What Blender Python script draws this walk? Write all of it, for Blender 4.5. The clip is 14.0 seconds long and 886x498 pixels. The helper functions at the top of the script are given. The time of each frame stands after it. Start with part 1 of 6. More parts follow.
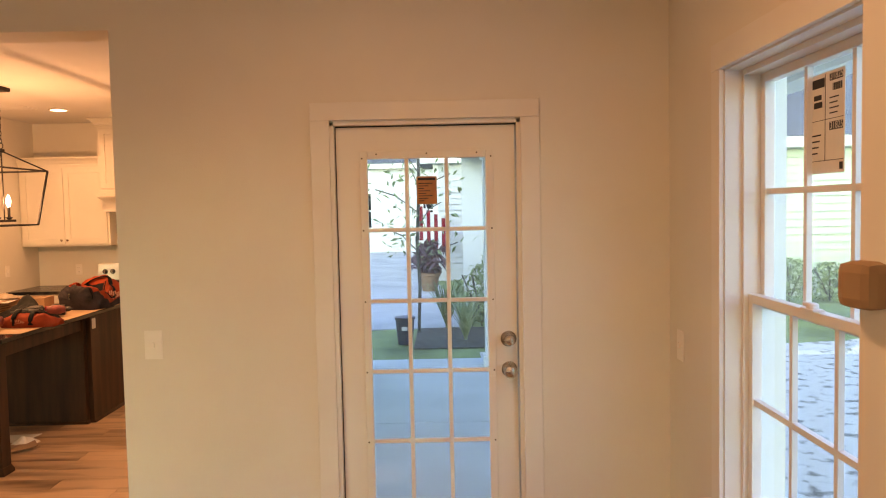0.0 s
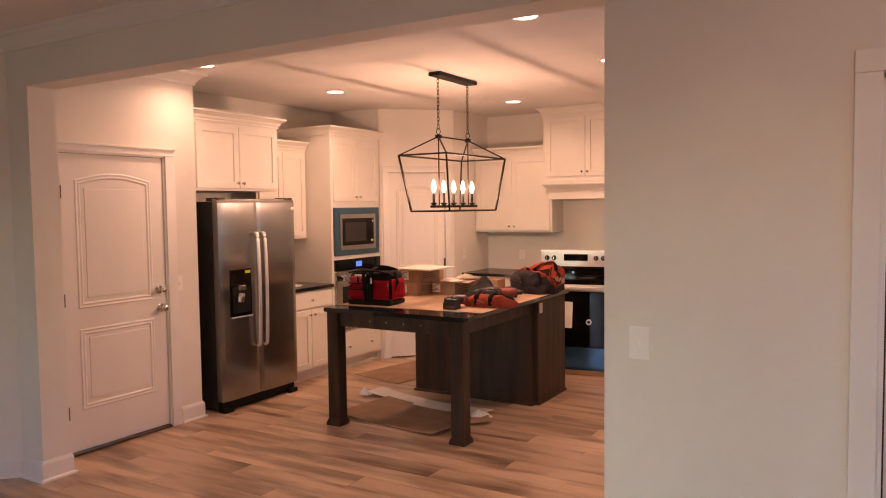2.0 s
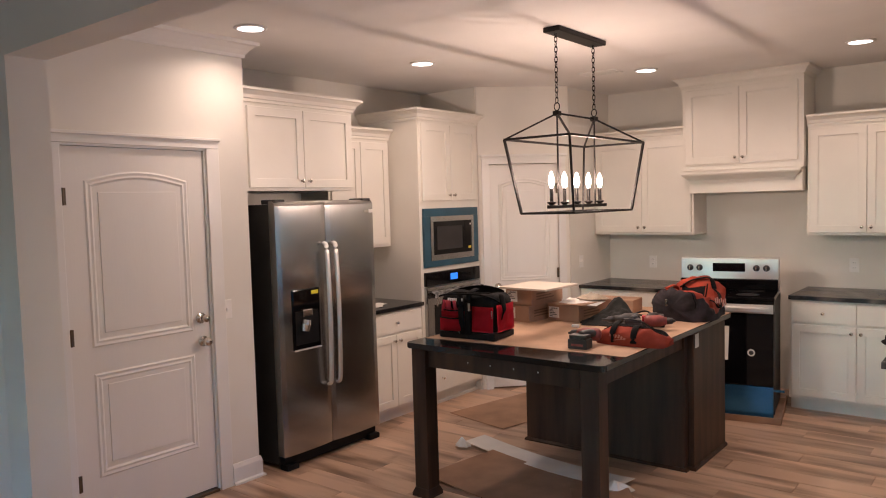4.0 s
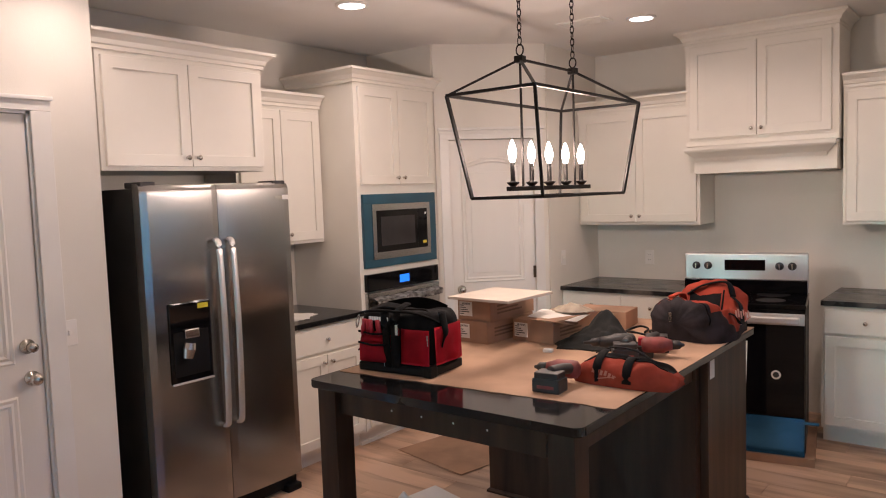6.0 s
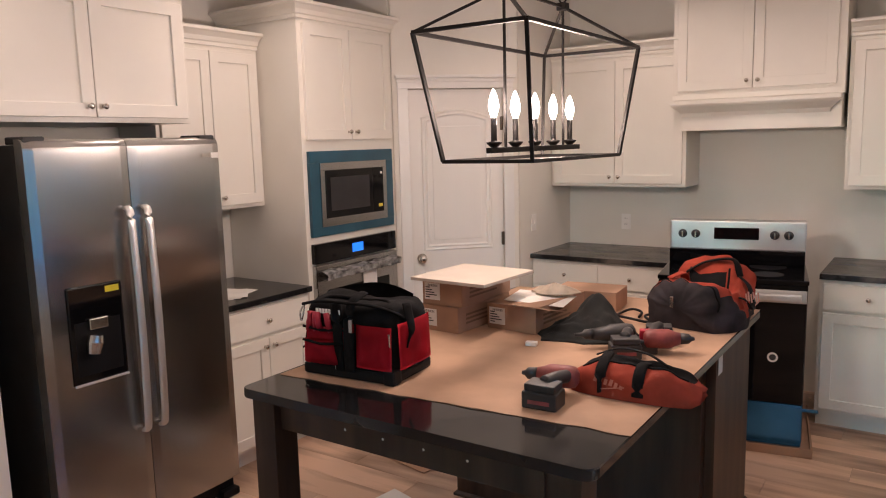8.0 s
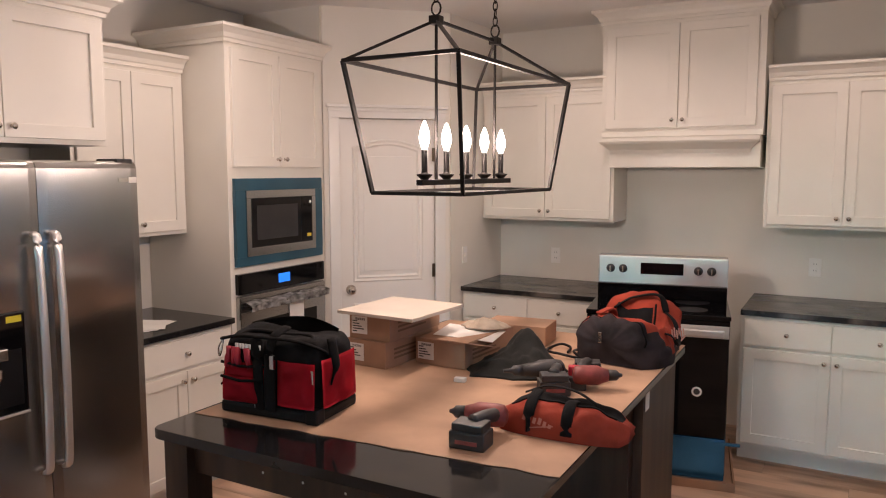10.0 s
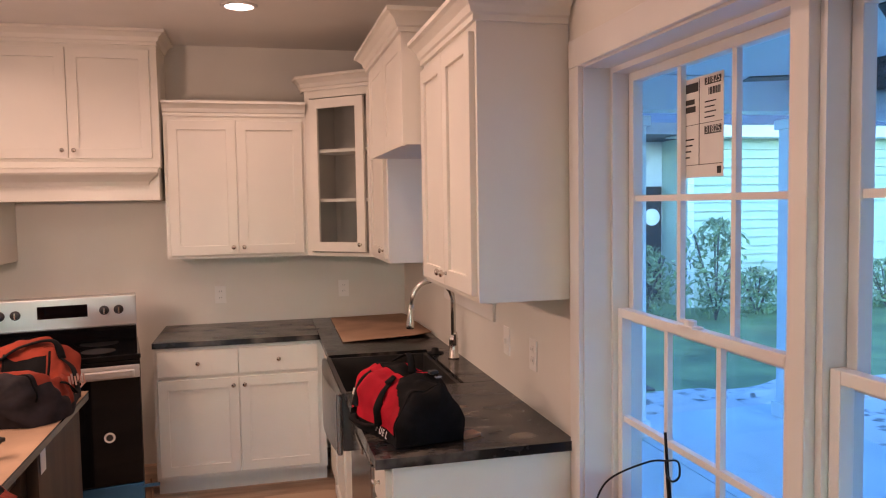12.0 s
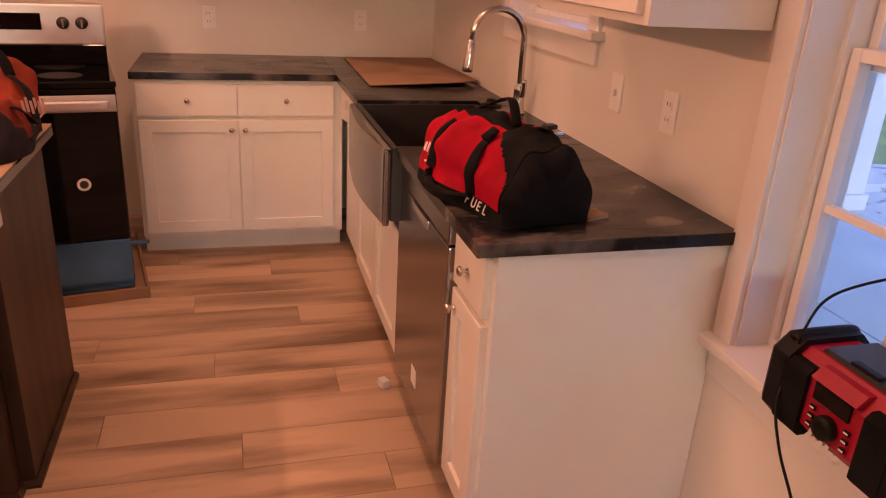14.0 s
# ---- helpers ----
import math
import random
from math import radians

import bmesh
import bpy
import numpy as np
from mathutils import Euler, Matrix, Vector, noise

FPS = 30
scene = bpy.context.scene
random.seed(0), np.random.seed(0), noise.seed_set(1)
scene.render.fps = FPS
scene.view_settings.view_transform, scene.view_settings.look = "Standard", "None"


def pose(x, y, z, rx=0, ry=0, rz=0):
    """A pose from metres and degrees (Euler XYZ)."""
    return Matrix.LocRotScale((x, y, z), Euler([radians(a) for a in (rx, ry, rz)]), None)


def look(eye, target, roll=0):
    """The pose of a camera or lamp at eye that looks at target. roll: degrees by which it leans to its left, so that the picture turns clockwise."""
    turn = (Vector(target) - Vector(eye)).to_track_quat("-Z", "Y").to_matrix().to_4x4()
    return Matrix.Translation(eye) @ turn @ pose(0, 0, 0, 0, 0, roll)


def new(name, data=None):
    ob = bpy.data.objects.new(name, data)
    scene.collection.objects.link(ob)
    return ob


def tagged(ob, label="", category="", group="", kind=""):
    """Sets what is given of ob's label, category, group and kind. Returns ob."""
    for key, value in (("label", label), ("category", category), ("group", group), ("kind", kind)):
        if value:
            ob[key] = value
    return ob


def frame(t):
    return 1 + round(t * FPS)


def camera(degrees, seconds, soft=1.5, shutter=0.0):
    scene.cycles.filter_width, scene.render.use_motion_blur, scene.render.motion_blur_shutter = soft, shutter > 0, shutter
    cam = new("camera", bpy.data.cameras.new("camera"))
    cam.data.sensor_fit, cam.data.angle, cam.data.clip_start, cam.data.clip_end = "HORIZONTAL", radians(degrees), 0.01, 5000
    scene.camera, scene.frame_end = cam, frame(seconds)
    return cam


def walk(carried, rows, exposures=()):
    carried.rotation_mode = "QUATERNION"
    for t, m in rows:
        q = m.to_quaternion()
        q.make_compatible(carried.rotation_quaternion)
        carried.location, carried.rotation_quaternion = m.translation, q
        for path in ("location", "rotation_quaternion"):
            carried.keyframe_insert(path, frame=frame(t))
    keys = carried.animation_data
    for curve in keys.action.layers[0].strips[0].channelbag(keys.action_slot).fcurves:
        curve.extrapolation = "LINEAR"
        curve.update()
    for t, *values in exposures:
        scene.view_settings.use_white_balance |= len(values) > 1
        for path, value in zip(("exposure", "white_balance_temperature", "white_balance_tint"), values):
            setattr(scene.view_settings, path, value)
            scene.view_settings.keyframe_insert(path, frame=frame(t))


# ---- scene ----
cam = camera(61.7, 14.0, soft=1.1)
PATH = [
    (0, (1.155, 2.05, 1.704), (1.156, 4.047, 1.593), -1.2),
    (0.5, (1.112, 2.028, 1.706), (0.731, 3.989, 1.603), -1.3),
    (1, (1.031, 2.051, 1.682), (0.295, 3.907, 1.578), -0.6),
    (1.5, (0.868, 2.191, 1.684), (-0.042, 3.969, 1.57), -0.5),
    (2, (0.731, 2.412, 1.67), (-0.293, 4.126, 1.556), -0.7),
    (2.5, (0.603, 2.719, 1.703), (-0.608, 4.306, 1.583), -0.9),
    (3, (0.391, 3.03, 1.697), (-0.882, 4.568, 1.577), -1.1),
    (3.2, (0.25, 3.117, 1.712), (-1.002, 4.671, 1.593), -1.0),
    (5.5, (-0.447, 4.518, 1.683), (-1.687, 6.082, 1.551), -2.1),
    (6, (-0.637, 4.728, 1.665), (-1.861, 6.303, 1.514), -2.0),
    (6.5, (-0.819, 4.936, 1.677), (-1.9, 6.607, 1.477), -1.9),
    (7, (-0.925, 5.055, 1.648), (-1.971, 6.74, 1.389), -2.0),
    (7.5, (-0.959, 5.188, 1.673), (-2.068, 6.83, 1.4), -1.9),
    (7.7, (-1.039, 5.176, 1.697), (-2.15, 6.814, 1.411), -1.6),
    (9.8, (-1.06, 5.235, 1.72), (-2.169, 6.884, 1.503), -0.6),
    (10, (-1.068, 5.237, 1.71), (-2.027, 6.98, 1.502), -0.0),
    (10.5, (-1.053, 5.255, 1.716), (-1.687, 7.143, 1.532), -0.5),
    (10.6, (-1.041, 5.269, 1.717), (-1.612, 7.178, 1.537), -0.1),
    (11, (-1.013, 5.272, 1.705), (-1.275, 7.248, 1.546), -0.5),
    (11.5, (-0.981, 5.305, 1.698), (-0.813, 7.293, 1.561), -0.8),
    (12, (-0.967, 5.319, 1.685), (-0.495, 7.259, 1.564), -0.9),
    (12.5, (-0.97, 5.354, 1.656), (-0.424, 7.271, 1.488), -0.5),
    (13, (-0.999, 5.519, 1.542), (-0.428, 7.358, 1.002), 2.5),
    (13.5, (-1.036, 5.794, 1.509), (-0.508, 7.596, 0.82), 4.2),
    (14, (-1.143, 6.117, 1.483), (-0.617, 7.901, 0.748), 3.4),
]
EXPOSURES = [(0, 4.12, 26000, 45), (0.5, 4.06, 28000, 53), (1.0, 4.1, 11900, 55), (1.5, 4.04, 10400, 53), (2.0, 3.94, 9500, 48), (2.5, 3.92, 8200, 33), (3.0, 3.85, 7300, 26), (5.5, 3.82, 6000, 18),
             (11.0, 3.8, 6000, 18), (12.0, 3.8, 7250, 36), (12.5, 3.76, 8500, 49), (13.0, 3.68, 9700, 61), (13.5, 3.64, 10300, 66), (14.0, 3.74, 11600, 73)]
walk(cam, [(t, look(eye, target, roll)) for t, eye, target, roll in PATH], EXPOSURES)

# ---- light, sky and picture ----
world = bpy.data.worlds.new("sky")
scene.world = world
world.use_nodes = True
_nt = world.node_tree
_sky = _nt.nodes.new("ShaderNodeTexSky")
_sky.sky_type, _sky.sun_disc = "NISHITA", False
_sky.sun_elevation, _sky.sun_rotation = radians(9), radians(192)
_sky.dust_density, _sky.air_density, _sky.ozone_density = 0.6, 1.0, 5.0
_dusk = _nt.nodes.new("ShaderNodeMix")
_dusk.data_type, _dusk.blend_type = "RGBA", "MULTIPLY"
_dusk.inputs["Factor"].default_value = 1.0
_dusk.inputs["B"].default_value = (0.40, 1.0, 1.31, 1)
_nt.links.new(_sky.outputs[0], _dusk.inputs["A"])
_nt.links.new(_dusk.outputs["Result"], _nt.nodes["Background"].inputs[0])
_nt.nodes["Background"].inputs[1].default_value = 0.094
sun = new("sun", bpy.data.lights.new("sun", "SUN"))
sun.data.energy, sun.data.angle, sun.data.color = 0.11, radians(50), (0.44, 0.92, 1.0)
sun.matrix_world = look((-6, -22, 13), (0, 6, 0))


def lamp(name, kind, energy, color, m, size=0.1, spot=120):
    ob = new(name, bpy.data.lights.new(name, kind))
    ob.data.energy, ob.data.color = energy, color
    if kind == "AREA":
        ob.data.shape, ob.data.size = "DISK", size
        ob.data.spread = radians(spot)
    else:
        ob.data.shadow_soft_size = size
    ob.matrix_world = m
    return ob


CAN_SPOTS = [(-3.62, 6.28), (-3.63, 7.82), (-2.57, 9.37), (-1.05, 9.41), (-1.03, 7.81), (-1.04, 6.3)]
# unseen ceiling lamps, added to brighten the living room
LIVING_FILL_SPOTS = [(1.0, 3.5), (1.0, 1.0), (-1.6, 1.4)]
BULBS_Y = [7.457, 7.615, 7.773, 7.931, 8.09]
LX = -2.362
WARM = (1.0, 0.76, 0.58)
for cx, cy in CAN_SPOTS:
    lamp("can_light", "AREA", 0.36, WARM, look((cx, cy, 2.715), (cx, cy, 0)), 0.13, 150)
# added fill: no lamp is known in this ceiling
for cx, cy in LIVING_FILL_SPOTS:
    lamp("can_light", "AREA", 0.6, WARM, look((cx, cy, 2.715), (cx, cy, 0)), 0.13, 180)
for by in BULBS_Y:
    lamp("bulb_light", "POINT", 0.54, (1.0, 0.73, 0.54), pose(LX, by, 1.832), 0.018)

# added fill lamp, daylight-coloured, at the invented window in the wall behind the walk
_rear_fill = lamp("rear_fill_light", "AREA", 1.0, (0.86, 1.0, 0.90), look((-2.3, -1.42, 1.36), (-2.3, 3.0, 1.36)), 1.0, 170)
_rear_fill.data.shape, _rear_fill.data.size, _rear_fill.data.size_y = "RECTANGLE", 1.7, 1.4

# ---- materials ----
def mat(name, color, rough=0.5, metal=0.0, var=0.06, scale=6.0, bump=0.0, fine=120.0, tint=None, stretch=None, random_tint=0.0, rough_var=0.0, spec=0.5, pos=(0.32, 0.68)):
    m = bpy.data.materials.new(name)
    m.use_nodes = True
    nt = m.node_tree
    n, l = nt.nodes, nt.links
    bs = n["Principled BSDF"]
    bs.inputs["Roughness"].default_value, bs.inputs["Metallic"].default_value = rough, metal
    bs.inputs["Specular IOR Level"].default_value = spec
    co = n.new("ShaderNodeTexCoord")
    mp = n.new("ShaderNodeMapping")
    l.new(co.outputs["Object"], mp.inputs[0])
    if stretch:
        mp.inputs["Scale"].default_value = stretch
    if random_tint:
        oi = n.new("ShaderNodeObjectInfo")
        sc = n.new("ShaderNodeVectorMath")
        sc.operation = "SCALE"
        sc.inputs[0].default_value = (37.0, 91.0, 53.0)
        l.new(oi.outputs["Random"], sc.inputs["Scale"])
        l.new(sc.outputs[0], mp.inputs["Location"])
    tex = n.new("ShaderNodeTexNoise")
    tex.inputs["Scale"].default_value, tex.inputs["Detail"].default_value = scale, 6
    l.new(mp.outputs[0], tex.inputs[0])
    ramp = n.new("ShaderNodeValToRGB")
    c2 = tint or [c * (1 - 2.2 * var) for c in color]
    c1 = [min(1, c * (1 + var)) for c in color]
    ramp.color_ramp.elements[0].color, ramp.color_ramp.elements[1].color = (*c2, 1), (*c1, 1)
    ramp.color_ramp.elements[0].position, ramp.color_ramp.elements[1].position = pos
    l.new(tex.outputs[0], ramp.inputs[0])
    out = ramp.outputs[0]
    if random_tint:
        info = n.new("ShaderNodeObjectInfo")
        hsv = n.new("ShaderNodeHueSaturation")
        mr = n.new("ShaderNodeMapRange")
        mr.inputs[3].default_value, mr.inputs[4].default_value = 1 - random_tint, 1 + random_tint
        l.new(info.outputs["Random"], mr.inputs[0])
        l.new(mr.outputs[0], hsv.inputs["Value"])
        l.new(out, hsv.inputs["Color"])
        out = hsv.outputs[0]
    l.new(out, bs.inputs["Base Color"])
    tf = n.new("ShaderNodeTexNoise")
    tf.inputs["Scale"].default_value, tf.inputs["Detail"].default_value = fine, 3
    l.new(mp.outputs[0], tf.inputs[0])
    if rough_var:
        mr2 = n.new("ShaderNodeMapRange")
        mr2.inputs[3].default_value, mr2.inputs[4].default_value = max(0.02, rough - rough_var), min(1, rough + rough_var)
        l.new(tex.outputs[0], mr2.inputs[0])
        l.new(mr2.outputs[0], bs.inputs["Roughness"])
    if bump:
        bp = n.new("ShaderNodeBump")
        bp.inputs["Strength"].default_value, bp.inputs["Distance"].default_value = bump, 0.004
        l.new(tf.outputs[0], bp.inputs["Height"])
        l.new(bp.outputs[0], bs.inputs["Normal"])
    return m


def glow(name, color, strength):
    m = bpy.data.materials.new(name)
    m.use_nodes = True
    bs = m.node_tree.nodes["Principled BSDF"]
    bs.inputs["Base Color"].default_value = (*color, 1)
    bs.inputs["Emission Color"].default_value, bs.inputs["Emission Strength"].default_value = (*color, 1), strength
    return m


# dust: share of translucent white that hazes the view through the pane
def glass_mat(name, dust=0.05):
    m = bpy.data.materials.new(name)
    m.use_nodes = True
    n, l = m.node_tree.nodes, m.node_tree.links
    n.remove(n["Principled BSDF"])
    tr, gl, mx, lw, pw, ad = (n.new(k) for k in ("ShaderNodeBsdfTransparent", "ShaderNodeBsdfGlossy", "ShaderNodeMixShader", "ShaderNodeLayerWeight", "ShaderNodeMath", "ShaderNodeMath"))
    gl.inputs["Roughness"].default_value = 0.02
    tr.inputs[0].default_value = (0.96, 0.98, 0.98, 1)
    lw.inputs["Blend"].default_value = 0.5
    pw.operation, ad.operation = "POWER", "MULTIPLY_ADD"
    pw.inputs[1].default_value = 5.0
    ad.inputs[1].default_value, ad.inputs[2].default_value = 0.5, 0.03
    l.new(lw.outputs["Facing"], pw.inputs[0]), l.new(pw.outputs[0], ad.inputs[0]), l.new(ad.outputs[0], mx.inputs[0])
    l.new(tr.outputs[0], mx.inputs[1]), l.new(gl.outputs[0], mx.inputs[2])
    # a little translucent white puts a milky haze into the panes
    film, veil = n.new("ShaderNodeBsdfTranslucent"), n.new("ShaderNodeMixShader")
    film.inputs[0].default_value = (0.8, 0.8, 0.8, 1)
    veil.inputs[0].default_value = dust
    l.new(mx.outputs[0], veil.inputs[1]), l.new(film.outputs[0], veil.inputs[2])
    l.new(veil.outputs[0], n["Material Output"].inputs[0])
    return m


WALL = mat("wall_paint", (0.785, 0.755, 0.69), 0.75, var=0.025, scale=1.6, bump=0.12, fine=220)
CEIL = mat("ceiling_paint", (0.78, 0.76, 0.73), 0.9, var=0.02, scale=2, bump=0.25, fine=160)
TRIM = mat("trim_paint", (0.8, 0.785, 0.75), 0.38, var=0.02, scale=3, bump=0.03)
CAB = mat("cabinet_paint", (0.80, 0.77, 0.70), 0.36, var=0.018, scale=2.5, bump=0.03)
DOORP = mat("door_paint", (0.80, 0.775, 0.73), 0.42, var=0.02, scale=3, bump=0.05, fine=90, stretch=(1, 1, 0.12))
PLANK = mat("vinyl_plank", (0.55, 0.375, 0.262), 0.36, var=0.08, scale=1.5, bump=0.05, fine=30, stretch=(0.8, 5.0, 3), tint=(0.215, 0.132, 0.084), pos=(0.32, 0.57), random_tint=0.16, rough_var=0.1)
SUBFLOOR = mat("plank_joint", (0.17, 0.11, 0.075), 0.8)
STONE = mat("black_counter", (0.008, 0.008, 0.009), 0.09, var=0.4, scale=9, bump=0.01, tint=(0.03, 0.028, 0.026), rough_var=0.08, pos=(0.30, 0.44))
DUSTY = mat("dusty_counter", (0.008, 0.008, 0.009), 0.24, var=0.4, scale=5.5, bump=0.03, tint=(0.13, 0.115, 0.10), rough_var=0.16, spec=0.4, pos=(0.34, 0.50), stretch=(1, 1.9, 1))
ISLWOOD = mat("walnut_stain", (0.054, 0.028, 0.017), 0.45, var=0.3, scale=2.5, spec=0.3, bump=0.05, fine=70, stretch=(5, 5, 0.5), tint=(0.020, 0.010, 0.006))
PALESTEEL = mat("pale_steel", (0.74, 0.73, 0.72), 0.42, 1.0, var=0.02, scale=1.5, rough_var=0.04)
STEEL = mat("brushed_steel", (0.42, 0.415, 0.405), 0.23, 1.0, var=0.02, scale=1.5, rough_var=0.02)
_tan = STEEL.node_tree.nodes.new("ShaderNodeTangent")
_tan.direction_type, _tan.axis = "RADIAL", "Z"
STEEL.node_tree.links.new(_tan.outputs[0], STEEL.node_tree.nodes["Principled BSDF"].inputs["Tangent"])
STEEL.node_tree.nodes["Principled BSDF"].inputs["Anisotropic"].default_value = 0.8
CHROME = mat("satin_nickel", (0.62, 0.58, 0.53), 0.22, 1.0, var=0.03)
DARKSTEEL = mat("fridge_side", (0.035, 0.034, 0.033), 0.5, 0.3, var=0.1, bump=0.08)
BLACKGL = mat("black_glass", (0.004, 0.004, 0.005), 0.06, var=0.1, rough_var=0.03, spec=0.28)
BLACKPL = mat("black_plastic", (0.006, 0.006, 0.007), 0.5, var=0.2, bump=0.08, spec=0.2)
IRON = mat("black_iron", (0.018, 0.016, 0.015), 0.5, 0.6, var=0.2, bump=0.05)
BRONZE = mat("hinge_bronze", (0.16, 0.12, 0.085), 0.4, 0.9, var=0.1)
BLUEFILM = mat("blue_film", (0.06, 0.24, 0.50), 0.26, 0.75, var=0.12, scale=5, bump=0.1, fine=25)
TEALFILM = mat("teal_film", (0.022, 0.085, 0.13), 0.33, var=0.1, scale=5, bump=0.1, fine=25)
BULBG = glow("bulb_glow", (1.0, 0.88, 0.74), 2.6)
CANG = glow("can_glow", (1.0, 0.9, 0.8), 0.6)
DISPLAY = glow("display_blue", (0.02, 0.20, 1.0), 0.07)
GLASS = glass_mat("pane_glass")
VINYL = mat("vinyl_frame", (0.8, 0.8, 0.78), 0.35, var=0.015)
PLATE = mat("plate_plastic", (0.88, 0.86, 0.82), 0.35, var=0.01)
CARDB = mat("cardboard", (0.37, 0.225, 0.145), 0.85, var=0.1, scale=5, bump=0.15, fine=60)
KRAFT = mat("kraft_paper", (0.43, 0.275, 0.178), 0.8, var=0.10, scale=4, bump=0.15, fine=30)
WHITEP = mat("white_paper", (0.78, 0.76, 0.72), 0.7, var=0.03, scale=9, bump=0.05)
INK = mat("black_ink", (0.03, 0.03, 0.03), 0.7)
REDC = mat("red_canvas", (0.48, 0.013, 0.026), 0.75, var=0.15, scale=9, bump=0.35, fine=380, spec=0.15)
ORANGEC = mat("orange_red_canvas", (0.30, 0.045, 0.024), 0.75, var=0.16, scale=9, bump=0.35, fine=380, spec=0.15)
BLACKC = mat("black_canvas", (0.007, 0.007, 0.008), 0.85, var=0.3, scale=10, bump=0.4, fine=380, spec=0.15)
GREYC = mat("grey_canvas", (0.032, 0.027, 0.03), 0.85, var=0.25, scale=10, bump=0.4, fine=380, spec=0.15)
REDPL = mat("red_plastic", (0.43, 0.013, 0.034), 0.5, var=0.1, bump=0.05)
GREYPL = mat("grey_plastic", (0.026, 0.025, 0.026), 0.5, var=0.15, bump=0.05)
WHITEC = mat("white_print", (0.75, 0.73, 0.7), 0.7, var=0.02)


# ---- mesh helpers ----
def box(bm, x0, y0, z0, x1, y1, z1, bev=0.0, m=None):
    r = bmesh.ops.create_cube(bm, size=1.0)
    vs = r["verts"]
    sx, sy, sz = x1 - x0, y1 - y0, z1 - z0
    for v in vs:
        v.co = Vector((x0 + (v.co.x + 0.5) * sx, y0 + (v.co.y + 0.5) * sy, z0 + (v.co.z + 0.5) * sz))
    if bev:
        es = list({e for v in vs for e in v.link_edges})
        r2 = bmesh.ops.bevel(bm, geom=es, offset=min(bev, 0.45 * min(abs(sx), abs(sy), abs(sz))), segments=2, profile=0.6, affect="EDGES")
        vs = list({v for f in r2["faces"] for v in f.verts} | {v for v in vs if v.is_valid})
    if m is not None:
        bmesh.ops.transform(bm, matrix=m, verts=[v for v in vs if v.is_valid])
    return bm


def bx(*a, **k):
    return box(bmesh.new(), *a, **k)


def lathe(bm, prof, seg=20, m=None):
    rings = []
    for r, z in prof:
        rings.append([bm.verts.new((max(r, 1e-5) * math.cos(2 * math.pi * i / seg), max(r, 1e-5) * math.sin(2 * math.pi * i / seg), z)) for i in range(seg)])
    for a, b in zip(rings, rings[1:]):
        for i in range(seg):
            bm.faces.new((a[i], a[(i + 1) % seg], b[(i + 1) % seg], b[i]))
    bm.faces.new(list(reversed(rings[0]))), bm.faces.new(rings[-1])
    if m is not None:
        bmesh.ops.transform(bm, matrix=m, verts=[v for r in rings for v in r])
    return bm


def tube(bm, pts, r, seg=8, flat=1.0):
    pts = [Vector(p) for p in pts]
    rings = []
    up = Vector((0, 0, 1))
    for i, p in enumerate(pts):
        d = (pts[min(i + 1, len(pts) - 1)] - pts[max(i - 1, 0)]).normalized()
        s = d.cross(up)
        s = d.cross(Vector((0, 1, 0))) if s.length < 0.15 else s
        s.normalize()
        u = s.cross(d)
        rings.append([bm.verts.new(p + r * (math.cos(2 * math.pi * k / seg) * s + flat * math.sin(2 * math.pi * k / seg) * u)) for k in range(seg)])
    for a, b in zip(rings, rings[1:]):
        for k in range(seg):
            bm.faces.new((a[k], a[(k + 1) % seg], b[(k + 1) % seg], b[k]))
    bm.faces.new(list(reversed(rings[0]))), bm.faces.new(rings[-1])
    return bm


def flow(pts, k=6):
    """Points of a smooth curve through the given ones."""
    P = [Vector(p) for p in pts]
    P = [2 * P[0] - P[1]] + P + [2 * P[-1] - P[-2]]
    out = []
    for a, b, c, d in zip(P, P[1:], P[2:], P[3:]):
        for i in range(k):
            t = i / k
            out.append(0.5 * (2 * b + (c - a) * t + (2 * a - 5 * b + 4 * c - d) * t * t + (3 * b - a - 3 * c + d) * t ** 3))
    return out + [P[-2]]


def bar(bm, a, b, w):
    """A square bar from a to b."""
    a, b = Vector(a), Vector(b)
    m = Matrix.Translation(a) @ (b - a).to_track_quat("Z", "Y").to_matrix().to_4x4()
    return box(bm, -w / 2, -w / 2, 0, w / 2, w / 2, (b - a).length, m=m)


def sweep(bm, prof, path, closed=False):
    """Extrudes a profile of (out, up) along a level path with mitred corners; out is to the right of the way walked."""
    P = [Vector((p[0], p[1], 0)) for p in path]
    z0 = path[0][2]
    n = len(P)
    rings = []
    for i in range(n):
        def nrm(a, b):
            d = (b - a).normalized()
            return Vector((d.y, -d.x, 0))
        ns = []
        if i > 0 or closed:
            ns.append(nrm(P[i - 1], P[i]))
        if i < n - 1 or closed:
            ns.append(nrm(P[i], P[(i + 1) % n]))
        k = sum(ns, Vector((0, 0, 0))).normalized()
        k = k / max(0.3, k.dot(ns[0]))
        rings.append([bm.verts.new(P[i] + k * o + Vector((0, 0, z0 + u))) for o, u in prof])
    m = len(prof)
    pairs = list(zip(rings, rings[1:])) + ([(rings[-1], rings[0])] if closed else [])
    for a, b in pairs:
        for k in range(m):
            bm.faces.new((a[k], b[k], b[(k + 1) % m], a[(k + 1) % m]))
    if not closed:
        bm.faces.new(rings[0]), bm.faces.new(list(reversed(rings[-1])))
    return bm


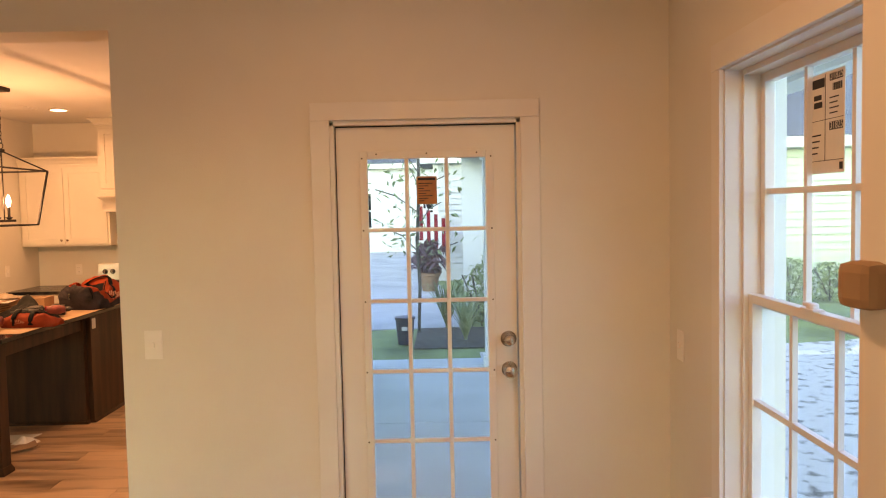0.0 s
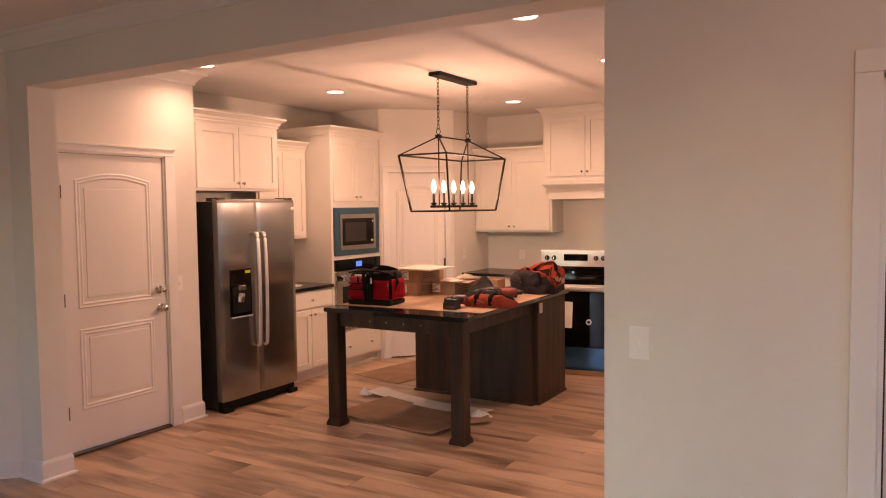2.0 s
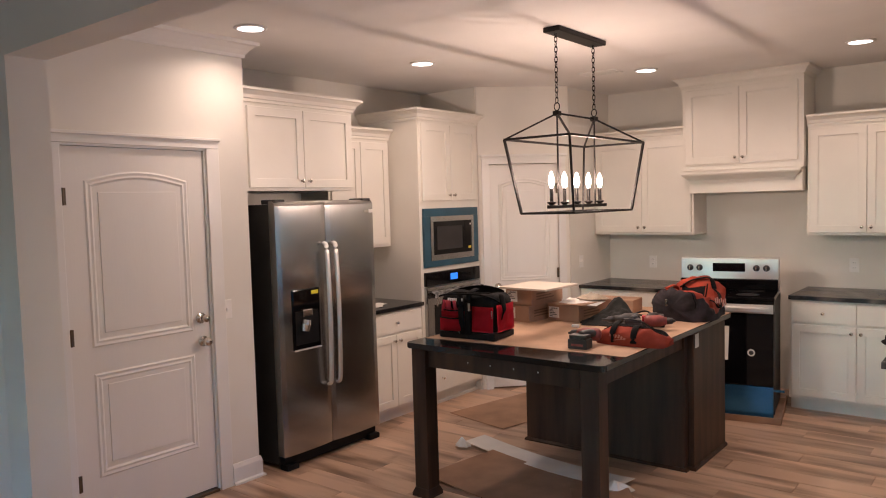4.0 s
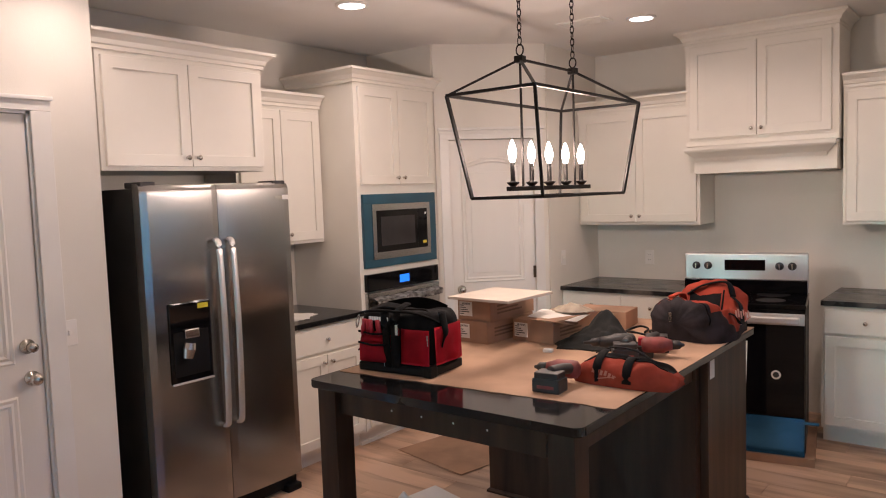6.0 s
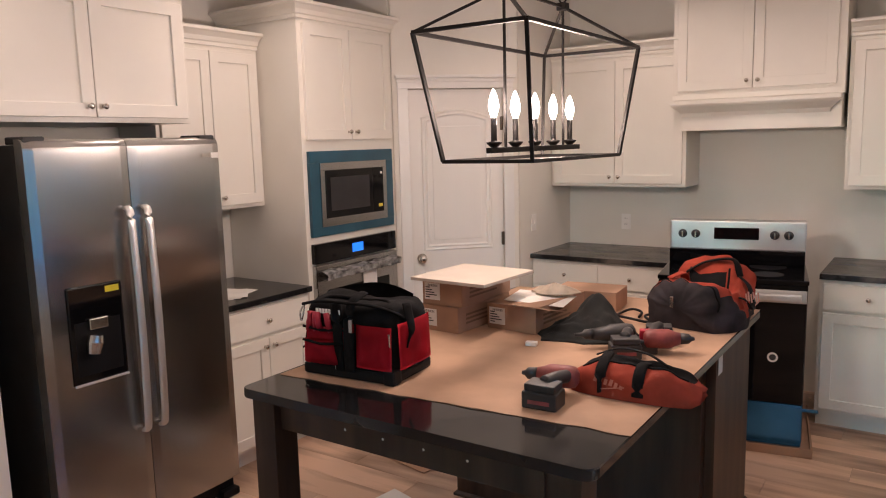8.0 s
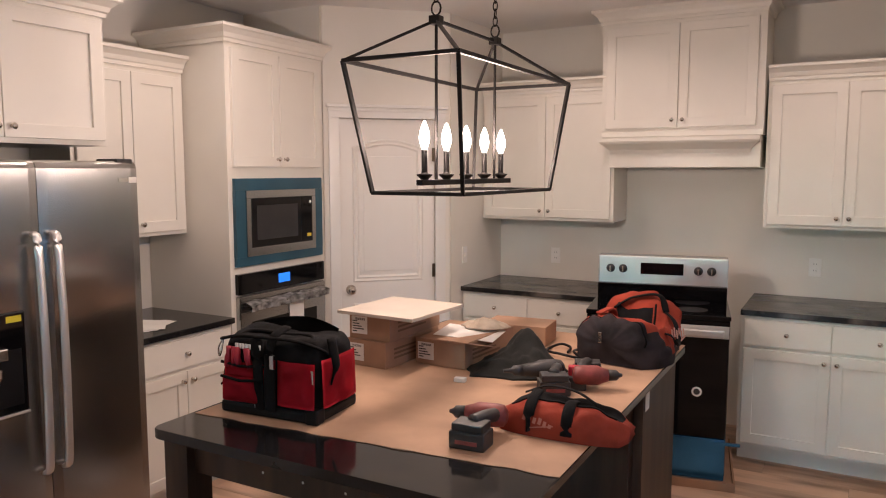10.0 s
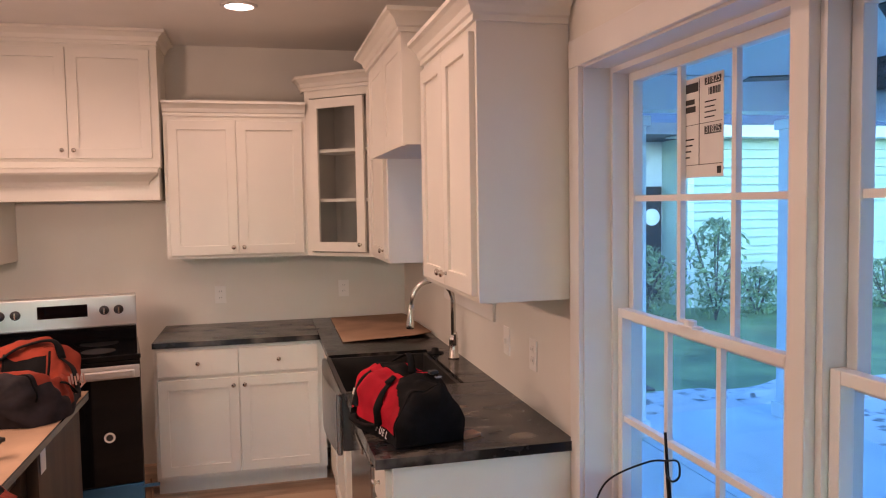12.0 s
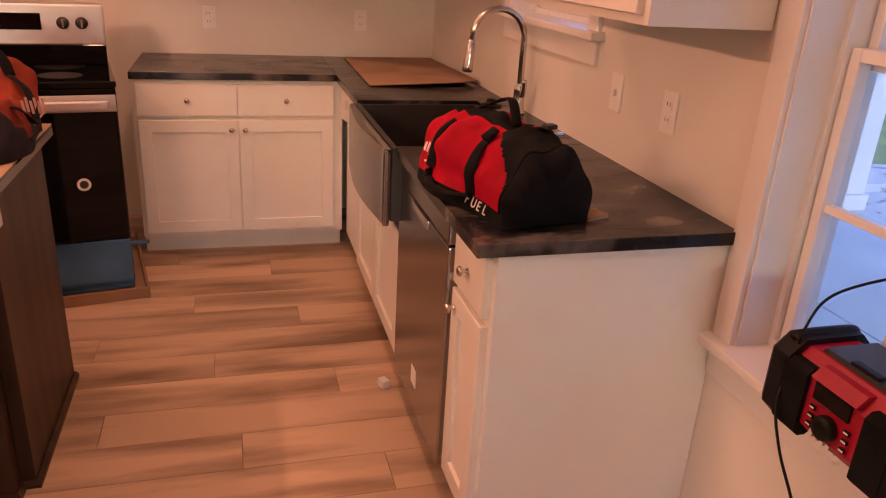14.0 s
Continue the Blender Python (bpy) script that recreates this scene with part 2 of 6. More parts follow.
CROWN = [(0, 0), (0.014, 0), (0.014, 0.018), (0.022, 0.024), (0.03, 0.045), (0.052, 0.066), (0.066, 0.072), (0.066, 0.088), (0, 0.088)]
CROWNBIG = [(0, -0.095), (0.012, -0.095), (0.016, -0.075), (0.035, -0.05), (0.06, -0.026), (0.08, -0.02), (0.085, 0), (0, 0)]
BASEP = [(0, 0), (0.03, 0), (0.03, 0.012), (0.015, 0.02), (0.015, 0.105), (0.01, 0.12), (0.006, 0.13), (0, 0.13)]


def smooth(me):
    for p in me.polygons:
        p.use_smooth = True


def mesh_from(bm, name, material, soft=False):
    bmesh.ops.recalc_face_normals(bm, faces=bm.faces)
    me = bpy.data.meshes.new(name)
    bm.to_mesh(me)
    bm.free()
    if material:
        me.materials.append(material)
    if soft:
        smooth(me)
    return me


def part(name, bm, material, parent, label="", soft=False):
    ob = new(name, mesh_from(bm, name, material, soft))
    ob.parent = parent
    return tagged(ob, label) if label else ob


def thing(name, label, category, m=None, group="", kind=""):
    ob = new(name)
    ob.empty_display_size = 0.1
    if m is not None:
        ob.matrix_world = m
    return tagged(ob, label, category, group, kind)


def solid(name, bm, material, label="", category="", kind="", m=None, soft=False):
    ob = new(name, mesh_from(bm, name, material, soft))
    if m is not None:
        ob.matrix_world = m
    return tagged(ob, label, category, "", kind)


def structure(name, bm, material, label=""):
    return solid(name, bm, material, label or name.replace("_", " "), "", "structure")


def wall_holes(name, axis, at, thick, u0, u1, z0, z1, holes, label):
    """A wall along u (x when axis is 'y', y when axis is 'x'), from at to at + thick, with openings (u0, u1, z0, z1)."""
    bm = bmesh.new()

    def blk(a, b, c, d):
        if b - a > 1e-4 and d - c > 1e-4:
            if axis == "y":
                box(bm, a, at, c, b, at + thick, d)
            else:
                box(bm, at, a, c, at + thick, b, d)
    u = u0
    for h in sorted(holes):
        blk(u, h[0], z0, z1)
        blk(h[0], h[1], z0, h[2])
        blk(h[0], h[1], h[3], z1)
        u = h[1]
    blk(u, u1, z0, z1)
    return structure(name, bm, WALL, label)


H = 2.74
# ---- large structure ----
wall_holes("wall_north", "y", 10.46, 0.15, -4.81, 0.2, -0.1, H, [], "painted kitchen wall behind the range")
wall_holes("wall_east", "x", 0.0, 0.2, 5.18, 10.46, -0.1, H, [(5.70, 7.45, 0.62, 2.10), (8.42, 9.16, 1.26, 1.92)], "painted kitchen wall with twin windows")
wall_holes("wall_west", "x", -4.81, 0.15, 6.48, 10.46, -0.1, H, [], "painted kitchen wall behind the refrigerator")
wall_holes("wall_entry", "x", -4.11, 0.13, 5.18, 6.48, -0.1, H, [(5.33, 6.185, -0.1, 2.075)], "painted wall around the entry door")
structure("wall_jog", bx(-4.81, 6.40, -0.1, -4.112, 6.478, H), WALL, "short return wall beside the refrigerator")
wall_holes("wall_patio", "y", 5.0, 0.18, -3.93, 2.26, -0.1, H, [(-3.71, -0.138, -0.1, 2.425), (0.715, 1.473, -0.1, 2.055)], "painted wall with cased opening and patio door")
wall_holes("wall_living_east", "x", 2.06, 0.2, -1.5, 5.0, -0.1, H, [(3.594, 4.43, 0.675, 2.125)], "painted living room wall with window")
# the opening here is made up, to let more daylight into the living room
wall_holes("wall_living_south", "y", -1.66, 0.16, -6.5, 2.26, -0.1, H, [(-3.2, -1.4, 0.6, 2.1)], "plain painted wall behind the walk")
wall_holes("wall_living_west", "x", -6.66, 0.16, -1.66, 2.6, -0.1, H, [], "plain painted wall")
_b = bmesh.new()
box(_b, 0, -0.14, -0.1, 3.75, 0, H, m=pose(-3.93, 5.0, 0, 0, 0, 225))
structure("wall_angled", _b, WALL, "angled painted living room wall")
# pantry walls, the diagonal one with its doorway
PA, PB = Vector((-4.02, 9.03, 0)), Vector((-3.43, 9.62, 0))
PLEN = (PB - PA).length
_b = bmesh.new()
pm = pose(PA.x, PA.y, 0, 0, 0, 45)
box(_b, 0, 0, -0.1, 0.10, 0.1, H, m=pm), box(_b, 0.735, 0, -0.1, PLEN, 0.1, H, m=pm), box(_b, 0.10, 0, 2.05, 0.735, 0.1, H, m=pm)
structure("wall_pantry_diagonal", _b, WALL, "diagonal painted wall of the corner pantry")
structure("wall_pantry_return", bx(-3.53, 9.64, -0.1, -3.43, 10.46, H), WALL, "short painted pantry wall")
structure("wall_pantry_side", bx(-4.66, 9.02, -0.1, -4.03, 9.10, H), WALL, "short painted pantry wall beside the oven tower")
structure("ceiling", bx(-6.7, -1.7, H, 2.30, 10.62, H + 0.12), CEIL, "smooth painted white ceiling")

# crown mouldings
for nm, path in (("crown_kitchen", [(-3.98, 5.18), (-3.98, 6.48), (-4.66, 6.48)]),
                 ("crown_living", [(-6.3, 2.63), (-3.93, 5.0), (2.06, 5.0), (2.06, -1.5), (-6.5, -1.5)])):
    pts = [(x, y, H) for x, y in path]
    closed = pts[0] == pts[-1]
    structure(nm, sweep(bmesh.new(), CROWNBIG, pts[:-1] if closed else pts, closed), TRIM, "white painted crown moulding")


# ---- doors and windows of the setting ----
def knob(parent, m, r=0.027, name="door_knob", label="round satin nickel knob"):
    bm = bmesh.new()
    lathe(bm, [(0.032, 0), (0.032, 0.006), (0.012, 0.01), (0.011, 0.03), (0.02, 0.036), (r, 0.047), (r, 0.056), (0.02, 0.066), (0.008, 0.07)], 18, m)
    return part(name, bm, CHROME, parent, label, True)


def hinge(parent, m):
    bm = bmesh.new()
    lathe(bm, [(0.006, -0.045), (0.006, 0.045)], 8, m)
    box(bm, -0.014, -0.002, -0.044, 0.014, 0.002, 0.044, m=m)
    return part("hinge", bm, BRONZE, parent, "dark bronze hinge")


def casing(parent, w, h, cw=0.085, head=0.1):
    """Door casing round an opening from 0 to w, in the wall's front plane y = 0, with a moulded head."""
    for x0, x1 in ((-cw, 0.0), (w, w + cw)):
        part("side_casing", bx(x0, -0.016, 0, x1, 0.0, h, bev=0.003), TRIM, parent)
    bm = bmesh.new()
    box(bm, -cw, -0.017, h, w + cw, 0, h + head - 0.02, bev=0.002)
    box(bm, -cw - 0.006, -0.024, h + head - 0.045, w + cw + 0.006, 0, h + head - 0.03, bev=0.003)
    box(bm, -cw - 0.014, -0.036, h + head - 0.02, w + cw + 0.014, 0, h + head, bev=0.004)
    part("head_casing", bm, TRIM, parent)


def panel_door(bm, w, h, t, arch=True):
    """A moulded two-panel door leaf with an arched upper panel: front at y = 0."""
    box(bm, 0, 0, 0, w, t, h, bev=0.002)
    x0, x1 = 0.16 * w, 0.84 * w
    def ring(pts, wid, dep):
        path = [(p[0], -p[1], 0) for p in pts]
        prof = [(-wid, 0), (-wid * 0.6, dep), (0, dep * 0.45), (wid * 0.5, dep), (wid, 0)]
        b2 = bmesh.new()
        sweep(b2, prof, path, True)
        mm = Matrix(((1, 0, 0, 0), (0, 0, -1, 0), (0, -1, 0, 0), (0, 0, 0, 1)))
        bmesh.ops.transform(b2, matrix=mm, verts=b2.verts)
        me = bpy.data.meshes.new("tmp")
        b2.to_mesh(me), b2.free()
        bm.from_mesh(me)
        bpy.data.meshes.remove(me)
    za, zb, zc, zd = 0.145 * h, 0.40 * h, 0.49 * h, 0.905 * h
    ring([(x0, za), (x1, za), (x1, zb), (x0, zb)], 0.022, 0.006)
    top = [(x1 - (x1 - x0) * i / 10, zd + 0.045 * math.sin(math.pi * i / 10)) for i in range(11)]
    ring([(x0, zc), (x1, zc)] + top, 0.022, 0.006)
    for a, b in ((za, zb), (zc, zd)):
        box(bm, x0 + 0.05, -0.004, a + 0.05, x1 - 0.05, 0.002, b - 0.045, bev=0.003)
    return bm


# entry door, faces +x on the entry wall
e = thing("door_1", "closed white two-panel entry door with arched upper panel", "door", pose(-3.98, 5.345, 0, 0, 0, 90), kind="structure")
part("door_leaf", (lambda b: (bmesh.ops.transform(b, matrix=pose(0, 0.012, 0.025), verts=b.verts), b)[1])(panel_door(bmesh.new(), 0.825, 2.035, 0.044)), DOORP, e)
bm = bmesh.new()
box(bm, -0.015, 0, 0, -0.003, 0.13, 2.072), box(bm, 0.828, 0, 0, 0.84, 0.13, 2.072), box(bm, -0.015, 0, 2.063, 0.84, 0.13, 2.075)
part("door_jamb", bm, TRIM, e)
part("threshold", bx(0, -0.02, 0.003, 0.825, 0.11, 0.02, bev=0.004), BRONZE, e, "dark metal threshold")
for x0, x1 in ((-0.10, -0.015), (0.84, 0.925)):
    part("side_casing", bx(x0, -0.016, 0, x1, 0.0, 2.075, bev=0.003), TRIM, e)
bm = bmesh.new()
box(bm, -0.10, -0.017, 2.076, 0.925, 0, 2.12, bev=0.002), box(bm, -0.108, -0.03, 2.12, 0.933, 0, 2.138, bev=0.004)
part("head_casing", bm, TRIM, e)
knob(e, pose(0.775, 0.01, 0.93, 90)), knob(e, pose(0.765, 0.01, 1.07, 90), 0.02, "deadbolt", "round nickel deadbolt")
for z in (0.3, 1.07, 1.80):
    hinge(e, pose(-0.002, 0.002, z))

# pantry door in the diagonal wall, faces the kitchen
e = thing("door_2", "closed white arched-panel pantry door with nickel knob", "door", pm @ pose(0.10, 0, 0), kind="structure")
part("door_leaf", (lambda b: (bmesh.ops.transform(b, matrix=pose(0.0025, 0.015, 0.012), verts=b.verts), b)[1])(panel_door(bmesh.new(), 0.63, 2.034, 0.036)), DOORP, e)
casing(e, 0.635, 2.05, 0.068, 0.085)
knob(e, pose(0.065, 0.013, 0.94, 90))
for z in (0.25, 1.05, 1.82):
    hinge(e, pose(0.628, 0.002, z))

# patio door: fifteen lights in a white frame, faces the living room
e = thing("door_3", "closed white patio door with fifteen glass lights", "door", pose(0.738, 5.0, 0), kind="structure")
DW, GX0, GX1, GZ0, GZ1 = 0.712, 0.12, 0.598, 0.47, 1.906
bm = bmesh.new()
box(bm, 0, 0.03, 0.02, GX0, 0.074, 2.03), box(bm, GX1, 0.03, 0.02, DW, 0.074, 2.03)
box(bm, GX0, 0.03, 0.02, GX1, 0.074, GZ0), box(bm, GX0, 0.03, GZ1, GX1, 0.074, 2.03)
part("door_leaf", bm, DOORP, e)
bm = bmesh.new()
for x0, x1, z0, z1 in ((GX0 - 0.028, GX0 + 0.004, GZ0 - 0.028, GZ1 + 0.028), (GX1 - 0.004, GX1 + 0.028, GZ0 - 0.028, GZ1 + 0.028), (GX0 + 0.004, GX1 - 0.004, GZ0 - 0.028, GZ0 + 0.004), (GX0 + 0.004, GX1 - 0.004, GZ1 - 0.004, GZ1 + 0.028)):
    box(bm, x0, 0.02, z0, x1, 0.031, z1, bev=0.004)
part("glazing_frame", bm, DOORP, e)
for i in (1, 2):
    x = GX0 + (GX1 - GX0) * i / 3
    part("muntin", bx(x - 0.008, 0.024, GZ0, x + 0.008, 0.046, GZ1, bev=0.003), DOORP, e)
for i in range(1, 5):
    z = GZ0 + (GZ1 - GZ0) * i / 5
    part("muntin", bx(GX0, 0.026, z - 0.008, GX1, 0.044, z + 0.008, bev=0.003), DOORP, e)
for i in range(3):
    for j in range(5):
        x0, z0 = GX0 + (GX1 - GX0) * i / 3, GZ0 + (GZ1 - GZ0) * j / 5
        p = part("pane", bx(x0 + 0.007, 0.048, z0 + 0.007, x0 + (GX1 - GX0) / 3 - 0.007, 0.052, z0 + (GZ1 - GZ0) / 5 - 0.007), GLASS, e)
        p.visible_shadow = False
bm = bmesh.new()
for x in (GX0 - 0.018, GX1 + 0.018):
    for k in range(6):
        lathe(bm, [(0.004, 0), (0.003, 0.003)], 8, pose(x, 0.021, GZ0 + (GZ1 - GZ0) * k / 5, 90))
for k in range(3):
    lathe(bm, [(0.004, 0), (0.003, 0.003)], 8, pose(GX0 + 0.04 + 0.2 * k, 0.021, GZ1 + 0.016, 90))
part("screw_caps", bm, BRONZE, e, "small brown screw holes")
bm = bmesh.new()
box(bm, -0.023, 0, 0, -0.005, 0.17, 2.05), box(bm, DW + 0.005, 0, 0, DW + 0.023, 0.17, 2.05), box(bm, -0.023, 0, 2.036, DW + 0.023, 0.17, 2.055)
part("door_jamb", bm, TRIM, e)
part("weather_strip", bx(-0.006, 0.036, 0.02, 0.0, 0.06, 2.03), INK, e, "dark weather strip")
part("weather_strip", bx(-0.004, 0.036, 2.03, DW + 0.004, 0.06, 2.037), INK, e, "dark weather strip")
for x0, x1 in ((-0.095, -0.02), (DW + 0.02, DW + 0.095)):
    part("side_casing", bx(x0, -0.016, 0, x1, 0.0, 2.055, bev=0.003), TRIM, e)
part("head_casing", bx(-0.095, -0.017, 2.055, DW + 0.095, 0, 2.125, bev=0.003), TRIM, e)
knob(e, pose(0.678, 0.03, 1.045, 90)), knob(e, pose(0.676, 0.03, 1.17, 90), 0.021, "deadbolt", "round nickel deadbolt")
part("threshold", bx(0, 0.0, 0.003, DW, 0.17, 0.018), BRONZE, e)
st = thing("door_sticker", "orange printed notice sticker on the patio door glass", "sticker", pose(1.055, 5.0445, 1.72))
part("sheet", bx(0, 0, 0, 0.082, 0.001, 0.112), mat("orange_sticker", (0.5, 0.2, 0.09), 0.7, var=0.1, scale=20), st)
bm = bmesh.new()
box(bm, 0.006, -0.0008, 0.096, 0.076, 0, 0.106)
for k in range(8):
    box(bm, 0.008, -0.0008, 0.012 + k * 0.01, 0.03 + 0.043 * ((k * 7) % 5) / 5, 0, 0.015 + k * 0.01)
part("print", bm, INK, st, "unreadable dark print")


def double_hung(name, m, w, z0, z1, zm, label, cols=3, f=0.018, s=0.028):
    """A double-hung window in a wall opening: x along the wall, y outwards, room side at y = 0."""
    e = thing(name, label, "window", m, kind="structure")
    bm = bmesh.new()
    box(bm, 0, 0.09, z0, f, 0.19, z1), box(bm, w - f, 0.09, z0, w, 0.19, z1), box(bm, f, 0.09, z1 - f, w - f, 0.19, z1), box(bm, f, 0.09, z0, w - f, 0.19, z0 + 0.02)
    part("window_frame", bm, VINYL, e)
    for nm, ya, za, zb in (("upper_sash", 0.142, zm - 0.02, z1 - f), ("lower_sash", 0.104, z0 + 0.02, zm + 0.025)):
        bm = bmesh.new()
        x0, x1 = f + 0.003, w - f - 0.003
        box(bm, x0, ya, za, x0 + s, ya + 0.034, zb, bev=0.003), box(bm, x1 - s, ya, za, x1, ya + 0.034, zb, bev=0.003)
        box(bm, x0 + s, ya, za, x1 - s, ya + 0.034, za + s, bev=0.003), box(bm, x0 + s, ya, zb - s, x1 - s, ya + 0.034, zb, bev=0.003)
        sash = part(nm, bm, VINYL, e)
        gx0, gx1, gz0, gz1 = x0 + s, x1 - s, za + s, zb - s
        for i in range(1, cols):
            x = gx0 + (gx1 - gx0) * i / cols
            part("muntin", bx(x - 0.009, ya + 0.008, gz0, x + 0.009, ya + 0.024, gz1), VINYL, sash)
        zc = (gz0 + gz1) / 2
        part("muntin", bx(gx0, ya + 0.006, zc - 0.009, gx1, ya + 0.026, zc + 0.009), VINYL, sash)
        for i in range(cols):
            for a, b in ((gz0, zc), (zc, gz1)):
                xa = gx0 + (gx1 - gx0) * i / cols
                p = part("pane", bx(xa + 0.006, ya + 0.028, a + 0.004, xa + (gx1 - gx0) / cols - 0.006, ya + 0.031, b - 0.004), GLASS, sash)
                p.visible_shadow = False
    bm = bmesh.new()
    box(bm, w / 2 - 0.035, 0.094, zm + 0.025, w / 2 + 0.035, 0.128, zm + 0.031, bev=0.002)
    lathe(bm, [(0.016, 0), (0.016, 0.012), (0.008, 0.016)], 14, pose(w / 2, 0.112, zm + 0.03))
    box(bm, w / 2 - 0.03, 0.098, zm + 0.036, w / 2 + 0.012, 0.112, zm + 0.046, bev=0.003)
    part("sash_lock", bm, VINYL, e)
    return e


def window_trim(m, w, z0, z1, sill_out=0.05, name="window_trim", deep=0.091):
    e = thing(name, "white painted window casing with sill and apron", "window trim", m, kind="structure")
    cw = 0.07
    for x0, x1 in ((-cw, 0.0), (w, w + cw)):
        part("side_casing", bx(x0, -0.016, z0, x1, 0, z1, bev=0.003), TRIM, e)
    part("head_casing", bx(-cw, -0.018, z1, w + cw, 0, z1 + 0.085, bev=0.003), TRIM, e)
    part("window_sill", bx(-cw - 0.03, -sill_out, z0 - 0.028, w + cw + 0.03, deep + 0.004, z0, bev=0.006), TRIM, e)
    part("apron", bx(-cw, -0.014, z0 - 0.11, w + cw, 0, z0 - 0.028, bev=0.003), TRIM, e)
    bm = bmesh.new()
    box(bm, 0, 0, z0, 0.006, deep, z1), box(bm, w - 0.006, 0, z0, w, deep, z1), box(bm, 0.006, 0, z1 - 0.006, w - 0.006, deep, z1)
    part("reveal", bm, TRIM, e)
    return e


# kitchen twin windows: x along the wall runs towards -y
double_hung("window_1", pose(0, 7.447, 0, 0, 0, -90), 0.83, 0.645, 2.095, 1.328, "white vinyl double-hung window with grilles beside the counter")
double_hung("window_2", pose(0, 6.556, 0, 0, 0, -90), 0.83, 0.645, 2.095, 1.328, "white vinyl double-hung window with grilles over the porch")
window_trim(pose(0, 7.45, 0, 0, 0, -90), 1.75, 0.645, 2.10)
structure("window_mullion", bx(0.065, 6.558, 0.647, 0.17, 6.612, 2.093, bev=0.003), TRIM, "white post between the twin windows")
double_hung("window_3", pose(0, 9.155, 0, 0, 0, -90), 0.73, 1.285, 1.915, 1.58, "small white window over the sink")
window_trim(pose(0, 9.16, 0, 0, 0, -90), 0.74, 1.285, 1.92, name="sink_window_trim")
double_hung("window_4", pose(2.025, 4.427, 0, 0, 0, -90), 0.83, 0.70, 2.12, 1.385, "white vinyl double-hung window in the living room")
window_trim(pose(2.06, 4.43, 0, 0, 0, -90), 0.836, 0.70, 2.125, name="living_window_trim", deep=0.06)
# invented window, never in view, added for its daylight
double_hung("added_window_5", pose(-1.4, -1.5, 0, 0, 0, 180), 1.8, 0.62, 2.1, 1.4, "added white vinyl window in the unseen plain wall")


def energy_label(m, w=0.2, h=0.27):
    e = thing("window_label", "printed white energy label stuck on the window glass", "label", m)
    part("sheet", bx(0, 0, 0, w, 0.001, h), WHITEP, e)
    bm = bmesh.new()
    box(bm, 0.012, -0.001, h * 0.86, w * 0.48, 0, h * 0.95), box(bm, w * 0.62, -0.001, h * 0.9, w * 0.95, 0, h * 0.97), box(bm, w * 0.62, -0.001, h * 0.42, w * 0.96, 0, h * 0.5)
    box(bm, w * 0.05, -0.001, h * 0.68, w * 0.15, 0, h * 0.78), box(bm, w * 0.2, -0.001, h * 0.66, w * 0.42, 0, h * 0.72), box(bm, w * 0.2, -0.001, h * 0.74, w * 0.4, 0, h * 0.79)
    for k in range(4):
        box(bm, w * 0.06, -0.001, h * (0.2 + 0.06 * k), w * (0.3 + 0.03 * k), 0, h * (0.215 + 0.06 * k))
        box(bm, w * 0.62, -0.001, h * (0.58 + 0.05 * k), w * (0.82 + 0.03 * (k % 2)), 0, h * (0.592 + 0.05 * k))
    for k in range(9):
        box(bm, w * (0.7 + 0.028 * k), -0.001, h * 0.8, w * (0.7 + 0.028 * k + 0.01 + 0.008 * (k % 2)), 0, h * 0.87)
    box(bm, w * 0.03, -0.001, h * 0.125, w * 0.97, 0, h * 0.13), box(bm, w * 0.5, -0.001, h * 0.13, w * 0.508, 0, h * 0.98), box(bm, w * 0.03, -0.001, h * 0.53, w * 0.97, 0, h * 0.535)
    box(bm, w * 0.05, -0.001, h * 0.03, w * 0.12, 0, h * 0.09), box(bm, w * 0.88, -0.001, h * 0.03, w * 0.96, 0, h * 0.1)
    part("print", bm, INK, e, "dark print bars")
    for k, zz in ((0, h * 0.91), (1, h * 0.43)):
        cu = bpy.data.curves.new("label_number", "FONT")
        cu.body, cu.size = "318253", 0.026
        ob = new("label_number", cu)
        ob.data.materials.append(WHITEP)
        ob.parent = e
        ob.matrix_basis = pose(w * 0.64, -0.0016, zz, 90)
    return e


energy_label(pose(0.166, 7.19, 1.745, 0, 0, -90), 0.215, 0.265)
energy_label(pose(2.19, 4.155, 1.775, 0, 0, -90), 0.195, 0.27)


def plate(m, kind="outlet"):
    e = thing("wall_outlet" if kind == "outlet" else "light_switch", "ivory plastic duplex outlet plate" if kind == "outlet" else "ivory plastic toggle switch plate", "outlet" if kind == "outlet" else "switch", m)
    part("cover_plate", bx(-0.036, -0.006, -0.058, 0.036, 0, 0.058, bev=0.003), PLATE, e)
    if kind == "outlet":
        for z in (-0.021, 0.021):
            s = part("socket", bx(-0.016, -0.009, z - 0.014, 0.016, -0.005, z + 0.014, bev=0.003), PLATE, e)
            bm = bmesh.new()
            box(bm, -0.008, -0.0095, z - 0.003, -0.006, -0.0085, z + 0.007), box(bm, 0.006, -0.0095, z - 0.003, 0.008, -0.0085, z + 0.006)
            part("slots", bm, INK, s)
    else:
        part("toggle", bx(-0.005, -0.016, -0.011, 0.005, -0.005, 0.011, bev=0.002), PLATE, e)
    return e


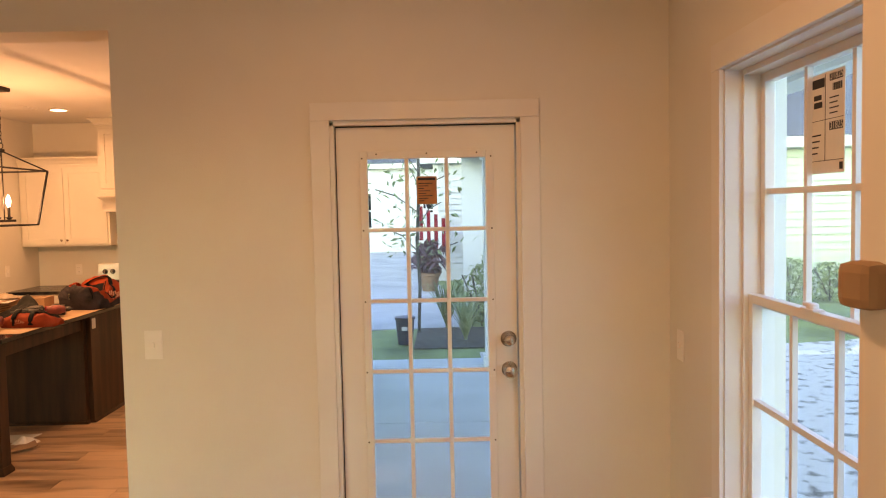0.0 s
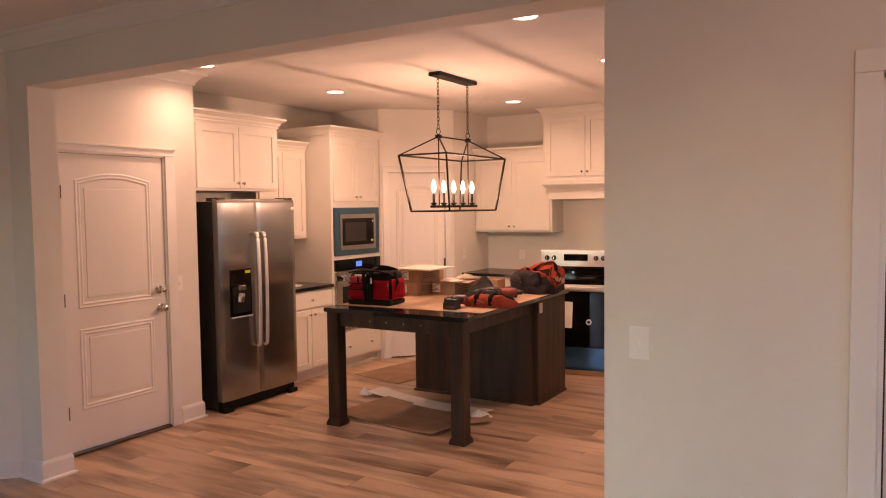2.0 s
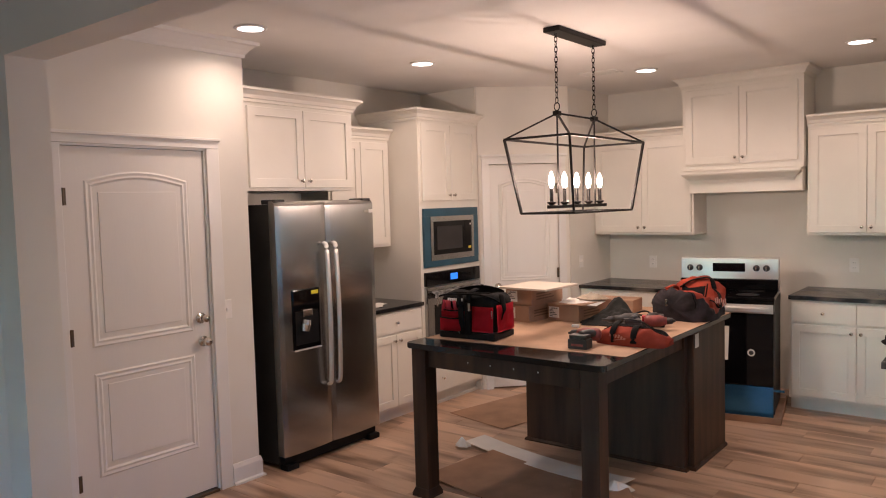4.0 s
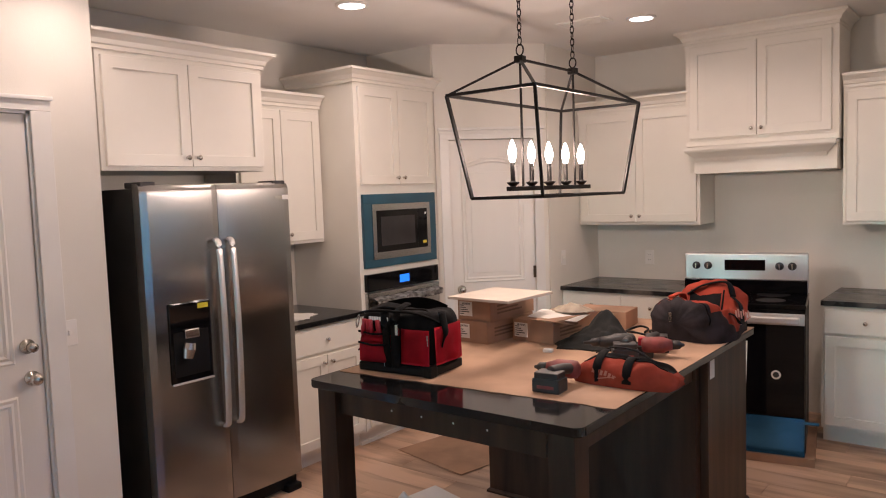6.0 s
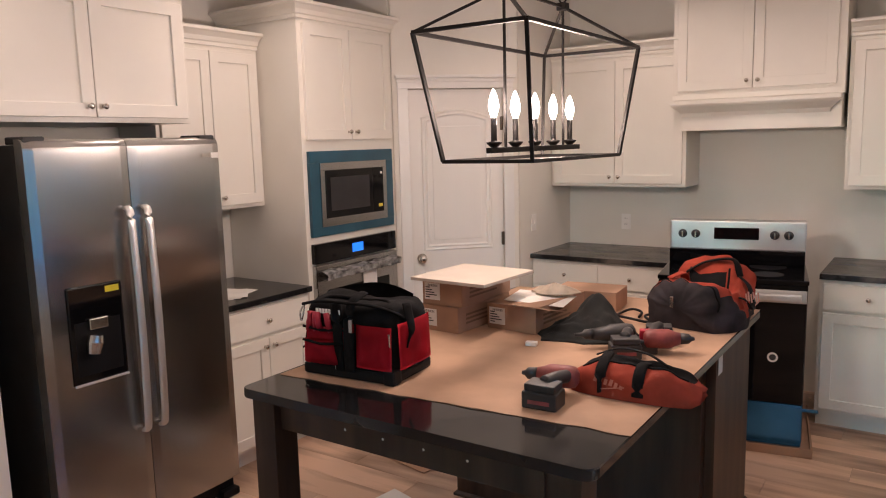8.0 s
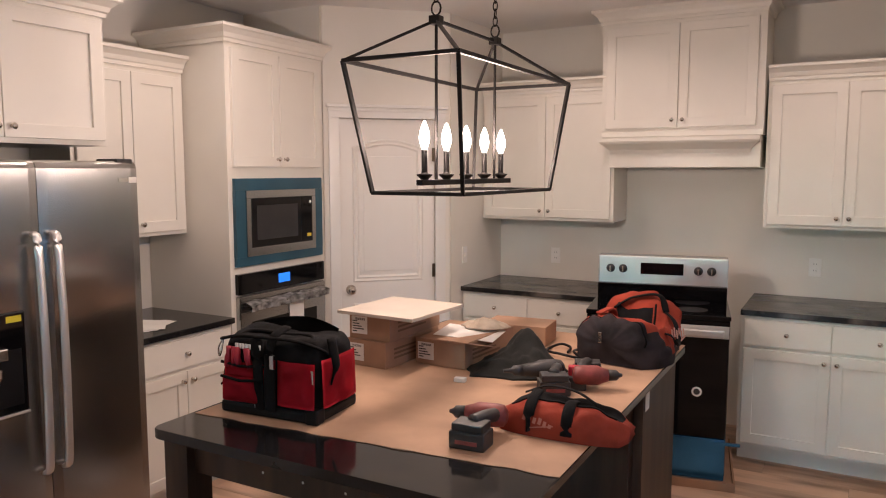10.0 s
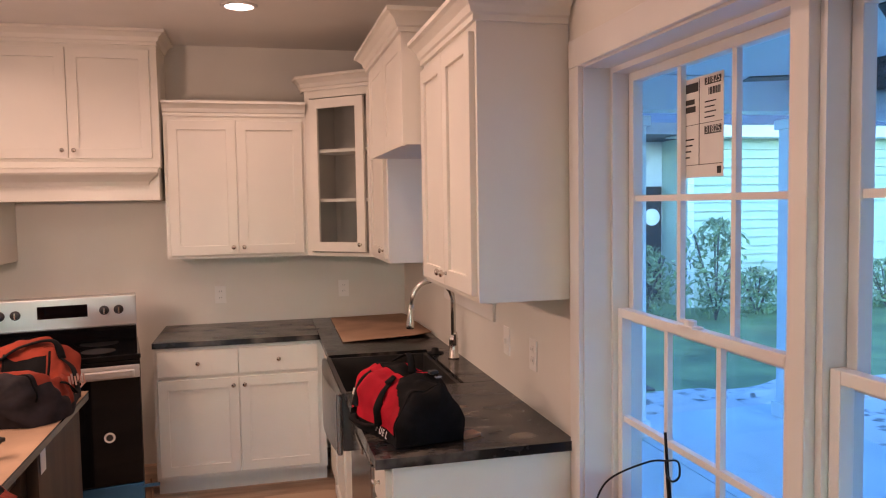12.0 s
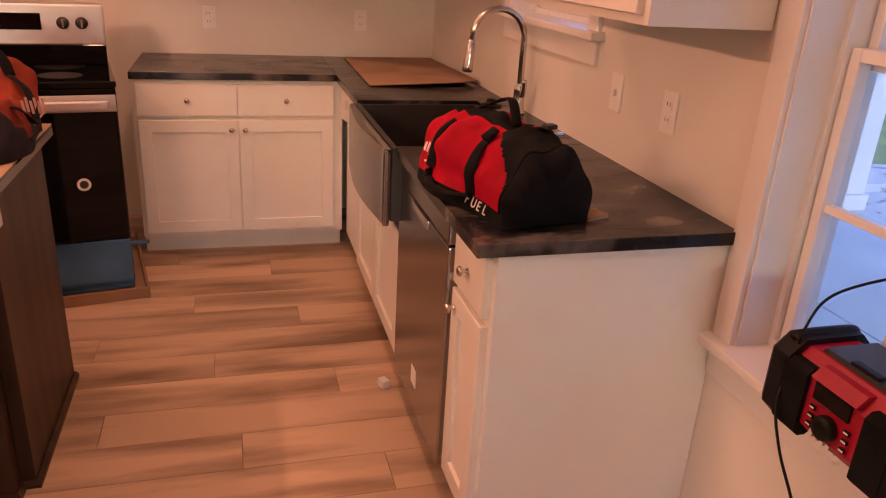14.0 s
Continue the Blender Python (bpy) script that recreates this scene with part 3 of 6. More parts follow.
for m, k in ((pose(-2.98, 10.46, 1.09), "outlet"), (pose(-1.25, 10.46, 1.105), "outlet"), (pose(-0.43, 10.46, 1.115), "outlet"),
             (pose(0, 7.89, 1.12, 0, 0, -90), "outlet"), (pose(0, 8.195, 1.12, 0, 0, -90), "switch"), (pose(-3.98, 6.285, 1.10, 0, 0, 90), "switch"),
             (pose(-3.43, 9.84, 1.13, 0, 0, 90), "switch"), (pose(-0.01, 5.0, 1.18), "switch"), (pose(-4.30, 4.63, 0.42, 0, 0, 45), "outlet"), (pose(0.40, 5.0, 0.42), "outlet"), (pose(2.06, 4.86, 1.16, 0, 0, -90), "switch")):
    plate(m, k)

# baseboards
for nm, path in (("baseboard_living", [(-6.3, 2.63), (-3.93, 5.0), (-3.71, 5.0), (-3.71, 5.18), (-3.98, 5.18), (-3.98, 5.24)]), ("baseboard_entry", [(-3.98, 6.275), (-3.98, 6.48), (-4.2, 6.48)]),
                 ("baseboard_patio", [(-0.138, 5.18), (-0.138, 5.0), (0.64, 5.0)]), ("baseboard_corner", [(1.55, 5.0), (2.06, 5.0), (2.06, -1.5)]), ("baseboard_east", [(0, 7.49), (0, 5.18), (-0.138, 5.18)])):
    structure(nm, sweep(bmesh.new(), BASEP, [(x, y, 0) for x, y in path]), TRIM, "white painted baseboard with shoe moulding")


# ---- kitchen cabinets ----
def cab_knob(parent, x, z, y=-0.02):
    bm = bmesh.new()
    lathe(bm, [(0.008, 0), (0.006, 0.004), (0.005, 0.012), (0.012, 0.017), (0.0135, 0.022), (0.01, 0.027), (0.003, 0.029)], 12, pose(x, y, z, 90))
    return part("knob", bm, CHROME, parent, "round satin nickel knob", True)


def shaker(bm, x0, x1, z0, z1, fr=0.058, y0=-0.02):
    """A shaker door as one mesh: a frame with softened edges round a recessed panel."""
    def loop(a, y):
        return [bm.verts.new((x, y, z)) for x, z in ((x0 + a, z0 + a), (x1 - a, z0 + a), (x1 - a, z1 - a), (x0 + a, z1 - a))]
    rings = [loop(0, 0), loop(0, y0 + 0.002), loop(0.002, y0), loop(fr - 0.001, y0), loop(fr, y0 + 0.002), loop(fr, -0.009)]
    for a, b in zip(rings, rings[1:]):
        for k in range(4):
            bm.faces.new((a[k], a[(k + 1) % 4], b[(k + 1) % 4], b[k]))
    bm.faces.new(rings[-1]), bm.faces.new(rings[0][::-1])
    return bm


def cabinet(name, label, m, w, d, z0, z1, doors=(), drawers=(), toe=False, crown=None, side=0.012, knobs="bottom", gap=0.004):
    """A painted cabinet: x across, front at y = 0, back at y = d. doors and drawers: (x0, x1, z0, z1[, knob side])."""
    e = thing(name, label, "cabinet", m)
    if toe:
        part("body", bx(0, 0, 0.10, w, d, z1, bev=0.001), CAB, e)
        part("toe_kick", bx(0, 0.07, 0, w, d - 0.02, 0.10), CAB, e)
    else:
        part("body", bx(0, 0, z0, w, d, z1, bev=0.001), CAB, e)
    for x0, x1, a, b, s in doors:
        dr = part("door", shaker(bmesh.new(), x0 + gap / 2, x1 - gap / 2, a, b), CAB, e)
        kx = {"l": x0 + 0.032, "r": x1 - 0.032}.get(s)
        if kx is not None:
            cab_knob(dr, kx, b - 0.045 if toe else a + 0.045)
    for x0, x1, a, b in drawers:
        dr = part("drawer_front", bx(x0 + gap / 2, -0.02, a, x1 - gap / 2, 0, b, bev=0.002), CAB, e)
        cab_knob(dr, (x0 + x1) / 2, (a + b) / 2)
    if crown:
        part("crown", sweep(bmesh.new(), CROWN, [(x, y, z1 - 0.004) for x, y in crown]), CAB, e)
    return e


def uppers(name, label, m, w, d, z0, z1, n=2, crown=None, lip=True, inset=0.02):
    ws = (w - 2 * inset) / n
    ds = [(inset + i * ws, inset + (i + 1) * ws, z0 + 0.022, z1 - 0.03, ("r" if i == 0 else "l") if n == 2 else "r") for i in range(n)]
    return cabinet(name, label, m, w, d, z0, z1, ds, crown=crown)


# range wall
uppers("wall_cabinet", "cream painted two-door wall cabinet with crown", pose(-3.425, 10.13, 0), 0.965, 0.325, 1.37, 2.25, crown=[(0, 0), (0.965, 0)])
uppers("wall_cabinet", "cream painted two-door wall cabinet with crown", pose(-1.535, 10.13, 0), 0.85, 0.325, 1.37, 2.25, crown=[(0, 0), (0.85, 0)])
hd = cabinet("range_hood_cabinet", "cream painted hood cabinet with mantel ledge over the range", pose(-2.535, 10.07, 0), 0.985, 0.385, 1.93, 2.655,
             [(0.03, 0.4875, 1.985, 2.625, "r"), (0.4875, 0.945, 1.985, 2.625, "l")], crown=None)
part("crown", sweep(bmesh.new(), [(o, u) for o, u in CROWN], [(0, 0.38, 2.65), (0, 0, 2.65), (0.975, 0, 2.65), (0.975, 0.38, 2.65)]), CAB, hd)
part("valance", bx(0.055, 0.002, 1.735, 0.975, 0.38, 1.93, bev=0.003), CAB, hd)
part("mantel_ledge", sweep(bmesh.new(), [(-0.01, -0.08), (0.012, -0.08), (0.018, -0.058), (0.034, -0.042), (0.052, -0.026), (0.064, -0.018), (0.072, -0.004), (0.072, 0.016), (-0.01, 0.016)], [(0.075, 0.06, 1.905), (0.075, 0.0, 1.905), (0.905, 0.0, 1.905), (0.905, 0.06, 1.905)]), CAB, hd)
part("bottom_trim", bx(0.0, -0.006, 1.93, 0.985, 0.0, 1.965, bev=0.003), CAB, hd)
cabinet("base_cabinet", "cream painted base cabinet with two drawers over doors", pose(-3.425, 9.815, 0), 0.96, 0.635, 0, 0.88,
        [(0.02, 0.49, 0.125, 0.69, "r"), (0.49, 0.945, 0.125, 0.69, "l")], [(0.02, 0.49, 0.71, 0.86), (0.49, 0.945, 0.71, 0.86)], toe=True)
cabinet("base_cabinet", "cream painted base cabinet with two drawers over doors", pose(-1.60, 9.815, 0), 0.98, 0.635, 0, 0.88,
        [(0.02, 0.475, 0.125, 0.69, "r"), (0.475, 0.935, 0.125, 0.69, "l")], [(0.02, 0.475, 0.71, 0.86), (0.475, 0.935, 0.71, 0.86)], toe=True)

# diagonal glass cabinet
gm = pose(-0.685, 10.13, 0, 0, 0, -41.2)
GW = 0.50
g = thing("glass_cabinet", "cream diagonal corner cabinet with a glass door and shelves", "cabinet", gm)
bm = bmesh.new()
box(bm, 0, 0, 1.37, 0.035, 0.02, 2.41), box(bm, GW - 0.035, 0, 1.37, GW, 0.02, 2.41), box(bm, 0.035, 0, 1.37, GW - 0.035, 0.02, 1.39), box(bm, 0.035, 0, 2.36, GW - 0.035, 0.02, 2.41)
part("face_frame", bm, CAB, g)
bm = bmesh.new()
box(bm, -0.03, 0.30, 1.37, 0.52, 0.32, 2.41), box(bm, 0.0, 0.02, 1.37, 0.012, 0.30, 2.41), box(bm, GW - 0.012, 0.02, 1.37, GW, 0.30, 2.41), box(bm, 0.012, 0.02, 1.37, GW - 0.012, 0.30, 1.385), box(bm, 0.012, 0.02, 2.395, GW - 0.012, 0.30, 2.41)
part("body", bm, mat("cabinet_inside", (0.45, 0.42, 0.38), 0.6, var=0.05), g)
bm = bmesh.new()
fx0, fx1, fz0, fz1 = 0.05, GW - 0.05, 1.40, 2.35
box(bm, fx0, -0.02, fz0, fx0 + 0.058, 0, fz1, bev=0.0015), box(bm, fx1 - 0.058, -0.02, fz0, fx1, 0, fz1, bev=0.0015), box(bm, fx0 + 0.058, -0.02, fz0, fx1 - 0.058, 0, fz0 + 0.058), box(bm, fx0 + 0.058, -0.02, fz1 - 0.058, fx1 - 0.058, 0, fz1)
gd = part("door", bm, CAB, g)
part("pane", bx(fx0 + 0.055, -0.008, fz0 + 0.055, fx1 - 0.055, -0.005, fz1 - 0.055), GLASS, gd)
cab_knob(gd, fx1 - 0.03, fz0 + 0.045)
for z in (1.71, 2.02):
    part("shelf", bx(0.02, 0.03, z, GW - 0.02, 0.29, z + 0.02), CAB, g)
part("crown", sweep(bmesh.new(), CROWN, [(-0.06, 0.055, 2.406), (0, 0, 2.406), (GW, 0, 2.406), (GW + 0.05, 0.06, 2.406)]), CAB, g)

# sink wall, fronts face -x
cabinet("wall_cabinet", "narrow cream wall cabinet beside the sink window", pose(-0.31, 9.80, 0, 0, 0, -90), 0.56, 0.305, 1.37, 2.25, [(0.04, 0.52, 1.392, 2.22, "r")])
uppers("wall_cabinet", "cream two-door wall cabinet beside the twin windows", pose(-0.31, 8.305, 0, 0, 0, -90), 0.76, 0.305, 1.37, 2.25, crown=[(0, 0), (0.76, 0), (0.76, 0.3)])
v = thing("window_valance", "cream boxed valance over the sink window with crown", "valance", pose(-0.39, 9.238, 0, 0, 0, -90))
part("front_panel", (lambda b: (shaker(b, 0.0, 0.465, 1.925, 2.385, 0.07, -0.012), shaker(b, 0.465, 0.93, 1.925, 2.385, 0.07, -0.012), b)[2])(bmesh.new()), CAB, v)
part("box", bx(0, 0, 1.93, 0.93, 0.385, 2.385), CAB, v)
part("crown", sweep(bmesh.new(), CROWN, [(0, 0.38, 2.38), (0, -0.012, 2.38), (0.93, -0.012, 2.38), (0.93, 0.38, 2.38)]), CAB, v)
# sink base with open false drawer, end cabinet
sb = cabinet("sink_base_cabinet", "cream painted sink base cabinet with knobs", pose(-0.60, 9.78, 0, 0, 0, -90), 1.35, 0.60, 0, 0.62,
             [(0.46, 0.905, 0.125, 0.60, "r"), (0.905, 1.345, 0.125, 0.60, "l")], toe=True)
part("side_panel", bx(0.0, 0, 0.62, 0.44, 0.6, 0.88), CAB, sb)
cabinet("corner_cabinet_door", "cream corner cabinet door standing ajar", pose(-0.61, 9.79, 0.0, 0, 0, -78), 0.42, 0.018, 0.70, 0.86, [(0.0, 0.42, 0.70, 0.86, "r")])
ec_ = cabinet("end_base_cabinet", "narrow cream end base cabinet with drawer and door", pose(-0.60, 7.795, 0, 0, 0, -90), 0.255, 0.60, 0, 0.88,
        [(0.01, 0.245, 0.125, 0.69, "l")], [(0.01, 0.245, 0.71, 0.86)], toe=True)
part("end_panel", bx(0.256, 0.0, 0.0, 0.268, 0.598, 0.88, bev=0.002), CAB, ec_)
part("shoe_moulding", bx(0.268, 0.0, 0.0, 0.286, 0.57, 0.022, bev=0.006), TRIM, ec_)

# dishwasher
dw = thing("dishwasher", "stainless dishwasher with pocket handle beneath the counter", "dishwasher", pose(-0.60, 8.405, 0, 0, 0, -90))
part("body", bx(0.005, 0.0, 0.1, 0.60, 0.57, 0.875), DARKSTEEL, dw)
part("door", bx(0.006, -0.03, 0.115, 0.599, 0.0, 0.79, bev=0.006), STEEL, dw, "brushed stainless door")
part("control_strip", bx(0.006, -0.03, 0.795, 0.599, 0.0, 0.872, bev=0.006), STEEL, dw)
part("pocket_handle", bx(0.2, -0.036, 0.765, 0.4, -0.028, 0.79, bev=0.005), CHROME, dw)
part("badge", bx(0.27, -0.0315, 0.20, 0.33, -0.03, 0.26), WHITEP, dw)
part("toe_kick", bx(0.006, 0.05, 0.005, 0.599, 0.08, 0.10), BLACKPL, dw)

# counters
c = thing("countertop", "black stone countertop dusty with grout haze and smears", "countertop")
for q in ((-0.655, 9.14, 0.0, 10.455), (-1.60, 9.785, -0.656, 10.455), (-0.14, 8.37, 0.0, 9.139), (-0.655, 7.51, 0.0, 8.369)):
    part("slab", bx(q[0], q[1], 0.882, q[2], q[3], 0.914, bev=0.002), DUSTY, c)
c = thing("countertop", "black stone countertop beside the range", "countertop")
part("slab", bx(-3.43, 9.785, 0.882, -2.466, 10.455, 0.914, bev=0.004), DUSTY, c)
# sink
s = thing("sink", "stainless apron-front farm sink with dark basin", "sink")
bm = bmesh.new()
box(bm, -0.69, 8.375, 0.64, -0.665, 9.13, 0.905, bev=0.012)
arc = [(8.375 + 0.755 * k / 16, -0.684 - 0.03 * math.sin(math.pi * k / 16)) for k in range(17)]
lo = [bm.verts.new((x, y, 0.645)) for y, x in arc] + [bm.verts.new((-0.68, 9.13, 0.645)), bm.verts.new((-0.68, 8.375, 0.645))]
hi = [bm.verts.new((v.co.x, v.co.y, 0.902)) for v in lo]
for k in range(len(lo)):
    bm.faces.new((lo[k], lo[(k + 1) % len(lo)], hi[(k + 1) % len(lo)], hi[k]))
bm.faces.new(lo[::-1]), bm.faces.new(hi)
part("apron", bm, STEEL, s, "bowed brushed steel apron")
bm = bmesh.new()
box(bm, -0.664, 8.375, 0.66, -0.645, 9.13, 0.905), box(bm, -0.16, 8.375, 0.66, -0.142, 9.13, 0.90), box(bm, -0.645, 8.375, 0.66, -0.16, 8.39, 0.90), box(bm, -0.645, 9.115, 0.66, -0.16, 9.13, 0.90), box(bm, -0.645, 8.39, 0.66, -0.16, 9.115, 0.67)
part("basin", bm, DARKSTEEL, s)
# faucet
f = thing("faucet", "brushed nickel gooseneck pull-down kitchen faucet", "faucet", pose(-0.055, 8.875, 0.914))
bm = bmesh.new()
lathe(bm, [(0.028, 0), (0.028, 0.008), (0.024, 0.012), (0.022, 0.09), (0.024, 0.1), (0.014, 0.115), (0.012, 0.12)], 18)
part("base", bm, CHROME, f, "", True)
pts = [(0, 0, 0.1), (0, 0, 0.27)] + [(-0.105 + 0.105 * math.cos(a), 0, 0.29 + 0.105 * math.sin(a)) for a in [math.pi * k / 12 for k in range(12)]] + [(-0.212, 0, 0.27)]
part("spout", tube(bmesh.new(), pts, 0.0125, 12), CHROME, f, "", True)
bm = bmesh.new()
lathe(bm, [(0.013, 0.03), (0.017, 0.0), (0.02, -0.07), (0.021, -0.085), (0.016, -0.09)], 16, pose(-0.213, 0, 0.25, 0, 5))
part("spray_head", bm, CHROME, f, "", True)
part("lever", tube(bmesh.new(), flow([(0, -0.02, 0.075), (0, -0.045, 0.085), (-0.005, -0.06, 0.14)]), 0.009, 8), CHROME, f, "", True)
dr = thing("sink_drain_cap", "dark rubber drain flange lying by the faucet", "drain", pose(-0.115, 9.03, 0.914))
part("flange", lathe(bmesh.new(), [(0.045, 0), (0.045, 0.006), (0.02, 0.012), (0.018, 0.028), (0.008, 0.03)], 18), BLACKPL, dr, "", True)

# refrigerator wall, fronts face +x
fm = pose(-4.06, 6.53, 0, 0, 0, 90)
uppers("over_fridge_cabinet", "cream two-door cabinet over the refrigerator with crown", fm, 0.965, 0.59, 1.825, 2.40, crown=[(-0.04, 0), (0.965, 0), (0.965, 0.59)])
uppers("wall_cabinet", "cream wall cabinet between refrigerator and oven tower", pose(-4.34, 7.50, 0, 0, 0, 90), 0.69, 0.315, 1.365, 2.25, crown=[(0, 0), (0.69, 0)])
cabinet("base_cabinet", "cream base cabinet with drawer between refrigerator and oven tower", pose(-4.03, 7.53, 0, 0, 0, 90), 0.665, 0.625, 0, 0.88,
        [(0.02, 0.333, 0.125, 0.69, "r"), (0.333, 0.645, 0.125, 0.69, "l")], [(0.02, 0.645, 0.71, 0.86)], toe=True)
c = thing("countertop", "short black stone countertop with papers", "countertop")
part("slab", bx(-4.655, 7.53, 0.882, -3.995, 8.195, 0.914, bev=0.004), STONE, c)
bm = bmesh.new()
for k in range(3):
    box(bm, -0.1 + 0.01 * k, -0.14, 0.002 * k, 0.11, 0.14 - 0.02 * k, 0.002 * k + 0.0015, m=pose(0, 0, 0, 0, 0, 14 * k))
solid("loose_papers", bm, WHITEP, "small pile of loose white papers on the counter", "paper", m=pose(-4.25, 7.8, 0.915, 0, 0, 20))
tw = thing("oven_tower", "tall cream cabinet housing microwave and wall oven", "cabinet", pose(-4.02, 8.195, 0, 0, 0, 90))
bm = bmesh.new()
box(bm, 0, 0, 0.10, 0.82, 0.635, 2.40, bev=0.001)
part("body", bm, CAB, tw)
part("toe_kick", bx(0, 0.07, 0, 0.82, 0.6, 0.1), CAB, tw)
part("shoe_moulding", bx(0, 0.05, 0, 0.82, 0.07, 0.02), TRIM, tw)
for x0, x1, sd in ((0.03, 0.41, "r"), (0.41, 0.79, "l")):
    d1 = part("door", shaker(bmesh.new(), x0 + 0.002, x1 - 0.002, 1.735, 2.37), CAB, tw)
    cab_knob(d1, x1 - 0.032 if sd == "r" else x0 + 0.032, 1.78)
d1 = part("drawer_front", bx(0.03, -0.02, 0.125, 0.79, 0, 0.40, bev=0.002), CAB, tw)
cab_knob(d1, 0.22, 0.24), cab_knob(d1, 0.60, 0.24)
part("crown", sweep(bmesh.new(), CROWN, [(0, 0.63, 2.396), (0, 0, 2.396), (0.82, 0, 2.396), (0.88, 0.06, 2.396)]), CAB, tw)
mw = thing("microwave", "built-in microwave still wrapped in teal protective film", "microwave", pose(-4.018, 8.225, 1.185, 0, 0, 90))
bm = bmesh.new()
box(bm, 0, -0.022, 0, 0.75, 0, 0.052, bev=0.003), box(bm, 0, -0.022, 0.42, 0.75, 0, 0.487, bev=0.003), box(bm, 0, -0.022, 0.052, 0.075, 0, 0.42), box(bm, 0.675, -0.022, 0.052, 0.75, 0, 0.42)
part("trim_kit", bm, TEALFILM, mw, "teal protective film on the trim")
bm = bmesh.new()
box(bm, 0.075, -0.03, 0.052, 0.675, 0, 0.10, bev=0.003), box(bm, 0.075, -0.03, 0.375, 0.675, 0, 0.42, bev=0.003), box(bm, 0.075, -0.03, 0.10, 0.11, 0, 0.375), box(bm, 0.64, -0.03, 0.10, 0.675, 0, 0.375)
part("door_frame", bm, STEEL, mw)
part("glass", bx(0.11, -0.032, 0.10, 0.535, 0, 0.375, bev=0.003), BLACKGL, mw)
part("window", bx(0.15, -0.034, 0.14, 0.50, -0.0325, 0.335), GREYPL, mw)
part("control_panel", bx(0.537, -0.032, 0.10, 0.64, 0, 0.375, bev=0.003), BLACKGL, mw)
part("sticker", bx(0.585, -0.0335, 0.13, 0.625, -0.0325, 0.15), mat("yellow_sticker", (0.7, 0.55, 0.05), 0.6), mw)
part("sticker", bx(0.61, -0.0335, 0.335, 0.628, -0.0325, 0.35), WHITEP, mw)
ov = thing("wall_oven", "stainless wall oven with plastic film on its front", "oven", pose(-4.018, 8.225, 0.43, 0, 0, 90))
part("control_panel", bx(0, -0.03, 0.60, 0.75, 0, 0.715, bev=0.004), BLACKGL, ov)
part("display", bx(0.32, -0.032, 0.632, 0.42, -0.0305, 0.685), DISPLAY, ov, "lit blue display")
part("door", bx(0, -0.035, 0.0, 0.75, 0, 0.59, bev=0.005), STEEL, ov)
part("window", bx(0.09, -0.038, 0.10, 0.66, -0.034, 0.44, bev=0.003), BLACKGL, ov)
bm = bmesh.new()
tube(bm, [(0.05, -0.075, 0.53), (0.70, -0.075, 0.53)], 0.013, 10), tube(bm, [(0.07, -0.075, 0.53), (0.07, -0.03, 0.53)], 0.01, 8), tube(bm, [(0.68, -0.075, 0.53), (0.68, -0.03, 0.53)], 0.01, 8)
part("handle", bm, STEEL, ov, "", True)
FILM = mat("clear_film", (0.42, 0.42, 0.41), 0.15, var=0.3, scale=30, bump=0.6, fine=30)
bm = bmesh.new()
rows_ = []
for k in range(61):
    x = 0.03 + 0.69 * k / 60
    rows_.append([bm.verts.new((x, -0.092 - 0.012 * noise.noise(Vector((x * 26, j * 0.9, 2))) + (0.05 if j in (0, 5) else 0.0), 0.50 + 0.012 * j + 0.010 * noise.noise(Vector((x * 14, j * 0.4, 7))))) for j in range(6)])
for a_, b_ in zip(rows_, rows_[1:]):
    for j in range(5):
        bm.faces.new((a_[j], b_[j], b_[j + 1], a_[j + 1]))
bmesh.ops.solidify(bm, geom=bm.faces[:], thickness=0.001)
part("plastic_wrap", bm, FILM, ov, "crinkled clear plastic wrap")
part("paper_tag", bx(0.40, -0.042, 0.30, 0.53, -0.04, 0.50), WHITEP, ov, "white paper tag")

# refrigerator
fr = thing("refrigerator", "stainless side-by-side refrigerator with ice dispenser", "refrigerator", pose(-3.865, 6.605, 0, 0, 0, 90))
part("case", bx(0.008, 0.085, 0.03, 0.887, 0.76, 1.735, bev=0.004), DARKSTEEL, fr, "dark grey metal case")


def fridge_door(x0, x1):
    """A steel door whose front bulges slightly."""
    bm = bmesh.new()
    n = 12
    prof = [(x0 + (x1 - x0) * i / n, 0.010 * (2 * i / n - 1) ** 2 + (0.005 if i in (0, n) else 0)) for i in range(n + 1)]
    lo = [bm.verts.new((x, y, 0.095)) for x, y in prof] + [bm.verts.new((x1, 0.075, 0.095)), bm.verts.new((x0, 0.075, 0.095))]
    k = len(lo)
    last = lo
    for a in range(9):
        roll = 0.032 * (1 - math.cos(math.radians(90 * a / 8)))
        ring = [bm.verts.new((v.co.x, min(0.075, v.co.y + roll), 1.715 + 0.04 * math.sin(math.radians(90 * a / 8)))) for v in lo]
        for i in range(k):
            bm.faces.new((last[i], last[(i + 1) % k], ring[(i + 1) % k], ring[i]))
        last = ring
    bm.faces.new(list(reversed(lo))), bm.faces.new(last)
    return bm


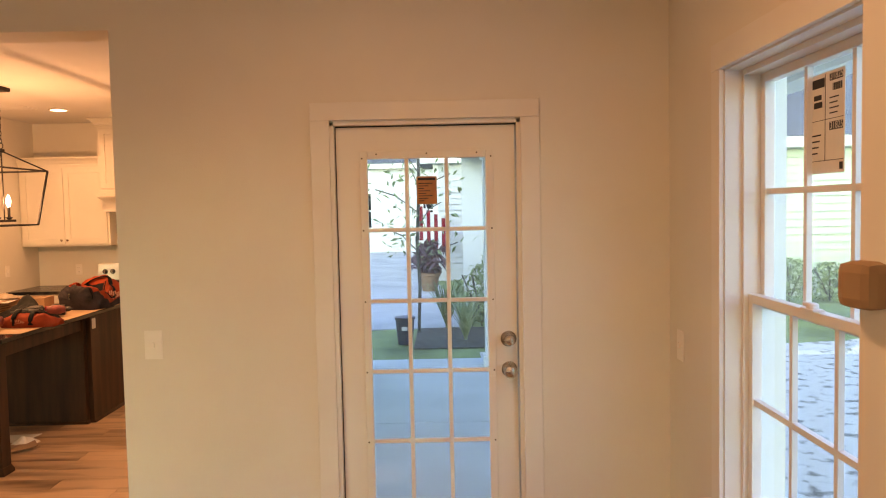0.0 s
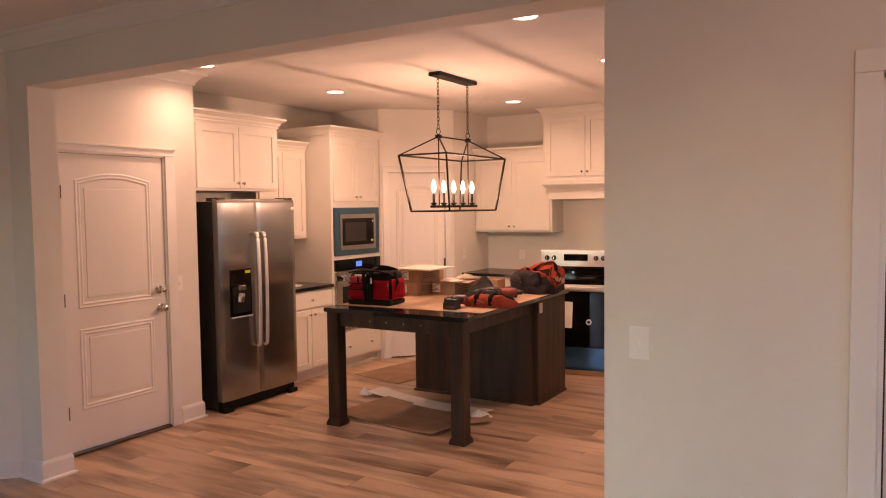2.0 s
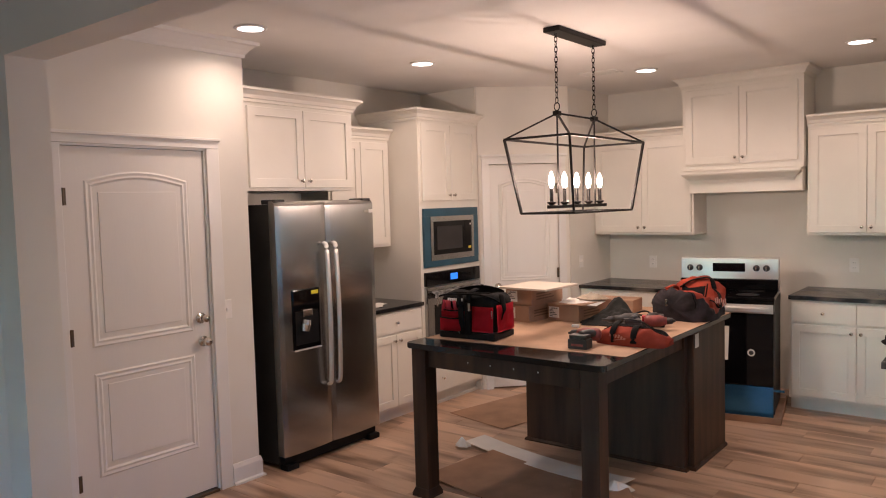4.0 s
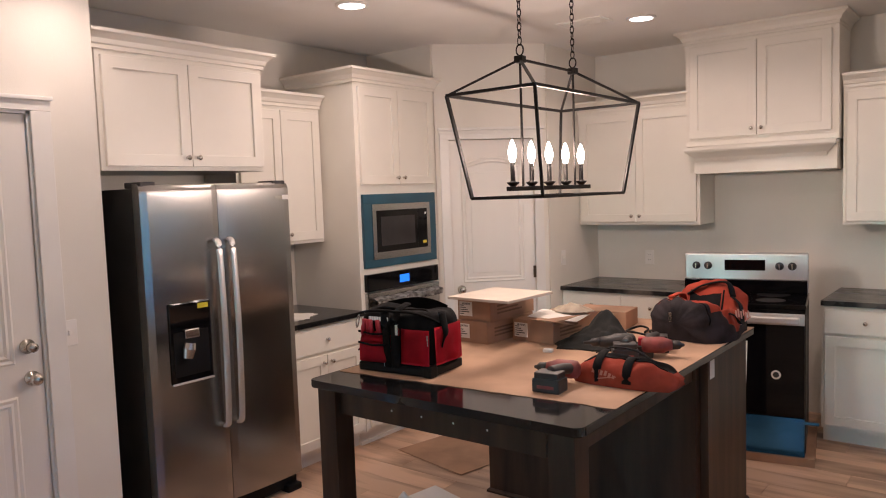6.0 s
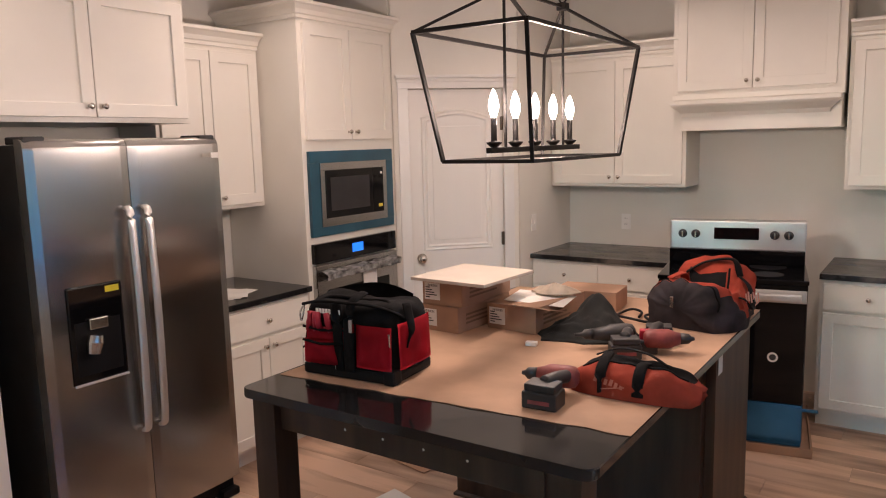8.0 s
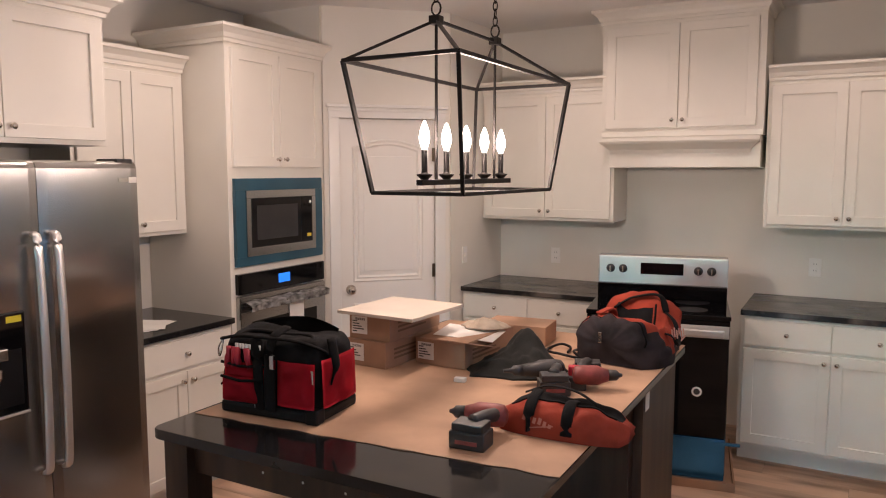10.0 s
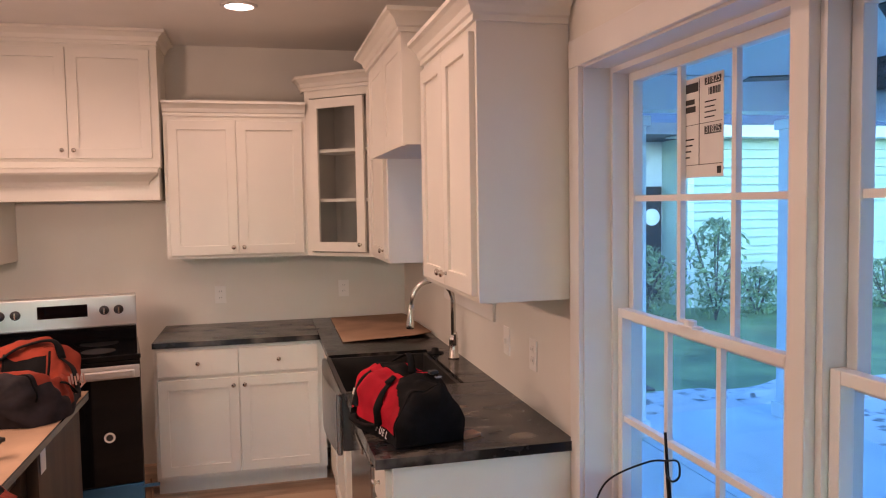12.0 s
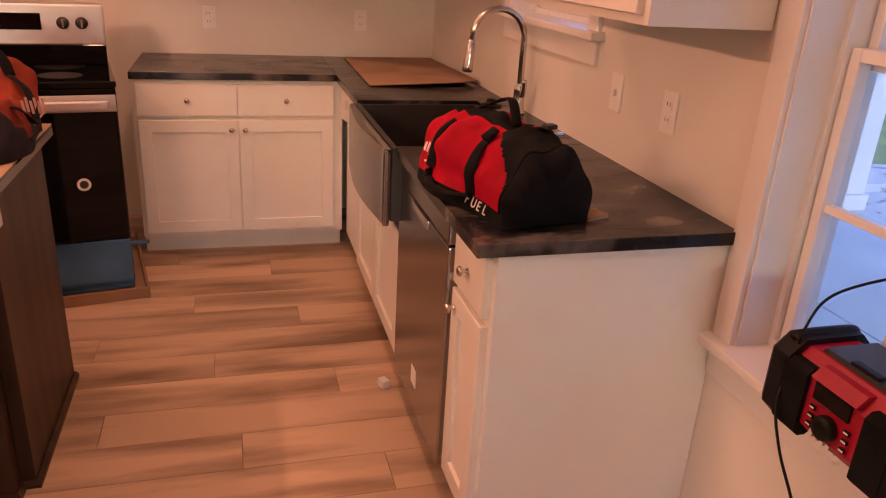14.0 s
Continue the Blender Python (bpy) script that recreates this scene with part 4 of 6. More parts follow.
fd = part("freezer_door", fridge_door(0.0, 0.4235), STEEL, fr, "brushed stainless door")
f2 = part("fridge_door", fridge_door(0.4265, 0.895), STEEL, fr, "brushed stainless door")
for dd, x in ((fd, 0.385), (f2, 0.468)):
    pts = [(x, -0.010, 0.505), (x, -0.036, 0.535), (x, -0.046, 0.75), (x, -0.05, 1.0), (x, -0.046, 1.25), (x, -0.036, 1.44), (x, -0.010, 1.47)]
    bm = bmesh.new()
    tube(bm, flow(pts), 0.018, 10, 0.6)
    part("handle", bm, PALESTEEL, dd, "long curved satin handle", True)
dp = part("dispenser", bx(0.098, -0.006, 0.775, 0.335, 0.03, 1.175, bev=0.008), BLACKGL, fd, "black ice and water dispenser")
bm = bmesh.new()
box(bm, 0.175, -0.02, 0.995, 0.255, -0.008, 1.04, bev=0.004), lathe(bm, [(0.03, 0), (0.034, -0.03), (0.026, -0.075)], 18, pose(0.19, -0.03, 0.975, 0, 12))
part("spout", bm, CHROME, dp)
part("recess", bx(0.118, -0.0075, 0.81, 0.315, -0.0055, 1.03), BLACKPL, dp)
part("tray", bx(0.10, -0.016, 0.772, 0.333, -0.004, 0.782, bev=0.003), PALESTEEL, dp)
part("yellow_tag", bx(0.26, -0.0075, 1.135, 0.32, -0.006, 1.16), mat("tag_yellow", (0.7, 0.6, 0.02), 0.6), dp)
part("badge", bx(0.79, -0.0, 1.665, 0.84, 0.008, 1.68), CHROME, f2)
part("badge", bx(0.845, 0.004, 1.66, 0.885, 0.011, 1.685), WHITEP, f2)
part("toe_grille", bx(0.02, 0.04, 0.015, 0.875, 0.09, 0.092, bev=0.004), BLACKPL, fr)
for x in (0.06, 0.83):
    part("foot", bx(x - 0.05, 0.0, 0.0, x + 0.05, 0.08, 0.04, bev=0.01), BLACKPL, fr)
for x in (0.05, 0.84):
    part("hinge_cover", bx(x - 0.04, 0.02, 1.736, x + 0.04, 0.16, 1.765, bev=0.006), GREYPL, fr)

# range, still on its cardboard tray and not pushed in
rg = thing("range", "stainless electric range with black glass and blue film", "range", pose(-2.345, 9.238, 0.03, 0, 0, 10))
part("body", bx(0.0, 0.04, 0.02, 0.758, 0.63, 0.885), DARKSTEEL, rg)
part("cooktop", bx(-0.004, 0.0, 0.885, 0.762, 0.56, 0.91, bev=0.006), BLACKGL, rg, "black glass cooktop")
for x, y, r in ((0.2, 0.17, 0.10), (0.56, 0.17, 0.085), (0.2, 0.42, 0.075), (0.56, 0.42, 0.10)):
    part("burner_ring", lathe(bmesh.new(), [(r, 0.9105), (r, 0.911), (r - 0.004, 0.911)], 28, pose(x, y, 0)), BLACKPL, rg)
bg = part("backguard", bx(0.0, 0.50, 0.91, 0.758, 0.62, 1.165, bev=0.008), PALESTEEL, rg, "stainless control backguard")
bm = bmesh.new()
box(bm, 0.004, 0.45, 0.912, 0.754, 0.50, 1.0, bev=0.006)
part("lower_backguard", bm, BLACKGL, bg)
part("display", bx(0.255, 0.494, 1.055, 0.505, 0.501, 1.125, bev=0.002), BLACKGL, bg)
for x in (0.075, 0.15, 0.59, 0.665):
    kb = part("control_knob", lathe(bmesh.new(), [(0.026, 0), (0.026, 0.004), (0.019, 0.008), (0.018, 0.026), (0.014, 0.03)], 18, pose(x, 0.5, 1.085, 90)), GREYPL, bg, "round control knob", True)
    part("knob_cap", bx(x - 0.004, 0.463, 1.068, x + 0.004, 0.472, 1.102), CHROME, kb)
part("control_rail", bx(0.0, 0.012, 0.80, 0.758, 0.04, 0.88, bev=0.004), BLACKGL, rg)
dd = part("oven_door", bx(0.004, 0.0, 0.24, 0.754, 0.04, 0.86, bev=0.006), BLACKGL, rg, "black glass oven door")
part("door_band", bx(0.004, -0.006, 0.79, 0.754, 0.0, 0.858, bev=0.004), PALESTEEL, dd)
part("handle", bx(0.03, -0.05, 0.80, 0.728, -0.028, 0.845, bev=0.01), PALESTEEL, dd, "wide brushed steel handle")
for x in (0.05, 0.69):
    part("handle_post", bx(x, -0.03, 0.812, x + 0.02, -0.005, 0.835), STEEL, dd)
part("round_sticker", lathe(bmesh.new(), [(0.027, 0), (0.027, 0.001)], 24, pose(0.60, 0.0, 0.49, 90)), WHITEP, dd, "round white sticker")
part("sticker_ink", lathe(bmesh.new(), [(0.017, 0.0012), (0.017, 0.0018)], 20, pose(0.60, 0.0, 0.49, 90)), GREYPL, dd)
part("paper_tag", bx(0.24, -0.006, 0.44, 0.42, -0.002, 0.70, m=pose(0, 0, 0, 0, 2, 0)), WHITEP, dd, "white paper energy tag")
dw2 = part("storage_drawer", bx(0.004, 0.0, 0.005, 0.754, 0.04, 0.235, bev=0.004), BLUEFILM, rg, "storage drawer under blue film")
part("blue_tape", bx(0.70, -0.004, 0.205, 0.83, 0.0, 0.222, m=pose(0, 0, 0, 0, 0, 0)), BLUEFILM, dw2)
tr = thing("cardboard_tray", "cardboard shipping tray beneath the range", "cardboard", pose(-2.345, 9.238, 0.0, 0, 0, 10))
bm = bmesh.new()
box(bm, -0.05, -0.06, 0.002, 0.81, 0.66, 0.028), box(bm, -0.05, -0.06, 0.028, 0.81, -0.05, 0.05), box(bm, 0.80, -0.05, 0.028, 0.81, 0.66, 0.05)
part("tray", bm, CARDB, tr)

# ---- island ----
isl = thing("kitchen_island", "dark-stained wooden island with table legs and cupboard base", "island", pose(-2.95, 6.78, 0))


def isl_leg(x, y):
    bm = bmesh.new()
    box(bm, x, y, 0.05, x + 0.1, y + 0.1, 0.88, bev=0.002)
    return bm


for x, y in ((0.015, 0.02), (1.085, 0.06)):
    lg = part("leg", isl_leg(x, y), ISLWOOD, isl)
    bm = bmesh.new()
    vs = [bm.verts.new((x + 0.05 + sx * r, y + 0.05 + sy * r, z)) for z, r in ((0, 0.064), (0.018, 0.064), (0.05, 0.051)) for sx, sy in ((-1, -1), (1, -1), (1, 1), (-1, 1))]
    for a in (0, 4):
        for k in range(4):
            bm.faces.new((vs[a + k], vs[a + (k + 1) % 4], vs[a + 4 + (k + 1) % 4], vs[a + 4 + k]))
    bm.faces.new(vs[0:4][::-1]), bm.faces.new(vs[8:12])
    part("foot", bm, ISLWOOD, lg)
part("apron", bx(0.115, 0.05, 0.77, 1.085, 0.075, 0.88, bev=0.002), ISLWOOD, isl)
part("apron", bx(1.125, 0.16, 0.77, 1.155, 1.30, 0.88, bev=0.002), ISLWOOD, isl)
part("apron", bx(0.04, 0.12, 0.77, 0.065, 1.30, 0.88, bev=0.002), ISLWOOD, isl)
part("cupboard_base", bx(0.02, 1.25, 0.0, 1.17, 1.90, 0.88, bev=0.002), ISLWOOD, isl)
part("end_panel", bx(1.171, 1.30, 0.0, 1.21, 1.90, 0.88, bev=0.002), ISLWOOD, isl)
bm = bmesh.new()
sweep(bm, [(0, 0), (0.014, 0), (0.014, 0.012), (0.004, 0.022), (0, 0.022)], [(0.02, 1.90, 0), (0.02, 1.25, 0), (1.171, 1.25, 0), (1.171, 1.30, 0), (1.211, 1.30, 0), (1.211, 1.90, 0)])
part("shoe_moulding", bm, ISLWOOD, isl)
bm = bmesh.new()
out = []
W2, D2, RC = 1.255, 1.945, 0.035
for cx, cy, a0 in ((W2 - RC, RC, -90), (W2 - RC, D2 - RC, 0), (RC, D2 - RC, 90), (RC, RC, 180)):
    out += [(cx + RC * math.cos(radians(a0 + 15 * k)), cy + RC * math.sin(radians(a0 + 15 * k))) for k in range(7)]
lay = [[bm.verts.new((x + (-0.004 if z in (0.882, 0.914) else 0) * (1 if x > W2 / 2 else -1), y, z)) for x, y in out] for z in (0.882, 0.886, 0.910, 0.914)]
for a, b in zip(lay, lay[1:]):
    for k in range(len(out)):
        bm.faces.new((a[k], a[(k + 1) % len(out)], b[(k + 1) % len(out)], b[k]))
bm.faces.new(lay[0][::-1]), bm.faces.new(lay[-1])
it = thing("island_countertop", "polished black stone island countertop with dust smears", "countertop", pose(-2.955, 6.765, 0))
part("slab", bm, STONE, it)
lb = thing("paper_tag", "small blank white paper tag on the island panel", "tag", pose(-1.737, 8.10, 0.77, 0, 0, 90))
part("sheet", bx(0, -0.0012, 0, 0.062, 0, 0.085), WHITEP, lb)

# ---- lantern chandelier ----
la = thing("lantern_chandelier", "black iron open lantern chandelier with five candle bulbs", "chandelier", pose(LX, 7.795, 0))
T, B = [(-0.218, -0.505), (0.218, -0.505), (0.218, 0.505), (-0.218, 0.505)], [(-0.178, -0.395), (0.178, -0.395), (0.178, 0.395), (-0.178, 0.395)]
ZT, ZB, ZA = 2.078, 1.635, 2.232
for i in range(4):
    for a, b in (((*T[i], ZT), (*T[(i + 1) % 4], ZT)), ((*B[i], ZB), (*B[(i + 1) % 4], ZB)), ((*T[i], ZT), (*B[i], ZB))):
        part("cage_bar", bar(bmesh.new(), a, b, 0.013), IRON, la)
AP = (-0.255, 0.23)
for y, ends in ((AP[0], (T[0], T[1])), (AP[1], (T[2], T[3]))):
    for q in ends:
        part("roof_bar", bar(bmesh.new(), (0, y, ZA), (*q, ZT), 0.010), IRON, la)
part("ridge_bar", bar(bmesh.new(), (0, AP[0], ZA), (0, AP[1], ZA), 0.010), IRON, la)
for y in AP:
    hub = part("hub", bx(-0.02, y - 0.02, ZA - 0.015, 0.02, y + 0.02, ZA + 0.015, bev=0.004), IRON, la)
    part("loop", tube(bmesh.new(), [(0.018 * math.cos(t * math.pi / 6), y, ZA + 0.04 + 0.024 * math.sin(t * math.pi / 6)) for t in range(13)], 0.0035, 6), IRON, hub, "", True)
    bar_b = bmesh.new()
    bar(bar_b, (0, y, ZA), (0, y, 1.67), 0.008)
    part("stem", bar_b, IRON, la)
    z, k = ZA + 0.06, 0
    while z < 2.70:
        pts = [((0.009 * math.cos(t * math.pi / 5)) * (1 - k % 2), y + (0.009 * math.cos(t * math.pi / 5)) * (k % 2), z + 0.019 + 0.02 * math.sin(t * math.pi / 5)) for t in range(11)]
        part("chain_link", tube(bmesh.new(), pts, 0.0028, 5), IRON, la, "", True)
        z += 0.03
        k += 1
part("canopy", bx(-0.055, -0.31, 2.708, 0.055, 0.31, 2.739, bev=0.006), IRON, la)
part("candle_bar", bx(-0.012, -0.375, 1.662, 0.012, 0.375, 1.682, bev=0.003), IRON, la)
for by in BULBS_Y:
    y = by - 7.795
    cd = part("candle_sleeve", lathe(bmesh.new(), [(0.012, 1.682), (0.026, 1.695), (0.028, 1.70), (0.012, 1.703), (0.0105, 1.71), (0.0105, 1.782), (0.008, 1.785)], 14, pose(0, y, 0)), IRON, la, "", True)
    b = part("bulb", lathe(bmesh.new(), [(0.008, 1.785), (0.017, 1.812), (0.0185, 1.827), (0.014, 1.853), (0.006, 1.875), (0.002, 1.883)], 14, pose(0, y, 0)), BULBG, cd, "lit flame-shaped bulb", True)
    b.visible_shadow = False

# recessed lights, the living room ones added out of view, and vent
for cx, cy in CAN_SPOTS + LIVING_FILL_SPOTS:
    e = thing("recessed_light", "lit round recessed ceiling light with white trim", "ceiling light", pose(cx, cy, H), group="recessed ceiling lights")
    bm = bmesh.new()
    lathe(bm, [(0.095, 0.0), (0.095, -0.006), (0.075, -0.01), (0.074, -0.002)], 28)
    part("trim_ring", bm, TRIM, e, "", True)
    part("lens", lathe(bmesh.new(), [(0.073, -0.003), (0.073, -0.007)], 28), CANG, e)
e = thing("ceiling_vent", "white metal ceiling air vent", "vent", pose(-2.89, 9.2, H))
bm = bmesh.new()
box(bm, -0.16, -0.09, -0.008, 0.16, -0.07, 0), box(bm, -0.16, 0.07, -0.008, 0.16, 0.09, 0), box(bm, -0.16, -0.07, -0.008, -0.14, 0.07, 0), box(bm, 0.14, -0.07, -0.008, 0.16, 0.07, 0)
part("frame", bm, TRIM, e)
for k in range(8):
    part("slat", bx(-0.14, -0.065 + k * 0.017, -0.007, 0.14, -0.056 + k * 0.017, -0.003), TRIM, e)


# ---- loose things ----
def soft_shape(L, W, Hh, n=3.2, cuts=9, wob=0.012, freq=9.0, seed=0, sag=0.0, taper=0.0):
    """A stuffed bag: a rounded block with a flat bottom, wrinkles and a narrower top. Base centre at the origin."""
    bm = bmesh.new()
    bmesh.ops.create_cube(bm, size=2.0)
    bmesh.ops.subdivide_edges(bm, edges=bm.edges[:], cuts=cuts, use_grid_fill=True)
    off = Vector((seed * 7.3, seed * 3.1, seed * 1.7))
    for v in bm.verts:
        p = v.co.copy()
        k = (abs(p.x) ** n + abs(p.y) ** n + abs(p.z) ** n) ** (1 / n)
        p /= k
        q = Vector((p.x * L / 2, p.y * W / 2, (p.z + 1) * Hh / 2))
        t = (p.z + 1) / 2
        q.x *= 1 - taper * t * 0.5
        q.y *= 1 - taper * t
        q.z -= sag * t * (1 - abs(p.x)) * Hh
        w = noise.noise(q * freq + off) * wob + noise.noise(q * freq * 2.7 + off) * wob * 0.5
        q += p.normalized() * w * min(1, t * 4)
        q.z = max(q.z, 0.001)
        v.co = q
    return bm


def loft_bag(parent, length, size, regions, nt=44, na=40, n=2.6, wob=0.010, freq=10.0, seed=0.0, dip=None):
    """A stuffed cloth bag: dome sections along +y. size(t): width, height and sideways shift. regions: (name, material, label, test(t, a)),
    with a running from 0 at one bottom edge over the top to 1 at the other."""
    def point(t, a):
        w, h, sx = size(t)
        th = math.pi * (1 - a)
        c, q = math.cos(th), math.sin(th)
        x = w / 2 * math.copysign(abs(c) ** (2 / n), c) + sx
        z = h * max(0, q) ** (2 / n)
        y = length * t
        p = Vector((x, y, z))
        k = noise.noise(p * freq + Vector((seed, 0, 0))) + 0.6 * noise.noise(p * freq * 2.3 + Vector((0, seed, 0)))
        p += Vector((c * 0.8, 0, q)) * k * wob * min(1, 3 * q + 0.1)
        if dip:
            p.z -= dip(t, a)
        p.z = max(0.0015, p.z)
        return p
    grid = {(i, j): point(i / nt, j / na) for i in range(nt + 1) for j in range(na + 1)}
    made = set()
    for name, material, label, test in regions:
        bm, vm = bmesh.new(), {}

        def vert(k, co):
            if k not in vm:
                vm[k] = bm.verts.new(co)
            return vm[k]
        for i in range(nt):
            for j in range(na):
                if (i, j) not in made and (test is None or test((i + 0.5) / nt, (j + 0.5) / na)):
                    made.add((i, j))
                    bm.faces.new([vert(k, grid[k]) for k in ((i, j), (i + 1, j), (i + 1, j + 1), (i, j + 1))])
        for i, end in ((0, 0.0), (nt, 1.0)):
            if ("cap", i) not in made and (test is None or test(end, 0.5)):
                made.add(("cap", i))
                w, h, sx = size(end)
                out = -0.018 if i == 0 else 0.018
                mid = Vector((sx, length * end + out, h * 0.42))
                inner = [vert(("in", i, j), grid[i, j].lerp(mid, 0.35) + Vector((0, out * 0.8 + 0.006 * noise.noise(grid[i, j] * 30), 0))) for j in range(na + 1)]
                c = vert(("c", i), mid)
                for j in range(na):
                    bm.faces.new((vert((i, j), grid[i, j]), vert((i, j + 1), grid[i, j + 1]), inner[j + 1], inner[j]))
                    bm.faces.new((inner[j], inner[j + 1], c))
                bm.faces.new((vert((i, 0), grid[i, 0]), inner[0], c, inner[na], vert((i, na), grid[i, na])))
        if bm.faces:
            part(name, bm, material, parent, label, True)
        else:
            bm.free()
    bm = bmesh.new()
    a = [bm.verts.new((grid[i, 0].x, grid[i, 0].y, 0.001)) for i in range(nt + 1)]
    b = [bm.verts.new((grid[i, na].x, grid[i, na].y, 0.001)) for i in range(nt + 1)]
    for i in range(nt):
        bm.faces.new((a[i], b[i], b[i + 1], a[i + 1]))
    part("underside", bm, BLACKC, parent)
    return grid


def seam(parent, grid, pts, r=0.003, material=None):
    """A piped seam that follows the bag's surface through the given (i, j) places."""
    return part("piping", tube(bmesh.new(), [grid[p] for p in pts], r, 6), material or BLACKC, parent, "", True)


def strap(parent, pts, w=0.016, material=None, name="strap"):
    return part(name, tube(bmesh.new(), flow(pts), w, 8, 0.3), material or BLACKC, parent, "", True)


def zag(parent, m, w, h, material, name="print_mark"):
    """A brand mark drawn as plain slanted strokes."""
    bm = bmesh.new()
    for k in range(6):
        x = -w / 2 + w * k / 6
        box(bm, x, -0.001, -h * (0.5 - 0.12 * (k % 2)), x + w * 0.1, 0, h * (0.5 - 0.2 * ((k + 1) % 2)), m=m @ pose(0, 0, 0, 0, 12, 0))
    box(bm, -w * 0.35, -0.001, -h * 0.85, w * 0.45, 0, -h * 0.7, m=m @ pose(0, 0, 0, 0, -10, 0))
    return part(name, bm, material, parent, "pale printed mark")


# island: protective paper
bm = bmesh.new()
n = 40
random.seed(8)
edge = [(-2.935 + (1.235) * i / n, 6.93 + 0.085 * i / n + 0.012 * noise.noise(Vector((i * 0.35, 2, 0)))) for i in range(n + 1)]
lo = [bm.verts.new((x, y, 0.9148)) for x, y in edge] + [bm.verts.new((-1.704, 8.70, 0.9148)), bm.verts.new((-2.935, 8.70, 0.9148))]
hi = [bm.verts.new((v.co.x, v.co.y, 0.9166 + (0.004 * max(0, noise.noise(Vector((v.co.x * 9, 1, 0)))) if i <= n else 0))) for i, v in enumerate(lo)]
for i in range(len(lo)):
    j = (i + 1) % len(lo)
    bm.faces.new((lo[i], lo[j], hi[j], hi[i]))
bm.faces.new(lo[::-1]), bm.faces.new(hi)
solid("kraft_paper_sheet", bm, KRAFT, "brown kraft paper sheet protecting the island top", "paper")
Z = 0.917
bm = bmesh.new()
for k in range(7):
    lathe(bm, [(0.0045, 0), (0.002, 0.0012)], 7, pose(-2.55 + 0.075 * k, 6.828 + 0.006 * (k % 2), 0.826, 90))
solid("paint_flecks", bm, WHITEC, "pale flecks on the island apron", "flecks")

# open-mouth tool bag
tb = thing("tool_bag", "red and black open-mouth canvas tool bag with pockets", "bag", pose(-2.70, 7.125, Z, 0, 0, 5))
TBN, TBL, TBW, TBH = 6.0, 0.40, 0.25, 0.275
part("body", soft_shape(TBL, TBW, TBH, TBN, 24, 0.014, 8, 1, sag=0.10, taper=0.10), BLACKC, tb, "black canvas body", True)


def pocket(name, material, face, u0, u1, z0, z1, puff, seed, label=""):
    """A puffed cloth pocket sewn on one face of the tool bag."""
    bm, nu, nv = bmesh.new(), 18, 12
    g = {}
    for i in range(nu + 1):
        for j in range(nv + 1):
            uu, zz = u0 + (u1 - u0) * i / nu, z0 + (z1 - z0) * j / nv
            e_ = min(1, 4 * min(i / nu, 1 - i / nu), 3 * min(j / nv + 0.12, 1.12 - j / nv))
            o = 0.004 + puff * e_ * (0.7 + 0.5 * noise.noise(Vector((uu * 16, zz * 16, seed))))
            s_ = 1 - TBTAPER * zz / TBH
            g[i, j] = bm.verts.new((uu, -TBW / 2 * s_ - o, zz) if face == "front" else (TBL / 2 * (1 - 0.5 * TBTAPER * zz / TBH) + o, uu, zz))
    for i in range(nu):
        for j in range(nv):
            bm.faces.new((g[i, j], g[i + 1, j], g[i + 1, j + 1], g[i, j + 1]))
    bmesh.ops.solidify(bm, geom=bm.faces[:], thickness=-0.004)
    return part(name, bm, material, tb, label, True)


TBTAPER = 0.10
pocket("side_pocket", REDC, "front", -0.175, 0.0, 0.045, 0.128, 0.026, 1.0, "red canvas pocket")
pocket("side_pocket", REDC, "front", -0.165, 0.0, 0.125, 0.175, 0.020, 2.0, "red canvas pocket")
pocket("side_pocket", REDC, "front", 0.045, 0.185, 0.05, 0.195, 0.024, 3.0, "red canvas pocket")
pocket("end_pocket", REDC, "end", -0.10, 0.10, 0.05, 0.205, 0.024, 4.0, "red canvas end pocket")
part("base", bx(-0.185, -0.125, 0.0, 0.19, 0.125, 0.04, bev=0.012), BLACKPL, tb, "moulded black plastic base")
part("base_foot", bx(0.15, -0.131, 0.0, 0.195, -0.08, 0.05, bev=0.008), BLACKPL, tb)
part("pocket_band", tube(bmesh.new(), [(-0.17, -0.136, 0.125), (-0.09, -0.142, 0.118), (0.0, -0.140, 0.127)], 0.005, 8), BLACKC, tb, "", True)
part("pocket_band", tube(bmesh.new(), [(-0.17, -0.132, 0.172), (-0.09, -0.137, 0.165), (0.0, -0.134, 0.172)], 0.005, 8), BLACKC, tb, "", True)
bm = bmesh.new()
for x, a in ((-0.15, 12), (-0.12, 5), (-0.10, -8), (-0.055, -14)):
    tube(bm, [(x, -0.128, 0.16), (x + 0.0006 * a, -0.132, 0.19), (x + 0.001 * a, -0.13, 0.225)], 0.011, 8)
part("tool_grips", bm, REDPL, tb, "red tool grips in the pocket", True)
strap(tb, [(0.02, -0.13, 0.03), (0.025, -0.137, 0.15), (0.03, -0.125, 0.26), (0.04, -0.06, 0.29)], 0.022)
strap(tb, [(-0.02, -0.13, 0.03), (-0.02, -0.137, 0.15), (-0.03, -0.125, 0.26)], 0.02)
strap(tb, [(0.19, -0.03, 0.26), (0.215, -0.05, 0.18), (0.205, -0.06, 0.12)], 0.016)
part("handle", tube(bmesh.new(), flow([(-0.14, -0.09, 0.245), (-0.11, -0.04, 0.262), (0, -0.02, 0.255), (0.12, -0.04, 0.262), (0.15, -0.09, 0.245)]), 0.007, 10), BLACKC, tb, "", True)
bm = bmesh.new()
